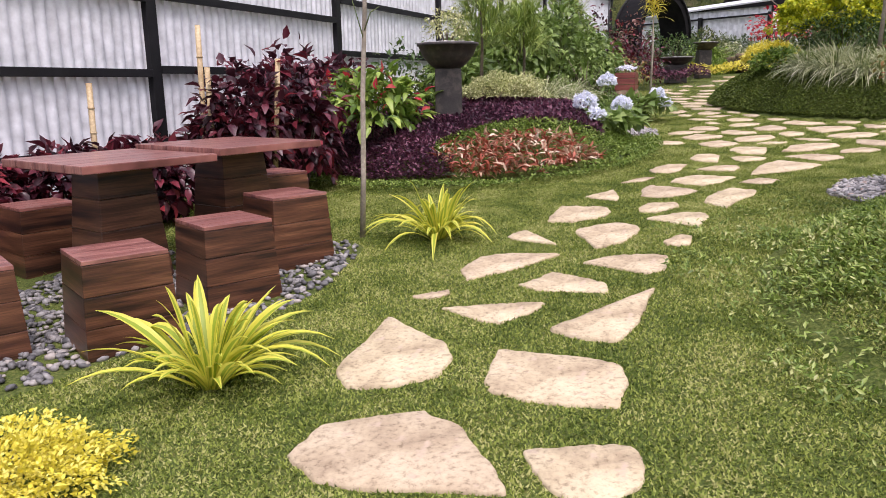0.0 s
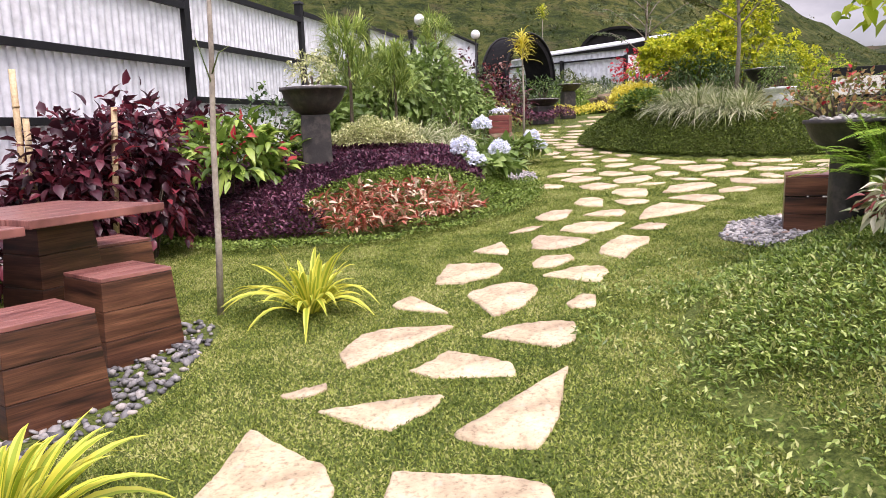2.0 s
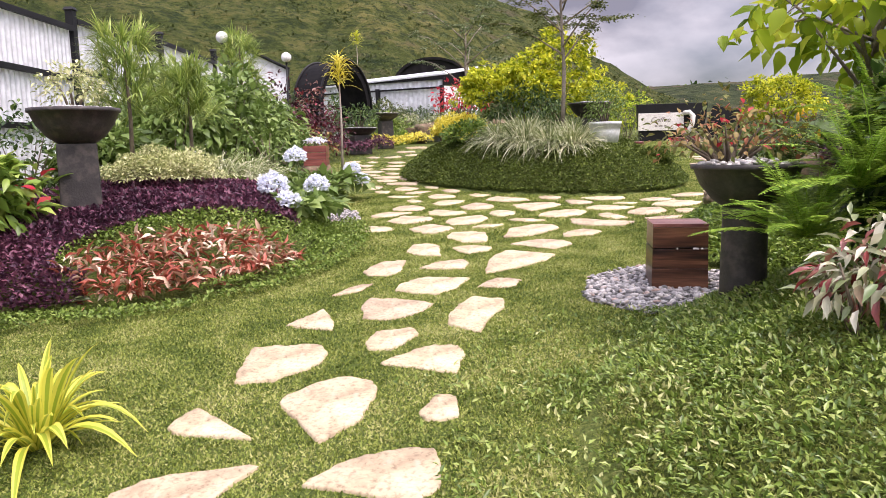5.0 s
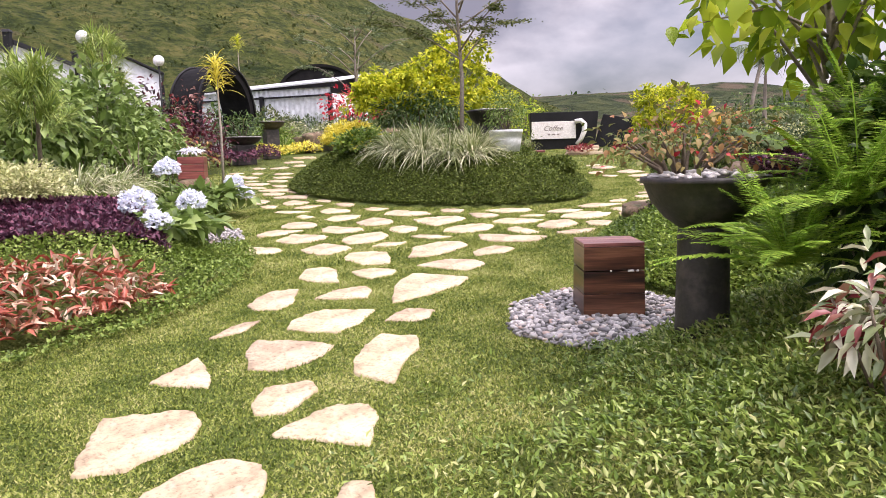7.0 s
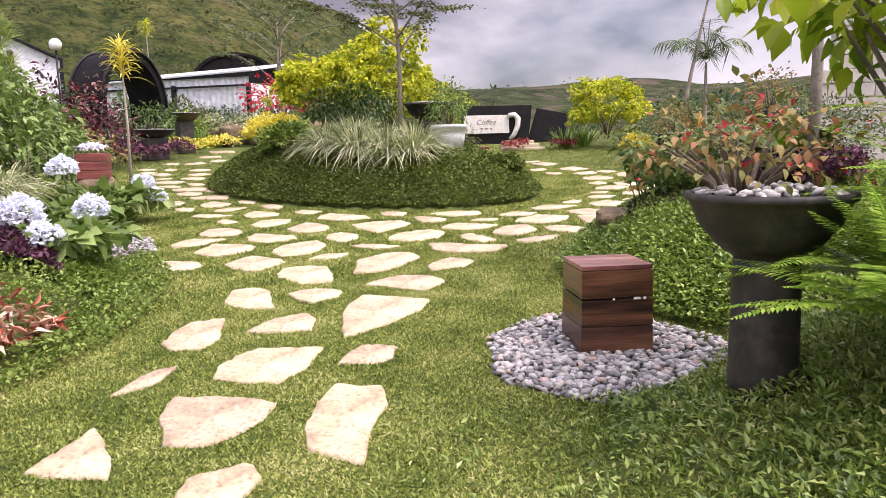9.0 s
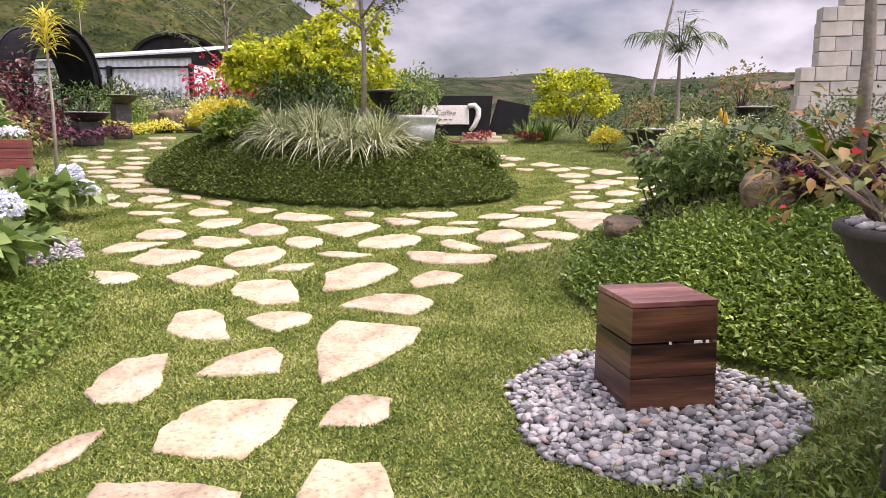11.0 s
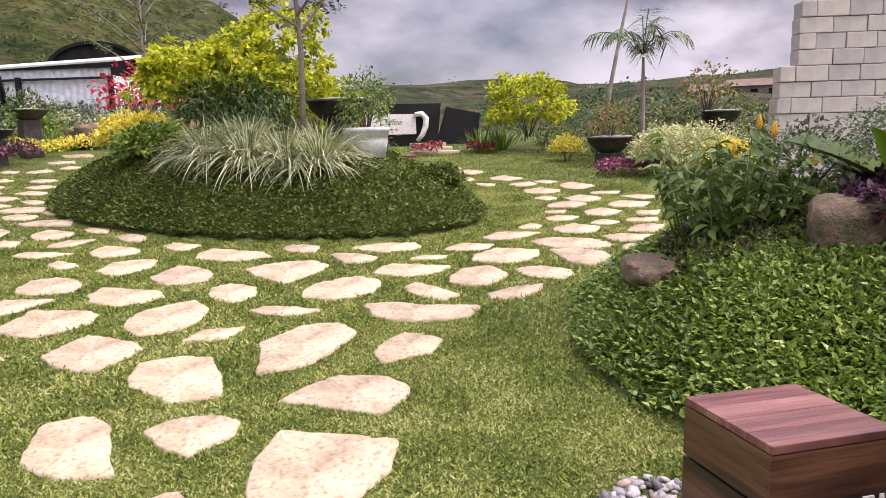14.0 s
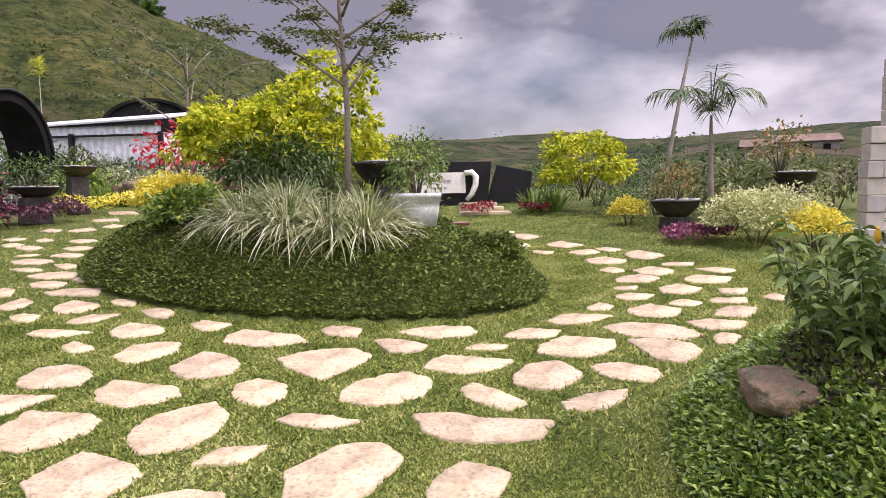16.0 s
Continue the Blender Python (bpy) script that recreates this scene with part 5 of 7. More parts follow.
stone(2.00, 6.59, 97, 0.34, 0.24, 0.20, 0.27, 0.28, 0.24, 0.23, 0.29, 0.22, 0.22)
stone(2.43, 6.19, -114, 0.45, 0.15, 0.14, 0.20, 0.34, 0.36, 0.19, 0.15, 0.19, 0.31)
stone(1.94, 7.24, -156, 0.22, 0.10, 0.08, 0.07, 0.08, 0.20, 0.11, 0.07, 0.06, 0.07)
stone(2.47, 7.02, 2, 0.34, 0.24, 0.27, 0.23, 0.24, 0.29, 0.24, 0.30, 0.23, 0.23)
stone(2.93, 6.76, 179, 0.20, 0.14, 0.15, 0.14, 0.12, 0.17, 0.15, 0.16, 0.13, 0.13)
stone(2.38, 7.76, 38, 0.34, 0.28, 0.18, 0.15, 0.20, 0.26, 0.27, 0.19, 0.14, 0.16)
stone(2.87, 7.56, 173, 0.27, 0.16, 0.15, 0.21, 0.15, 0.17, 0.22, 0.15, 0.15, 0.16)
stone(3.40, 7.38, -147, 0.51, 0.28, 0.21, 0.26, 0.39, 0.33, 0.42, 0.26, 0.22, 0.25)
stone(2.96, 8.28, -90, 0.36, 0.15, 0.13, 0.18, 0.28, 0.30, 0.18, 0.18, 0.19, 0.23)
stone(3.32, 8.02, 127, 0.21, 0.15, 0.16, 0.19, 0.15, 0.17, 0.18, 0.16, 0.14, 0.17)
stone(3.58, 8.64, -87, 0.38, 0.21, 0.19, 0.27, 0.28, 0.33, 0.24, 0.21, 0.21, 0.31)
stone(3.98, 7.83, 144, 0.34, 0.19, 0.18, 0.26, 0.25, 0.25, 0.22, 0.20, 0.22, 0.23)
stone(4.24, 8.51, -159, 0.44, 0.30, 0.20, 0.19, 0.30, 0.36, 0.31, 0.22, 0.24, 0.25)
stone(4.55, 8.06, -165, 0.26, 0.16, 0.17, 0.15, 0.20, 0.19, 0.21, 0.15, 0.15, 0.19)
stone(4.02, 9.04, 167, 0.18, 0.10, 0.09, 0.11, 0.11, 0.17, 0.10, 0.09, 0.11, 0.11)
stone(3.46, 9.30, 70, 0.33, 0.24, 0.24, 0.21, 0.23, 0.30, 0.23, 0.26, 0.21, 0.21)
stone(2.98, 9.74, 96, 0.32, 0.21, 0.16, 0.18, 0.19, 0.26, 0.23, 0.17, 0.16, 0.17)
stone(4.01, 9.56, 33, 0.36, 0.28, 0.25, 0.23, 0.26, 0.33, 0.30, 0.24, 0.22, 0.27)
stone(4.52, 9.12, -50, 0.25, 0.10, 0.08, 0.10, 0.17, 0.20, 0.11, 0.09, 0.10, 0.15)
stone(5.00, 8.46, -38, 0.40, 0.13, 0.11, 0.20, 0.36, 0.25, 0.21, 0.19, 0.22, 0.34)
stone(3.53, 10.06, 86, 0.34, 0.25, 0.28, 0.26, 0.28, 0.26, 0.26, 0.27, 0.26, 0.24)
stone(3.46, 10.63, -14, 0.30, 0.19, 0.19, 0.21, 0.17, 0.22, 0.26, 0.18, 0.18, 0.18)
stone(5.09, 9.22, 28, 0.33, 0.25, 0.24, 0.26, 0.31, 0.27, 0.26, 0.25, 0.26, 0.30)
stone(4.57, 9.74, -118, 0.26, 0.21, 0.16, 0.17, 0.17, 0.24, 0.21, 0.16, 0.15, 0.18)
stone(4.08, 10.26, 88, 0.39, 0.27, 0.22, 0.20, 0.24, 0.26, 0.30, 0.23, 0.17, 0.18)
stone(3.87, 10.97, -84, 0.31, 0.24, 0.20, 0.21, 0.27, 0.29, 0.22, 0.22, 0.24, 0.23)
stone(5.18, 9.94, -129, 0.40, 0.26, 0.26, 0.31, 0.31, 0.28, 0.29, 0.34, 0.26, 0.27)
stone(5.71, 9.21, -34, 0.32, 0.18, 0.17, 0.25, 0.23, 0.26, 0.20, 0.19, 0.20, 0.23)
stone(5.87, 8.69, 22, 0.30, 0.24, 0.19, 0.19, 0.24, 0.26, 0.25, 0.19, 0.22, 0.22)
stone(5.39, 8.71, -115, 0.26, 0.24, 0.12, 0.10, 0.13, 0.24, 0.20, 0.13, 0.12, 0.14)
stone(5.71, 8.23, -5, 0.27, 0.13, 0.11, 0.11, 0.19, 0.23, 0.15, 0.12, 0.11, 0.16)
stone(6.25, 8.37, 107, 0.25, 0.17, 0.17, 0.18, 0.22, 0.21, 0.19, 0.16, 0.17, 0.22)
stone(4.61, 10.45, 66, 0.36, 0.23, 0.24, 0.22, 0.26, 0.29, 0.27, 0.21, 0.20, 0.25)
stone(4.50, 11.10, -127, 0.32, 0.21, 0.22, 0.21, 0.29, 0.24, 0.26, 0.20, 0.23, 0.24)
stone(4.20, 11.60, 77, 0.23, 0.16, 0.10, 0.09, 0.12, 0.17, 0.17, 0.10, 0.08, 0.09)
stone(5.20, 10.77, -62, 0.38, 0.25, 0.17, 0.19, 0.35, 0.31, 0.26, 0.20, 0.20, 0.27)
stone(4.69, 11.76, 78, 0.34, 0.23, 0.20, 0.19, 0.24, 0.24, 0.26, 0.21, 0.18, 0.19)
stone(4.22, 12.19, -45, 0.32, 0.12, 0.10, 0.12, 0.22, 0.22, 0.14, 0.11, 0.14, 0.19)
stone(5.14, 11.46, 76, 0.23, 0.20, 0.13, 0.12, 0.16, 0.20, 0.17, 0.18, 0.12, 0.13)
stone(5.71, 10.49, -100, 0.24, 0.16, 0.16, 0.13, 0.16, 0.19, 0.18, 0.13, 0.14, 0.15)
stone(5.73, 9.84, 98, 0.26, 0.14, 0.13, 0.17, 0.18, 0.19, 0.19, 0.13, 0.13, 0.18)
stone(6.18, 9.89, 130, 0.34, 0.21, 0.20, 0.17, 0.22, 0.26, 0.24, 0.16, 0.17, 0.21)
stone(6.09, 9.37, -33, 0.17, 0.09, 0.08, 0.10, 0.12, 0.15, 0.09, 0.07, 0.09, 0.13)
stone(6.56, 9.36, -28, 0.24, 0.16, 0.16, 0.15, 0.16, 0.22, 0.16, 0.13, 0.16, 0.18)
stone(6.48, 8.92, -19, 0.32, 0.25, 0.27, 0.21, 0.25, 0.29, 0.24, 0.25, 0.23, 0.26)
stone(7.12, 9.37, -28, 0.34, 0.18, 0.17, 0.17, 0.17, 0.24, 0.24, 0.14, 0.14, 0.17)
stone(7.19, 8.76, 113, 0.36, 0.26, 0.23, 0.22, 0.34, 0.34, 0.26, 0.23, 0.23, 0.30)
stone(6.81, 8.42, 85, 0.33, 0.18, 0.17, 0.26, 0.29, 0.21, 0.21, 0.22, 0.22, 0.26)
stone(6.93, 7.95, -175, 0.33, 0.18, 0.17, 0.15, 0.21, 0.24, 0.23, 0.15, 0.15, 0.20)
stone(7.33, 8.27, -176, 0.18, 0.15, 0.09, 0.08, 0.12, 0.14, 0.14, 0.09, 0.09, 0.10)
stone(7.47, 8.01, -179, 0.23, 0.19, 0.11, 0.09, 0.12, 0.21, 0.16, 0.12, 0.12, 0.12)
stone(7.73, 9.05, 38, 0.27, 0.20, 0.22, 0.22, 0.23, 0.21, 0.22, 0.20, 0.25, 0.21)
stone(7.64, 8.48, -33, 0.25, 0.15, 0.15, 0.17, 0.22, 0.19, 0.18, 0.14, 0.17, 0.18)
stone(8.12, 8.56, -15, 0.28, 0.22, 0.17, 0.14, 0.17, 0.23, 0.22, 0.19, 0.14, 0.15)
stone(8.16, 9.01, 32, 0.17, 0.12, 0.12, 0.14, 0.16, 0.13, 0.13, 0.12, 0.15, 0.13)
stone(8.13, 9.48, -31, 0.20, 0.17, 0.17, 0.13, 0.16, 0.17, 0.18, 0.16, 0.15, 0.14)
stone(7.58, 9.46, 38, 0.17, 0.09, 0.09, 0.12, 0.15, 0.13, 0.11, 0.09, 0.12, 0.13)
stone(8.63, 9.32, 30, 0.25, 0.17, 0.18, 0.18, 0.23, 0.20, 0.18, 0.16, 0.21, 0.19)
stone(8.85, 9.88, 171, 0.27, 0.19, 0.20, 0.18, 0.22, 0.22, 0.24, 0.17, 0.18, 0.22)
stone(9.25, 9.36, -32, 0.30, 0.22, 0.24, 0.21, 0.21, 0.23, 0.26, 0.22, 0.22, 0.21)
stone(8.84, 8.91, -15, 0.20, 0.12, 0.12, 0.14, 0.12, 0.15, 0.14, 0.14, 0.11, 0.12)
stone(9.63, 10.76, 35, 0.32, 0.25, 0.27, 0.22, 0.27, 0.26, 0.26, 0.24, 0.25, 0.23)
stone(10.24, 10.64, 39, 0.40, 0.26, 0.22, 0.21, 0.29, 0.35, 0.25, 0.26, 0.22, 0.23)
stone(9.13, 10.35, 38, 0.21, 0.13, 0.14, 0.13, 0.13, 0.18, 0.14, 0.14, 0.13, 0.13)
stone(9.35, 9.98, 40, 0.30, 0.21, 0.23, 0.20, 0.23, 0.25, 0.22, 0.20, 0.23, 0.21)
stone(9.87, 10.00, -22, 0.24, 0.12, 0.11, 0.15, 0.18, 0.19, 0.13, 0.12, 0.16, 0.17)
stone(9.78, 9.49, 111, 0.24, 0.14, 0.14, 0.20, 0.15, 0.17, 0.16, 0.15, 0.15, 0.15)
stone(8.40, 9.73, -14, 0.16, 0.08, 0.07, 0.10, 0.12, 0.14, 0.08, 0.08, 0.11, 0.11)
stone(10.41, 11.93, 44, 0.37, 0.23, 0.24, 0.22, 0.22, 0.32, 0.24, 0.28, 0.20, 0.21)
stone(10.00, 11.30, 20, 0.27, 0.16, 0.16, 0.20, 0.17, 0.23, 0.17, 0.16, 0.18, 0.18)
stone(10.39, 11.22, -142, 0.25, 0.17, 0.18, 0.15, 0.15, 0.23, 0.17, 0.19, 0.14, 0.15)
stone(10.76, 12.90, -136, 0.35, 0.23, 0.23, 0.18, 0.21, 0.30, 0.22, 0.26, 0.19, 0.20)
stone(10.00, 12.34, 22, 0.25, 0.16, 0.17, 0.13, 0.14, 0.24, 0.16, 0.17, 0.13, 0.14)
stone(11.01, 13.45, 4, 0.22, 0.12, 0.11, 0.14, 0.14, 0.18, 0.13, 0.14, 0.12, 0.13)
stone(9.70, 11.71, 77, 0.23, 0.13, 0.12, 0.11, 0.14, 0.17, 0.12, 0.14, 0.12, 0.13)
stone(8.83, 8.54, 24, 0.18, 0.10, 0.09, 0.11, 0.10, 0.14, 0.11, 0.09, 0.10, 0.10)
stone(8.47, 8.78, -17, 0.21, 0.11, 0.10, 0.14, 0.16, 0.18, 0.11, 0.11, 0.16, 0.15)
stone(4.67, 13.09, 75, 0.37, 0.26, 0.20, 0.18, 0.24, 0.31, 0.24, 0.22, 0.20, 0.21)
stone(4.33, 13.67, 65, 0.31, 0.16, 0.14, 0.16, 0.19, 0.23, 0.19, 0.13, 0.15, 0.19)
stone(5.06, 12.95, -98, 0.28, 0.14, 0.11, 0.10, 0.14, 0.22, 0.17, 0.11, 0.11, 0.15)
stone(4.58, 12.47, -5, 0.25, 0.16, 0.16, 0.13, 0.15, 0.19, 0.17, 0.14, 0.14, 0.14)
stone(5.06, 12.22, -104, 0.26, 0.17, 0.12, 0.11, 0.15, 0.20, 0.19, 0.11, 0.11, 0.15)
stone(4.23, 12.99, -98, 0.23, 0.15, 0.12, 0.10, 0.13, 0.18, 0.17, 0.11, 0.11, 0.13)
stone(4.94, 13.82, 131, 0.38, 0.25, 0.17, 0.18, 0.34, 0.28, 0.28, 0.18, 0.19, 0.26)
stone(4.88, 14.57, -93, 0.32, 0.22, 0.18, 0.15, 0.19, 0.26, 0.24, 0.16, 0.17, 0.19)
stone(4.40, 14.48, -88, 0.34, 0.15, 0.13, 0.17, 0.21, 0.27, 0.17, 0.12, 0.14, 0.23)
stone(5.25, 14.56, -81, 0.25, 0.11, 0.10, 0.13, 0.20, 0.19, 0.14, 0.10, 0.12, 0.19)
stone(5.12, 15.14, -81, 0.42, 0.26, 0.26, 0.24, 0.26, 0.31, 0.33, 0.24, 0.23, 0.24)
stone(5.29, 16.60, -95, 0.39, 0.33, 0.23, 0.19, 0.23, 0.35, 0.34, 0.23, 0.23, 0.23)
stone(5.04, 15.88, 118, 0.31, 0.12, 0.10, 0.12, 0.23, 0.25, 0.13, 0.11, 0.15, 0.19)
stone(5.44, 15.77, 103, 0.29, 0.12, 0.10, 0.13, 0.26, 0.22, 0.14, 0.11, 0.14, 0.21)
stone(5.43, 17.32, 152, 0.20, 0.13, 0.12, 0.18, 0.15, 0.17, 0.12, 0.14, 0.15, 0.14)
stone(5.79, 16.82, -96, 0.35, 0.26, 0.20, 0.16, 0.20, 0.29, 0.25, 0.23, 0.16, 0.18)
stone(5.67, 18.16, -107, 0.39, 0.25, 0.20, 0.15, 0.19, 0.29, 0.30, 0.18, 0.14, 0.16)
stone(6.14, 17.50, -118, 0.34, 0.25, 0.26, 0.18, 0.20, 0.27, 0.27, 0.23, 0.16, 0.18)
stone(5.60, 18.78, -121, 0.28, 0.22, 0.20, 0.13, 0.14, 0.25, 0.24, 0.18, 0.13, 0.14)
stone(6.13, 19.03, 72, 0.35, 0.20, 0.14, 0.12, 0.16, 0.26, 0.22, 0.15, 0.12, 0.14)
stone(6.49, 18.34, -117, 0.35, 0.26, 0.24, 0.18, 0.21, 0.27, 0.27, 0.24, 0.17, 0.18)
stone(5.86, 19.69, -110, 0.36, 0.23, 0.21, 0.16, 0.17, 0.32, 0.25, 0.19, 0.15, 0.17)
stone(6.72, 20.63, -103, 0.47, 0.22, 0.19, 0.16, 0.19, 0.44, 0.22, 0.20, 0.16, 0.19)
stone(7.08, 20.11, 55, 0.44, 0.27, 0.26, 0.25, 0.24, 0.35, 0.29, 0.28, 0.22, 0.24)
stone(7.70, 20.33, 70, 0.41, 0.21, 0.19, 0.20, 0.22, 0.40, 0.21, 0.19, 0.19, 0.21)
stone(9.05, 26.14, -96, 0.84, 0.27, 0.21, 0.24, 0.55, 0.70, 0.30, 0.21, 0.24, 0.47)
stone(9.65, 26.43, 86, 1.00, 0.25, 0.18, 0.20, 0.41, 0.82, 0.26, 0.20, 0.24, 0.53)
stone(9.01, 23.23, 98, 0.71, 0.34, 0.30, 0.40, 0.42, 0.63, 0.35, 0.32, 0.38, 0.40)
stone(8.06, 21.70, -81, 0.52, 0.27, 0.25, 0.34, 0.31, 0.43, 0.29, 0.25, 0.30, 0.31)

def off_stones(x, y):
    """True where no gravel or flagstone lies."""
    k = ~G_BOX(x, y) & ~G_TABLE(x, y) & ~G_SMALL(x, y)
    for sx, sy, ox, oy in STONES:
        rr = np.hypot(ox, oy)
        near = np.flatnonzero((np.abs(x - sx) < rr.max() + 0.03) & (np.abs(y - sy) < rr.max() + 0.03) & k)
        if len(near) == 0:
            continue
        a_ = np.arctan2(y[near] - sy, x[near] - sx)
        oa = np.arctan2(oy, ox)
        o_ = np.argsort(oa)
        lim = np.interp(a_, oa[o_], rr[o_], period=2 * np.pi)
        k[near[np.hypot(x[near] - sx, y[near] - sy) < lim - 0.012]] = False
    return k



# ---- right bank: fern, croton, basin, overhanging tree ----
rx, ry = 3.34, 4.86
basin_planter((rx, ry, gzf(rx, ry) - 0.11), 0.275, 0.23, 0.587, 0.112, "dark basin planter on a round column with pale pebbles", True, 14)
bz = gzf(rx, ry) + 0.677
shrub("autumn_shrub", (rx - 0.02, ry + 0.10, bz - 0.04), (0.42, 0.42, 0.21), 560, 0.038, 0.024, "orange", "sparse shrub with orange and green leaves in the basin", "plant", LEAF6, 22, 0.1, "redflower", "", -0.5, 121, "stem", 0.2)


def frond_points(base, az, ln, lift, droop, pairs, rng):
    """The midrib of an arching frond."""
    t_ = np.linspace(0.06, 1, pairs)
    h = np.array([math.cos(az), math.sin(az), 0.0])
    c = np.asarray(base) + h * (ln * t_ * math.cos(lift))[:, None]
    c[:, 2] += ln * (t_ * math.sin(lift) - droop * t_ ** 2)
    return t_, c, h


def fern(at, n_, ln, seed, label, pairs=30, name="fern", leafmat="fern", leaf_len=0.055, leaf_w=0.016, lift=(0.5, 1.3), group="fern clumps"):
    rng = np.random.default_rng(seed)
    th = empty(name, Matrix.Translation(at), label, "plant", group)
    for k in range(n_):
        az, lf = 6.28 * k / n_ * 1.0 + rng.uniform(-0.3, 0.3), rng.uniform(*lift)
        l_ = ln * rng.uniform(0.7, 1.1)
        t_, c, h = frond_points((0, 0, 0), az, l_, lf, rng.uniform(0.2, 0.48), pairs, rng)
        side = np.array([-h[1], h[0], 0.0])
        tang = np.gradient(c, axis=0)
        tang = unit(tang)
        size = np.sin(np.pi * np.clip(t_ * 0.92 + 0.08, 0, 1)) ** 0.6
        v_p, v_d, v_s = [], [], []
        for s in (-1, 1):
            v_p.append(c)
            v_d.append(side * s + tang * 0.35 + np.array([0, 0, -0.12]) + rng.normal(0, 0.06, c.shape))
            v_s.append(size)
        p, d, sz = np.concatenate(v_p), unit(np.concatenate(v_d)), np.concatenate(v_s)
        tv, tf = LEAF2
        up = np.tile(np.array([0, 0, 1.0]), (len(p), 1))
        s_ = unit(np.cross(d, up))
        u_ = np.cross(s_, d)
        v = p[:, None] + s_[:, None] * (tv[None, :, 0:1] * (leaf_w * (0.4 + 0.6 * sz))[:, None, None]) + d[:, None] * (tv[None, :, 1:2] * (leaf_len * sz * l_ / ln)[:, None, None]) + u_[:, None] * (tv[None, :, 2:3] * 0.01)
        f = (tf[None] + (np.arange(len(p)) * 4)[:, None, None]).reshape(-1, 3)
        rib = np.stack([c - side * 0.0025, c + side * 0.0025], 1).reshape(-1, 3)
        nb_ = len(v.reshape(-1, 3))
        i = np.arange(len(c) - 1) * 2 + nb_
        f2 = np.concatenate([np.stack([i, i + 1, i + 3], 1), np.stack([i, i + 3, i + 2], 1)])
        part("frond", mesh_np("frond", np.concatenate([v.reshape(-1, 3), rib]), np.concatenate([f, f2]), M[leafmat]), None, th)
    return th


for i, (x, y, z, n_, ln) in enumerate(((3.14, 4.32, 0.28, 40, 0.58), (3.48, 4.26, 0.50, 36, 0.62), (3.42, 4.50, 0.30, 30, 0.56), (3.72, 4.38, 0.70, 28, 0.58), (3.30, 4.20, 0.45, 30, 0.54))):
    fern((x, y, gzf(x, y) + z), n_, ln, 130 + i, "bright green sword fern with long arching fronds", 40, leaf_len=0.062, leaf_w=0.016, lift=(0.3, 1.3))
shrub("fern_core", (3.84, 4.28), (0.30, 0.32, 0.50), 2000, 0.08, 0.035, "darkgreen", "dark leafy mass under the ferns", "shrub", LEAF6, 6, 0.2, None, "", -0.9, 139)


def croton(at, n_, seed, r_=0.30, leaf=0.17):
    rng = np.random.default_rng(seed)
    th = empty("croton", Matrix.Translation(at), "croton with drooping cream and red mottled leaves", "plant", "crotons")
    for k in range(6):
        a_ = k * 1.05
        part("stem", tube([(0, 0, -0.05), (0.1 * math.cos(a_), 0.1 * math.sin(a_), 0.2), (0.2 * math.cos(a_), 0.2 * math.sin(a_), 0.42)], [0.010, 0.008, 0.004], 5), M["stem"], th)
    p, d = blob_points(n_, (0, 0, 0.34), (r_, r_, r_ * 0.95), rng, 0.3, -0.6)
    d = d * 0.7 + rng.normal(0, 0.3, d.shape) + np.array([0, 0, -0.35])
    part("foliage", leaf_mesh("foliage", p, d, leaf, leaf * 0.36, M["cream"], LEAF6, rng=rng), None, th, "cream and dark red mottled leaves")
    k = rng.choice(len(p), n_ // 7, replace=False)
    part("red_foliage", leaf_mesh("red_foliage", p[k] * 0.97, d[k] + rng.normal(0, 0.3, (len(k), 3)), leaf * 1.05, leaf * 0.33, M["crimson"], LEAF6, rng=rng), None, th, "coppery red young leaves")


croton((2.86, 3.78, gzf(2.86, 3.78) - 0.13), 330, 141, 0.23, 0.080)
croton((3.10, 3.64, gzf(3.10, 3.64) - 0.10), 330, 142, 0.24, 0.080)

tree = empty("overhanging_tree", Matrix.Translation((4.35, 4.75, gzf(4.35, 4.75))), "tree with large lime-green leaves hanging over the bank", "tree")
part("trunk", tube([(0, 0, -0.1), (-0.03, 0.02, 0.6), (-0.12, 0.05, 1.1), (-0.2, 0.08, 1.6)], [0.034, 0.030, 0.026, 0.016], 8), M["bark"], tree)
rng = np.random.default_rng(151)
lp, ld = [], []
tz = gzf(4.35, 4.75)
for k in range(18):
    a_ = k * 2.4
    q_ = rng.uniform(0.25, 0.72)
    tip = np.array([-0.34 + math.cos(a_) * q_, 0.0 + math.sin(a_) * q_, rng.uniform(1.85, 2.6) - tz])
    st = np.array([-0.15, 0.07, 0.85 + 0.04 * k])
    mid = (st + tip) / 2 + np.array([0, 0, 0.10])
    part("branch", tube([tuple(st), tuple(mid), tuple(tip)], [0.012, 0.008, 0.003], 6), M["bark"], tree)
    for q in range(30):
        t_ = rng.uniform(0.4, 1.1)
        lp.append(st * (1 - t_) + tip * t_ + rng.normal(0, 0.07, 3))
        ld.append((tip - st) * 0.5 + rng.normal(0, 0.4, 3) + np.array([0, 0, -0.4]))
shrub("dark_vine", (4.55, 4.30), (0.44, 0.40, 0.68), 3400, 0.075, 0.04, "darkgreen", "dense dark vine-covered shrub behind the ferns", "shrub", LEAF6, 6, 0.3, None, "", -0.8, 140)
part("crown", leaf_mesh("crown", np.array(lp), np.array(ld), 0.125, 0.08, M["lime2"], LEAF6, rng=rng), None, tree)
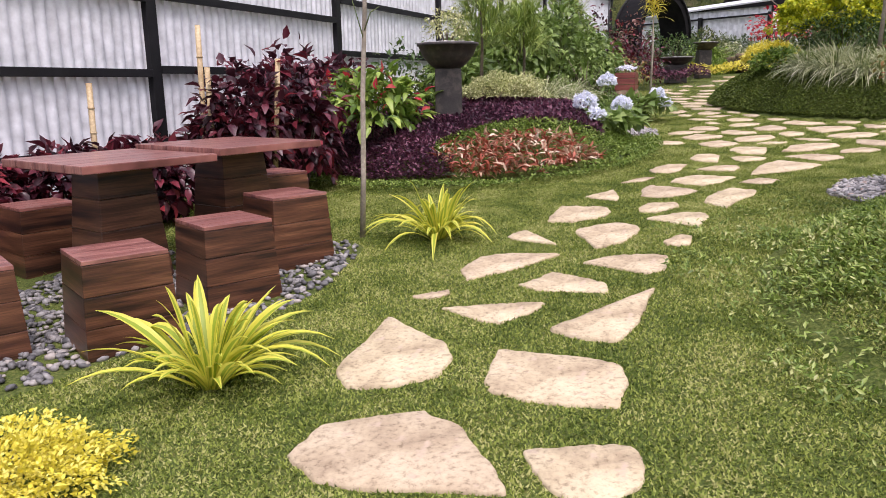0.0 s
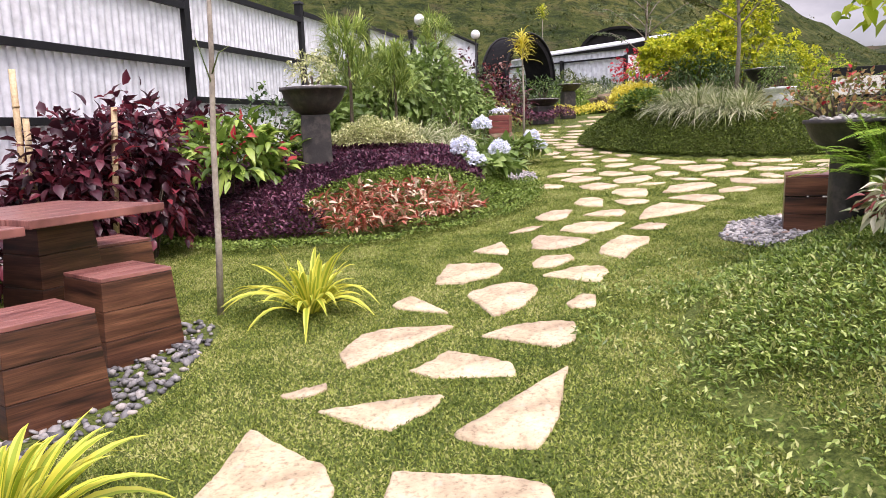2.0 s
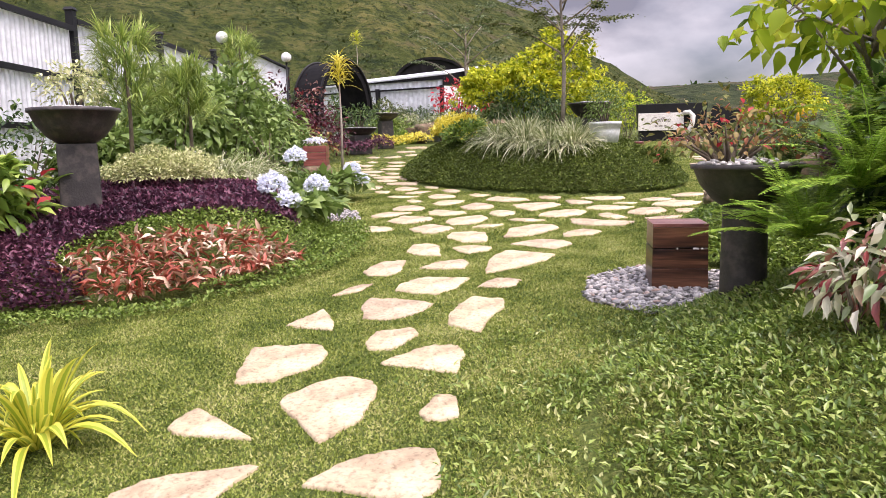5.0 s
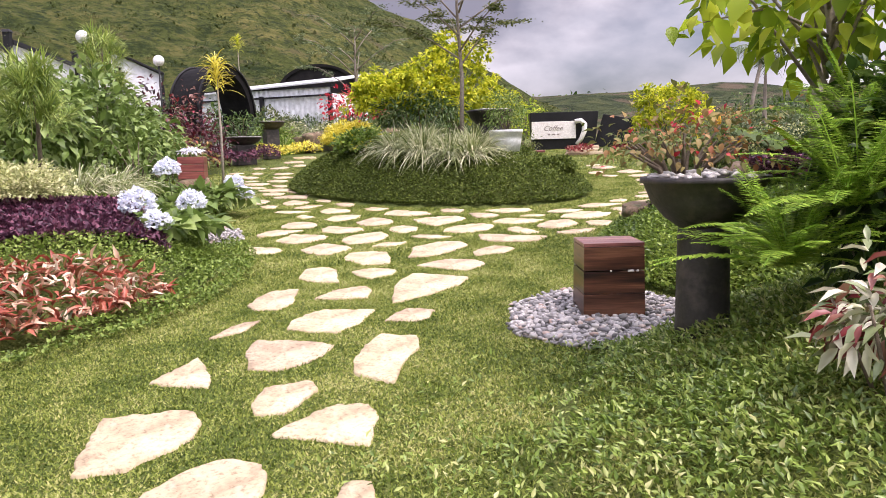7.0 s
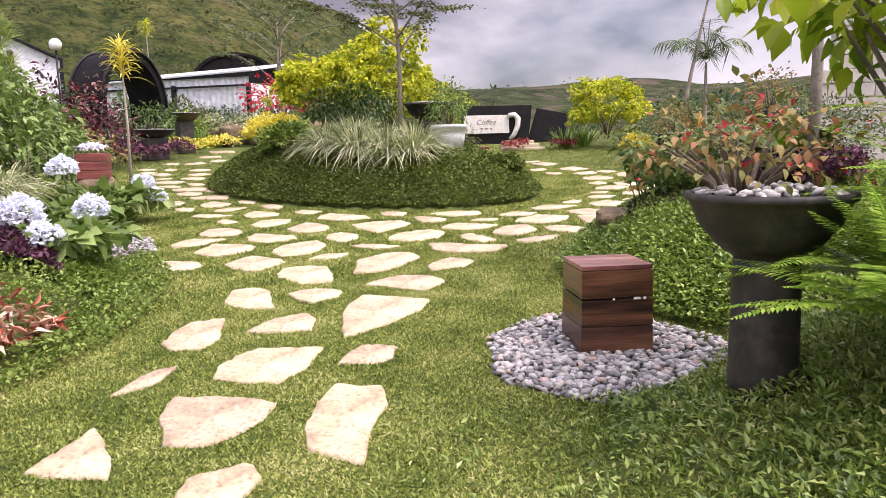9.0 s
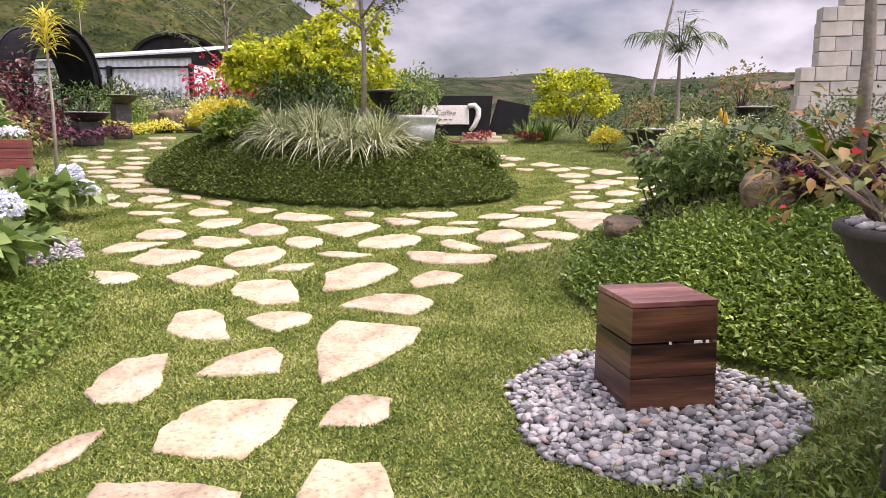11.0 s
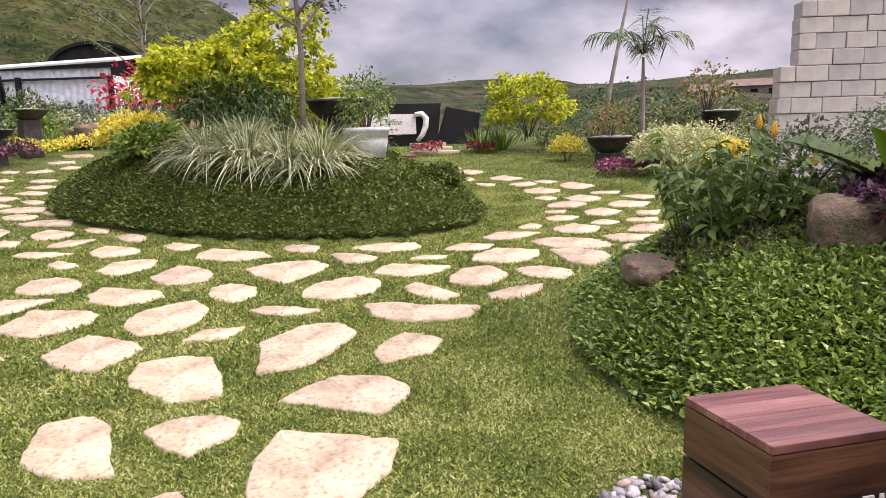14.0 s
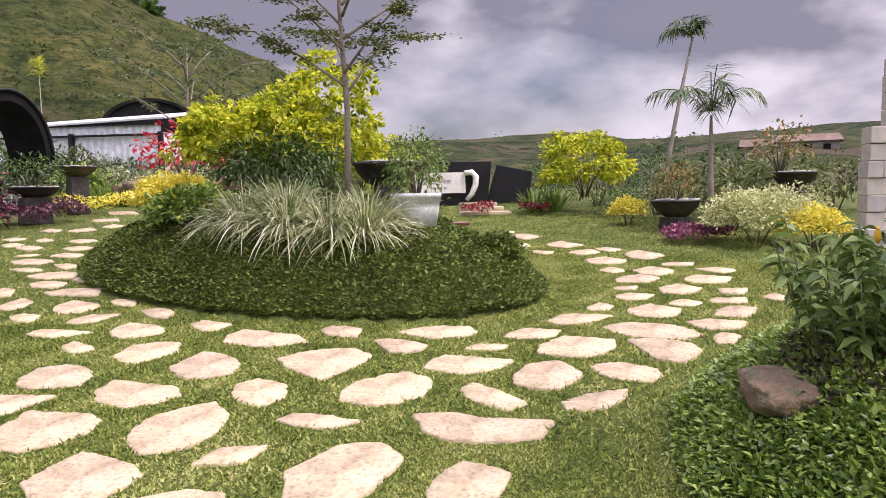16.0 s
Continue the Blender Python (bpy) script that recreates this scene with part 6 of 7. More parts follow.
carpet("broadleaf_cover", scatter(230000, lambda x, y: (bed_r("right_bank", x, y) + 0.12 * np.sin(5 * x + 2 * np.sin(4 * y)) + 0.08 * np.sin(13 * x + 9 * y) + RNG.normal(0, 0.22, len(x)) < 0.80) & off_stones(x, y), 1.3, 6.8, 0.6, 5.8), 0.034, 0.0130, M["broad"], "glossy broad-leaved grass on the bank", tall=0.05, lean=0.75)

# ---- hedge bank ----
carpet("bank_cover", scatter(205000, lambda x, y: (bed_r("hedge_bank", x, y) + RNG.normal(0, 0.02, len(x)) < 1.0) & ~G_BOX(x, y), 4.3, 8.9, 4.0, 8.2), 0.036, 0.020, M["bankleaf"], "dense glossy dark green ground cover on the bank", tall=0.07, template=LEAF2)


def rock(at, sx, sy, sz, seed, label, rz=0):
    bm = bmesh.new()
    bmesh.ops.create_icosphere(bm, subdivisions=4, radius=1.0)
    noise.seed_set(seed)
    for v in bm.verts:
        c = v.co.copy()
        c = Vector([math.copysign(abs(q) ** 0.55, q) for q in c])
        k = 1 + 0.16 * noise.noise(c * 1.4 + Vector((seed, 0, 0))) + 0.05 * noise.noise(c * 5) + 0.02 * noise.noise(c * 13)
        v.co = Vector((c.x * sx * k, c.y * sy * k, c.z * sz * k))
    ob = part("rock", bm, M["rock"])
    ob.matrix_world = Matrix.Translation(at) @ Matrix.Rotation(radians(rz), 4, "Z")
    return tagged(ob, label, "rock", "garden rocks")


rock((5.70, 6.33, gzf(5.70, 6.33) + 0.08), 0.19, 0.16, 0.16, 3, "rough brown mossy boulder on the bank", 20)
rock((5.50, 7.20, gzf(5.50, 7.20) + 0.07), 0.25, 0.14, 0.065, 4, "flat brown stone at the bank's edge", 35)


def flower_shrub(at, seed):
    rng = np.random.default_rng(seed)
    th = empty("flowering_shrub", Matrix.Translation(at), "upright leafy shrub with yellow candle flowers", "shrub")
    stems = bmesh.new()
    lp, ld = [], []
    tips = []
    for k in range(46):
        a_, r_ = rng.uniform(0, 6.28), 0.34 * math.sqrt(rng.uniform(0, 1))
        b_ = np.array([r_ * math.cos(a_) * 0.7, r_ * math.sin(a_) * 0.7, -0.03])
        t_ = np.array([r_ * math.cos(a_) * 1.3, r_ * math.sin(a_) * 1.3, rng.uniform(0.38, 0.62)])
        tube([tuple(b_), tuple((b_ + t_) / 2 + rng.normal(0, 0.01, 3)), tuple(t_)], [0.006, 0.005, 0.003], 5, stems)
        tips.append(t_)
        for q in range(17):
            f_ = rng.uniform(0.35, 1.02)
            lp.append(b_ * (1 - f_) + t_ * f_)
            an = rng.uniform(0, 6.28)
            ld.append((math.cos(an), math.sin(an), rng.uniform(-0.5, 0.3)))
    part("stem", stems, M["greenstem"], th)
    part("foliage", leaf_mesh("foliage", np.array(lp), np.array(ld), 0.085, 0.036, M["green2"], LEAF6, rng=rng), None, th)
    for k in (3, 11, 27, 35):
        t_ = tips[k]
        part("flower", lathe([(0, -0.01), (0.012, 0.0), (0.016, 0.02), (0.012, 0.05), (0.005, 0.072), (0, 0.076)], 10, (t_[0], t_[1], t_[2] + 0.02)), M["orangebud"], th, "yellow-orange candle flower")


carpet("soil_patch", scatter(5000, in_ell(5.82, 6.95, 0.48, 0.42), 5.3, 6.6, 6.4, 7.6), 0.03, 0.022, M["soil"], "dark crumbly soil and litter under the shrub", "soil", tall=0.085, lean=1.4)
flower_shrub((5.86, 6.97, gzf(5.86, 6.97) - 0.02), 161)
feather_tree((6.02, 5.96, gzf(6.02, 5.96)), 2.5, 166, 12, 0.75, "dark small-leaved tree growing on the bank", 0.042, "darkgreen", 0.62, 12)
tuft("dark_grass", (5.55, 6.95), 260, 0.20, 0.006, 0.9, "darkgreen", "low dark strap grass under the shrub", 1.3, 162, False, 0.16, "grass", 4)
tuft("dark_grass", (5.9, 6.75), 260, 0.20, 0.006, 0.9, "darkgreen", "low dark strap grass under the shrub", 1.3, 163, False, 0.16, "grass", 4)
carpet("purple_clump", scatter(9000, in_ell(6.05, 6.05, 0.42, 0.36), 5.5, 6.6, 5.5, 6.6), 0.045, 0.03, M["purple"], "purple-leaved clump beside the boulder", tall=0.26)
shrub("fine_grey_shrub", (6.35, 6.75), (0.42, 0.4, 0.26), 2200, 0.035, 0.018, "greygreen", "fine-leaved grey green shrub behind the boulder", "shrub", LEAF2, 6, 0.1, None, "", -0.6, 164)
shrub("fine_grey_shrub", (6.9, 6.3), (0.5, 0.45, 0.3), 2200, 0.035, 0.018, "greygreen", "fine-leaved grey green shrub by the wall", "shrub", LEAF2, 6, 0.1, None, "", -0.6, 165)

# broad notched leaves leaning over the bank
def notched_leaf(ln, w_max, rise):
    bm = bmesh.new()
    vs, nl = [], 30
    for k in range(nl + 1):
        t_ = k / nl
        w = w_max * math.sin(math.pi * min(1, 0.12 + t_ * 0.88)) ** 0.7 * (1.0 if k % 2 else 0.80)
        cx, cz = -ln * t_, rise * t_ - 0.28 * rise * t_ * t_
        vs.append([bm.verts.new((cx, -w, cz + 0.35 * w)), bm.verts.new((cx, 0, cz)), bm.verts.new((cx, w, cz + 0.35 * w))])
    for a_, b_ in zip(vs, vs[1:]):
        for i in range(2):
            bm.faces.new((a_[i], a_[i + 1], b_[i + 1], b_[i]))
    return bm


plant = empty("notched_leaf_plant", Matrix.Translation((6.35, 6.25, gzf(6.35, 6.25) + 0.1)), "plant with broad notched green leaves leaning over the bank", "plant")
for turn, ln, w_, rise, mt in ((-52, 0.62, 0.15, 0.42, "green2"), (-95, 0.50, 0.13, 0.40, "green2"), (-20, 0.45, 0.11, 0.50, "lime2"), (40, 0.50, 0.12, 0.35, "green2"), (140, 0.45, 0.12, 0.45, "lime2")):
    lf_ = part("leaf", notched_leaf(ln, w_, rise), M[mt], plant)
    lf_.matrix_local = Matrix.Rotation(radians(turn), 4, "Z") @ Matrix.Rotation(radians(22), 4, "X")
    lf_.modifiers.new("thick", "SOLIDIFY").thickness = 0.004

# ---- block wall ----
wall = empty("block_wall", Matrix.Translation((12.38, 8.93, 0.92)) @ Matrix.Rotation(radians(-52), 4, "Z"), "stepped wall of pale grey cast concrete blocks", "wall")
part("backing", box(4.6, 0.22, 2.0, (2.8, 0.02, 0.0)), M["concrete"], wall, smooth=False)
part("footing", box(5.4, 0.50, 0.28, (2.6, 0.06, 0.0), 0.99, 0.01), M["concrete"], wall, smooth=False)
bh, bl = 0.205, 0.40
proto = {}
rngb = random.Random(5)
for row in range(15):
    start = (0.0, 0.0, 0.0, 0.0, 0.03, 0.03, 0.25, 0.25, 0.25, 0.27, 0.55, 0.58, 0.85, 0.85, 1.1)[row]
    x = start
    first = True
    while x < 5.0:
        ln = bl * (0.5 if first and row % 2 else 1.0) * rngb.uniform(0.9, 1.1)
        bmb = box(ln - 0.008, 0.28 + rngb.uniform(-0.012, 0.012), bh - 0.007, (0, 0, 0), 1, 0.010)
        ob = part("block", bmb, M["concrete"], wall, smooth=False)
        ob.location = (x + ln / 2, rngb.uniform(-0.008, 0.008), 0.28 + row * bh)
        x += ln
        first = False

# ---- cup planter ----
cup = empty("cup_planter", Matrix.Translation((14.1, 17.7, gzf(14.1, 17.7) - 0.02)) @ Matrix.Rotation(radians(-36), 4, "Z"), "black box planter painted as a white coffee cup", "planter")
part("body", box(1.62, 0.66, 1.0, (0.0, 0.4, 0.0), 1.12, 0.01), M["black"], cup, smooth=False)
part("end_panel", box(0.95, 0.30, 0.86, (1.30, 0.25, 0.0), 0.86, 0.01, Matrix.Rotation(radians(-14), 4, "Z") @ Matrix.Rotation(radians(12), 4, "Y")), M["black"], cup, smooth=False)
part("cup_face", box(1.18, 0.03, 0.46, (-0.28, 0.025, 0.30), 0.98, 0.006), M["cupwhite"], cup, "white painted cup face", smooth=False)
part("handle", tube([(0.28, -0.02, 0.74), (0.44, -0.04, 0.76), (0.53, -0.05, 0.66), (0.52, -0.05, 0.48), (0.44, -0.04, 0.28), (0.32, -0.02, 0.14)], [0.06, 0.065, 0.07, 0.068, 0.06, 0.045], 10), M["cupwhite"], cup, "thick white cup handle")
fc = bpy.data.curves.new("lettering", "FONT")
fc.body, fc.size, fc.extrude, fc.shear, fc.align_x = "Coffee", 0.19, 0.001, 0.4, "CENTER"
fc.materials.append(M["ink"])
lt = new("lettering", fc)
lt.parent = cup
lt.matrix_local = Matrix.Translation((-0.3, 0.005, 0.52)) @ Matrix.Rotation(radians(90), 4, "X")
for x, w in ((-0.40, 0.07), (-0.28, 0.09), (-0.16, 0.06)):
    part("text_bar", box(w, 0.004, 0.035, (x, 0.006, 0.40)), M["ink"], cup, smooth=False)
for i in range(3):
    st = part("step", box(1.0 - 0.12 * i, 0.34, 0.10, (0, 0, 0), 0.97, 0.02), M["stone"])
    st.matrix_world = Matrix.Translation((13.05 + 0.28 * i, 15.75 + 0.36 * i, gzf(13.05 + 0.28 * i, 15.75 + 0.36 * i) + 0.05 * i - 0.04)) @ Matrix.Rotation(radians(-36), 4, "Z")
    tagged(st, "pale flat stone step leading to the cup planter", "step", "stone steps")
for i, (x, y, rz_) in enumerate(((7.75, 11.35, -30), (7.95, 11.2, -42))):
    bn = part("dark_plank", box(0.34, 0.16, 0.035, (0, 0, 0), 1, 0.006), M["redbox"])
    bn.matrix_world = Matrix.Translation((x, y, gzf(x, y) + 0.06)) @ Matrix.Rotation(radians(rz_), 4, "Z")
    tagged(bn, "short dark wooden plank lying on the island", "plank", "planks")


# ---- palms and background planting ----
def palm(at, h, n_, ln, seed, leanx=0.0, leany=0.0):
    rng = np.random.default_rng(seed)
    th = empty("palm", Matrix.Translation(at), "slender palm with arching feathered fronds", "tree", "palms")
    pts = [(leanx * t_ ** 1.2, leany * t_ ** 1.2, h * t_ - (0.05 if t_ == 0 else 0)) for t_ in (0, 0.35, 0.7, 1.0)]
    part("trunk", tube(pts, [0.055, 0.045, 0.035, 0.02], 8), M["bark"], th)
    for k in range(n_):
        az, lf = 6.28 * k / n_ + rng.uniform(-0.25, 0.25), rng.uniform(0.85, 1.4)
        t_, c, hh = frond_points(pts[-1], az, ln * rng.uniform(0.8, 1.1), lf, rng.uniform(0.35, 0.75), 26, rng)
        side = np.array([-hh[1], hh[0], 0])
        tang = unit(np.gradient(c, axis=0))
        p = np.concatenate([c, c])
        d = np.concatenate([side + tang * 0.7, -side + tang * 0.7]) + np.array([0, 0, -0.35]) + rng.normal(0, 0.1, (len(c) * 2, 3))
        me = blade_mesh("frond", p, d, 0.30, 0.022, 0.35, M["greygreen"], 2, rng)
        fr = part("frond", me, None, th)
        part("midrib", tube([tuple(q) for q in c[::5]], 0.008, 5), M["greenstem"], fr)


palm((13.4, 11.35, gzf(13.4, 11.35)), 1.7, 11, 1.4, 171)
palm((16.28, 13.8, gzf(16.28, 13.8)), 3.42, 9, 0.85, 172, 0.58, -0.36)
BACK = ((9.6, 16.4, 0.6, 0.45, "darkgreen", 0.07), (8.9, 13.2, 0.45, 0.45, "olive", 0.06), (10.6, 18.6, 0.8, 0.6, "olive", 0.10), (12.0, 20.0, 0.8, 0.7, "darkgreen", 0.08), (16.4, 16.8, 0.7, 0.5, "darkgreen", 0.08), (14.0, 13.3, 0.55, 0.25, "darkgreen", 0.05),
        (14.5, 12.9, 0.55, 0.42, "greygreen", 0.04), (13.9, 12.1, 0.6, 0.5, "olive", 0.10), (14.8, 11.6, 0.7, 0.45, "olive", 0.12), (13.4, 10.9, 0.5, 0.30, "bronze2", 0.05), (15.6, 12.2, 0.7, 0.6, "darkgreen", 0.09), (16.6, 10.6, 0.8, 0.5, "olive", 0.10),
        (13.6, 10.2, 0.6, 0.35, "pale", 0.05), (15.6, 14.9, 0.6, 0.45, "olive", 0.07), (17.4, 14.6, 0.9, 0.6, "darkgreen", 0.08), (18.4, 12.2, 0.9, 0.6, "olive", 0.09), (14.6, 20.2, 0.9, 0.7, "lime2", 0.10))
for i, (x, y, r_, rz_, mt, lf) in enumerate(BACK):
    shrub("background_shrub", (x, y), (r_, r_, rz_), int(90 * r_ * r_ / lf ** 1.35 * 0.6), lf, lf * 0.5, mt, "mixed leafy garden shrub in the border", "shrub", LEAF6 if lf > 0.055 else LEAF2, 7, 0.2, None, "border shrubs", -0.6, 180 + i)
for i, (x, y) in enumerate(((13.9, 15.2), (14.3, 15.0))):
    tuft("strap_clump", (x, y), 120, 0.62, 0.025, 0.35, "green", "upright green strap-leaved clump", 0.7, 200 + i, False, 0.2, "plant", 5, "strap clumps")
shrub("orange_tree", (14.9, 10.9, gzf(14.9, 10.9) + 0.78), (0.5, 0.5, 0.42), 260, 0.08, 0.05, "orange", "sparse small tree with orange leaves in the basin", "tree", LEAF6, 8, 0.1, None, "", -0.5, 206, "stem", 0.2)
shrub("bonsai", (12.6, 11.5, gzf(12.6, 11.5) + 0.42), (0.36, 0.34, 0.3), 420, 0.06, 0.03, "orange", "sparse bonsai in the dark basin", "plant", LEAF6, 6, 0.1, None, "", -0.6, 207, "stem", 0.2)

# ---- planting along the far left path ----
basin_planter((6.95, 22.4, gzf(6.95, 22.4)), 0.50, 0.22, 0.52, 0.26, "wide dark basin planter over purple planting", True, 15, True)
basin_planter((8.3, 24.0, gzf(8.3, 24.0)), 0.44, 0.24, 0.85, 0.2, "wide dark basin planter near the arch", True, 16, True)
shrub("bonsai", (6.95, 22.4, gzf(6.95, 22.4) + 0.72), (0.6, 0.5, 0.36), 500, 0.09, 0.045, "darkgreen", "spreading bonsai in the basin", "plant", LEAF6, 7, 0.1, None, "", -0.6, 208, "stem", 0.2)
basin_planter((7.3, 16.6, gzf(7.3, 16.6)), 0.30, 0.26, 0.55, 0.15, "dark basin planter with scarlet flowers", False, 17)
LEFT = ((9.3, 27.0, 1.0, 0.75, "olive", 0.10), (10.6, 27.2, 1.1, 0.62, "greygreen", 0.10), (12.0, 26.6, 1.1, 0.62, "olive", 0.12), (8.0, 26.6, 1.0, 0.95, "darkgreen", 0.12), (5.3, 20.9, 0.7, 0.8, "redleaf", 0.12), (4.2, 21.6, 0.8, 0.9, "olive", 0.12), (8.9, 26.2, 0.9, 0.55, "green", 0.12), (7.6, 25.6, 0.9, 0.6, "greygreen", 0.08), (10.0, 26.5, 0.8, 0.5, "silver", 0.08), (5.2, 20.6, 0.8, 0.6, "redleaf", 0.12), (4.6, 19.6, 0.8, 0.5, "orange", 0.10), (3.9, 18.2, 0.8, 0.55, "green2", 0.12), (2.6, 17.4, 0.8, 0.6, "green2", 0.14),
        (5.05, 21.3, 0.4, 0.95, "crimson", 0.10), (1.2, 16.6, 0.8, 0.75, "green", 0.13), (3.4, 15.2, 0.55, 0.36, "darkgreen", 0.09), (2.6, 13.6, 0.55, 0.5, "green2", 0.11), (5.4, 21.5, 0.5, 1.12, "bronze2", 0.11), (4.45, 21.7, 0.65, 1.2, "redleaf", 0.13), (5.0, 22.6, 0.8, 1.0, "greygreen", 0.12), (0.4, 13.6, 0.7, 0.7, "green2", 0.13), (3.0, 19.9, 0.9, 0.8, "darkgreen", 0.12), (11.0, 25.2, 0.9, 0.55, "silver", 0.09), (-0.6, 12.3, 0.6, 0.75, "darkgreen", 0.1), (1.7, 18.5, 0.9, 0.9, "green2", 0.13))
for i, (x, y, r_, rz_, mt, lf) in enumerate(LEFT):
    shrub("border_shrub", (x, y), (r_, r_, rz_), int(70 * r_ * r_ / lf ** 1.35 * (1.6 if y > 26 else 0.65)), lf, lf * 0.5, mt, "mixed leafy shrub in the border by the fence", "shrub", LEAF6, 7, 0.25, None, "border shrubs by the fence", -0.6, 220 + i)
for i, (x, y) in enumerate(((8.6, 25.0), (9.2, 25.3), (9.8, 25.6))):
    tuft("strap_clump", (x, y), 110, 0.75, 0.03, 0.35, "green", "upright green strap-leaved clump", 0.6, 240 + i, False, 0.25, "plant", 5, "strap clumps")
for i in range(9):
    a_ = i * 0.7
    x, y = 10.2 + 1.1 * math.cos(a_) + 0.2 * i, 25.4 + 0.7 * math.sin(a_)
    rock((x, y, gzf(x, y) + 0.2 + 0.12 * (i % 3)), 0.30 + 0.04 * (i % 3), 0.26, 0.22, 20 + i, "rough boulder in the rockery")
carpet("bed_cover", scatter(34000, lambda x, y: (bed_r("far_bed", x, y) < 1.02) & (x > 0.8), 0.6, 3.9, 10.9, 17.5), 0.045, 0.03, M["trim"], "green ground cover in the border", tall=0.06)
rock((3.2, 13.0, gzf(3.2, 13.0) + 0.12), 0.22, 0.20, 0.20, 41, "low grey-brown boulder under the wooden box")
rb = empty("box_planter", Matrix.Translation((3.2, 13.0, gzf(3.2, 13.0) + 0.29)) @ Matrix.Rotation(radians(-25), 4, "Z"), "small red-brown wooden box with succulents", "planter")
for i in range(3):
    part("board", box(0.34, 0.28, 0.095, (0, 0, 0.10 * i), 1, 0.006), M["redbox"], rb, smooth=False)
shrub("succulents", (3.2, 13.0, gzf(3.2, 13.0) + 0.58), (0.15, 0.13, 0.06), 160, 0.05, 0.03, "petal", "pale succulents on the wooden box", "plant", LEAF6, 3, 0, None, "", 0.0, 250)

# ---- far things: ridge trees, houses, curved barn roof ----
for i, (x, y, z, r_) in enumerate(((41.6, 107.0, 28.0, 2.6), (44.6, 105.4, 27.2, 2.0), (38.6, 108.4, 28.8, 2.0))):
    shrub("ridge_tree", (x, y, z - 2.5), (r_, r_, r_ * 0.8), 320, 1.0, 0.7, "darkgreen", "dark clump of trees on the hill crest", "tree", LEAF2, 4, 0.0, None, "trees on the crest", -0.5, 300 + i, "stem", 0.2)


def house(at, w, d_, h, turn, label):
    th = empty("house", Matrix.Translation(at) @ Matrix.Rotation(radians(turn), 4, "Z"), label, "house", "distant houses")
    part("wall", box(w, d_, h, (0, 0, -1.5)), M["housewall"], th, smooth=False)
    bm = bmesh.new()
    a_ = [bm.verts.new(c) for c in ((-w * 0.56, -d_ * 0.6, h - 1.6), (w * 0.56, -d_ * 0.6, h - 1.6), (w * 0.56, d_ * 0.6, h - 1.6), (-w * 0.56, d_ * 0.6, h - 1.6), (-w * 0.5, 0, h - 0.3), (w * 0.5, 0, h - 0.3))]
    for q in ((0, 1, 5, 4), (2, 3, 4, 5), (1, 2, 5), (3, 0, 4), (3, 2, 1, 0)):
        bm.faces.new([a_[i] for i in q])
    part("roof", bm, M["rust"], th, smooth=False)
    for k in range(3):
        part("window", box(w * 0.12, 0.1, h * 0.28, (w * (-0.3 + 0.3 * k), -d_ / 2 - 0.04, h * 0.1)), M["tar"], th, smooth=False)


house((129.2, 51.3, 7.3), 9, 6, 3.4, -70, "brown-roofed low house on the far slope")
house((133.3, 61.3, 7.4), 5.5, 4, 3.2, -62, "brown-roofed low house on the far slope")
# scattered trees along the far crest
rng = np.random.default_rng(320)
az = np.radians(rng.uniform(34, 110, 150))
az = np.repeat(az, 22) + rng.normal(0, 0.006, 150 * 22)
el = np.interp(np.degrees(az), [28, 40, 50, 60, 75, 120], [4.3, 4.2, 4.3, 3.9, 4.4, 3.6])
p = np.stack([1.5 + 238 * np.sin(az), 4 + 238 * np.cos(az), 238 * np.tan(np.radians(el)) - 1.2 + np.abs(rng.normal(0, 1.1, len(az)))], 1)
ob = new("crest_trees", leaf_mesh("crest_trees", p, rng.normal(0, 1, p.shape), 1.3, 1.0, M["darkgreen"], LEAF2, rng=rng))
tagged(ob, "dark scattered trees along the distant ridge", "tree", "", "stuff")
barn = empty("curved_roof", Matrix.Translation((15.2, 36.2, 4.4)) @ Matrix.Rotation(radians(-20), 4, "Z"), "dark curved roof behind the shed", "roof")
bm = bmesh.new()
prev = None
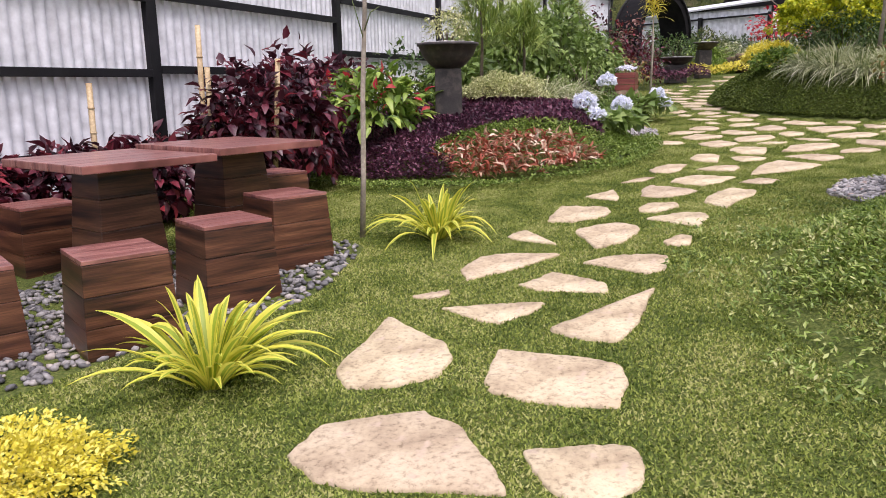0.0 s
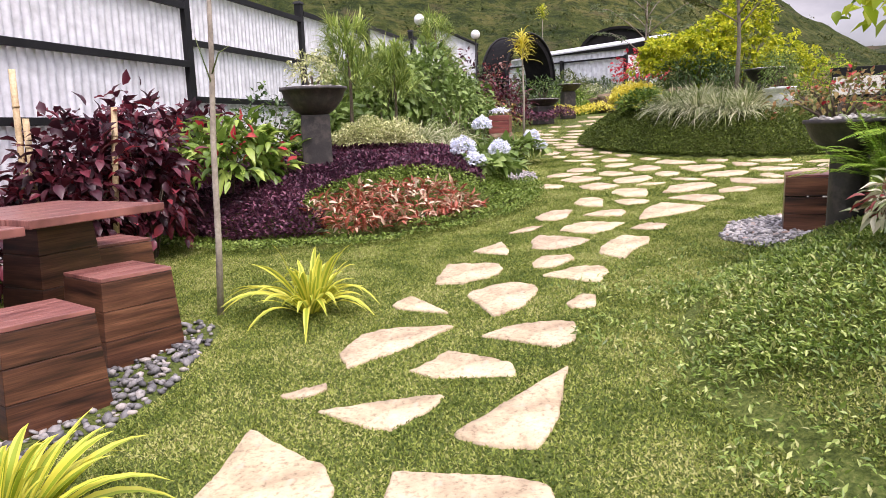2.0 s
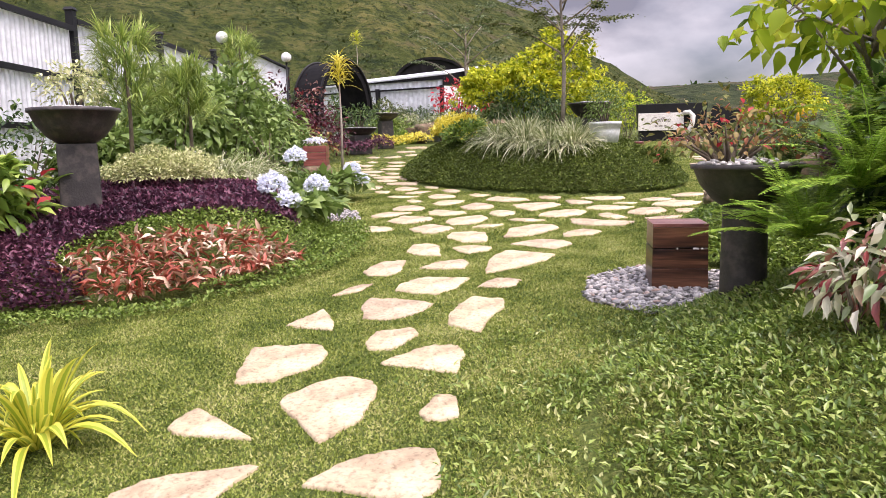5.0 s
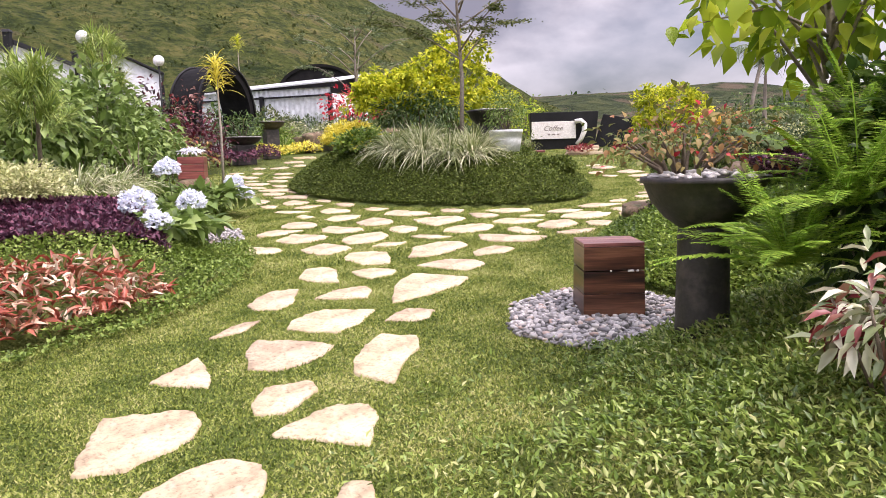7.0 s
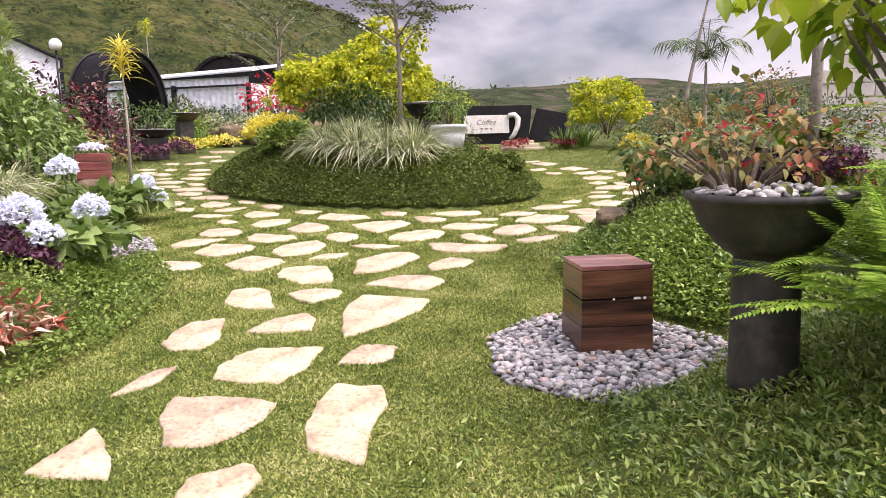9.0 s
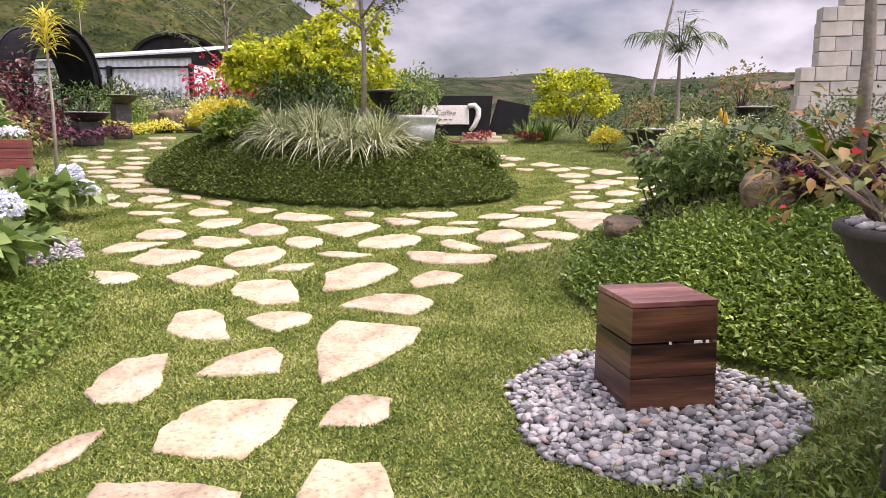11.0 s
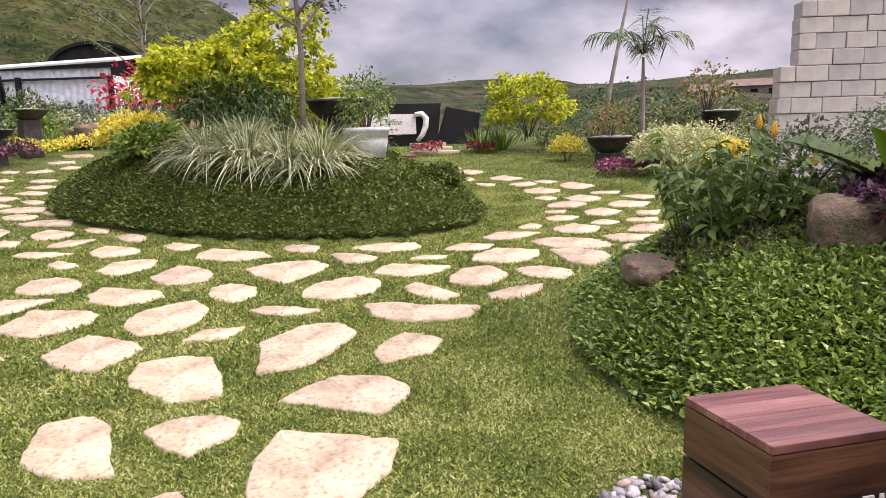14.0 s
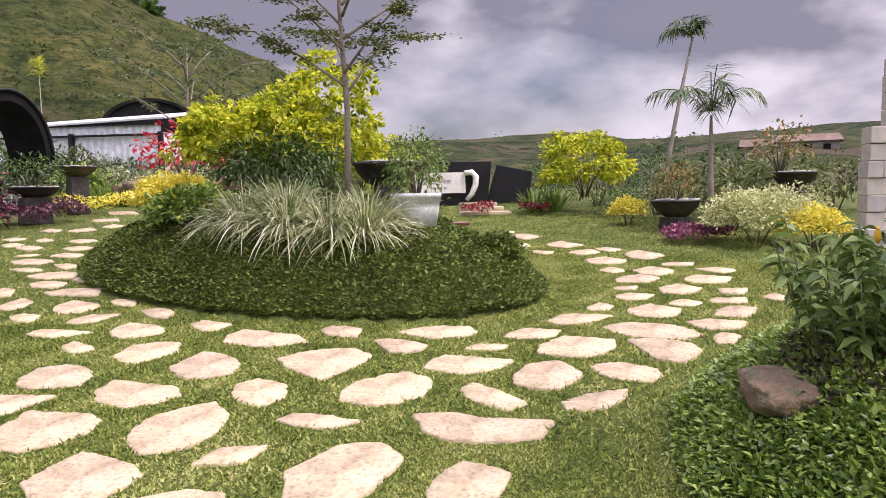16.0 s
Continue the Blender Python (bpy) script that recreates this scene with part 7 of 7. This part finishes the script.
for k in range(17):
    a_ = math.pi * k / 16
    ring = [bm.verts.new((r_ * math.cos(a_) * 1.6, d_, r_ * math.sin(a_) * 1.1)) for r_, d_ in ((1.1, -1.0), (1.2, -1.0), (1.2, 1.4), (1.1, 1.4))]
    if prev:
        for i in range(4):
            bm.faces.new((prev[i], prev[(i + 1) % 4], ring[(i + 1) % 4], ring[i]))
    prev = ring
part("vault", bm, M["tar"], barn, smooth=False)
lun = bmesh.new()
lun.faces.new([lun.verts.new((1.62 * 1.12 * math.cos(math.pi * k / 16), -0.9, 1.2 * math.sin(math.pi * k / 16))) for k in range(17)])
part("gable_end", lun, M["tar"], barn, smooth=False)
part("end_wall", box(3.3, 0.1, 5.4, (0, 0.9, -5.4)), M["tin"], barn, smooth=False)
tuft("banana_plant", (7.85, 14.9, gzf(7.85, 14.9) + 0.55), 5, 1.0, 0.24, 0.22, "lime2", "banana plant with broad paddle leaves", 0.45, 310, False, 0.03, "plant", 8)

# ---- lawn blades ----
def on_lawn(x, y):
    k = off_stones(x, y)
    for name in BEDS:
        k &= bed_r(name, x, y) > (1.0 if name != "right_bank" else 0.5)
    return k


rng = np.random.default_rng(77)
for nm, n_, x0, x1, y0, y1, ln, wd in (("lawn_grass_near", 880000, -2.6, 5.2, 1.5, 8.6, 0.0150, 0.0085), ("lawn_grass_side", 16000, 5.2, 8.6, 7.4, 8.6, 0.028, 0.010), ("lawn_grass_mid", 330000, 0.5, 10.5, 8.6, 13.0, 0.0175, 0.0105), ("lawn_grass_far", 190000, 2.0, 14.0, 8.4, 20.0, 0.025, 0.013), ("lawn_grass_outer", 42000, -7.0, 18.0, -3.0, 24.0, 0.042, 0.022)):
    p = scatter(n_, on_lawn, x0, x1, y0, y1, rng)
    if nm == "lawn_grass_outer":
        p = p[((p[:, 0] < -2.4) | (p[:, 0] > 5.1) | (p[:, 1] < 1.6) | (p[:, 1] > 8.5)) & ((p[:, 0] < 0.6) | (p[:, 0] > 13.9) | (p[:, 1] < 8.4) | (p[:, 1] > 19.9))]
    d = rng.normal(0, 0.8, p.shape)
    d[:, 2] = 0.5 + np.abs(d[:, 2]) * 0.6
    ob = new("lawn_grass", leaf_mesh(nm, p, d, ln, wd, M["grass"], BLADE, 0.45, rng))
    tagged(ob, "short dense green lawn grass with dry straw blades", "grass", "", "stuff")
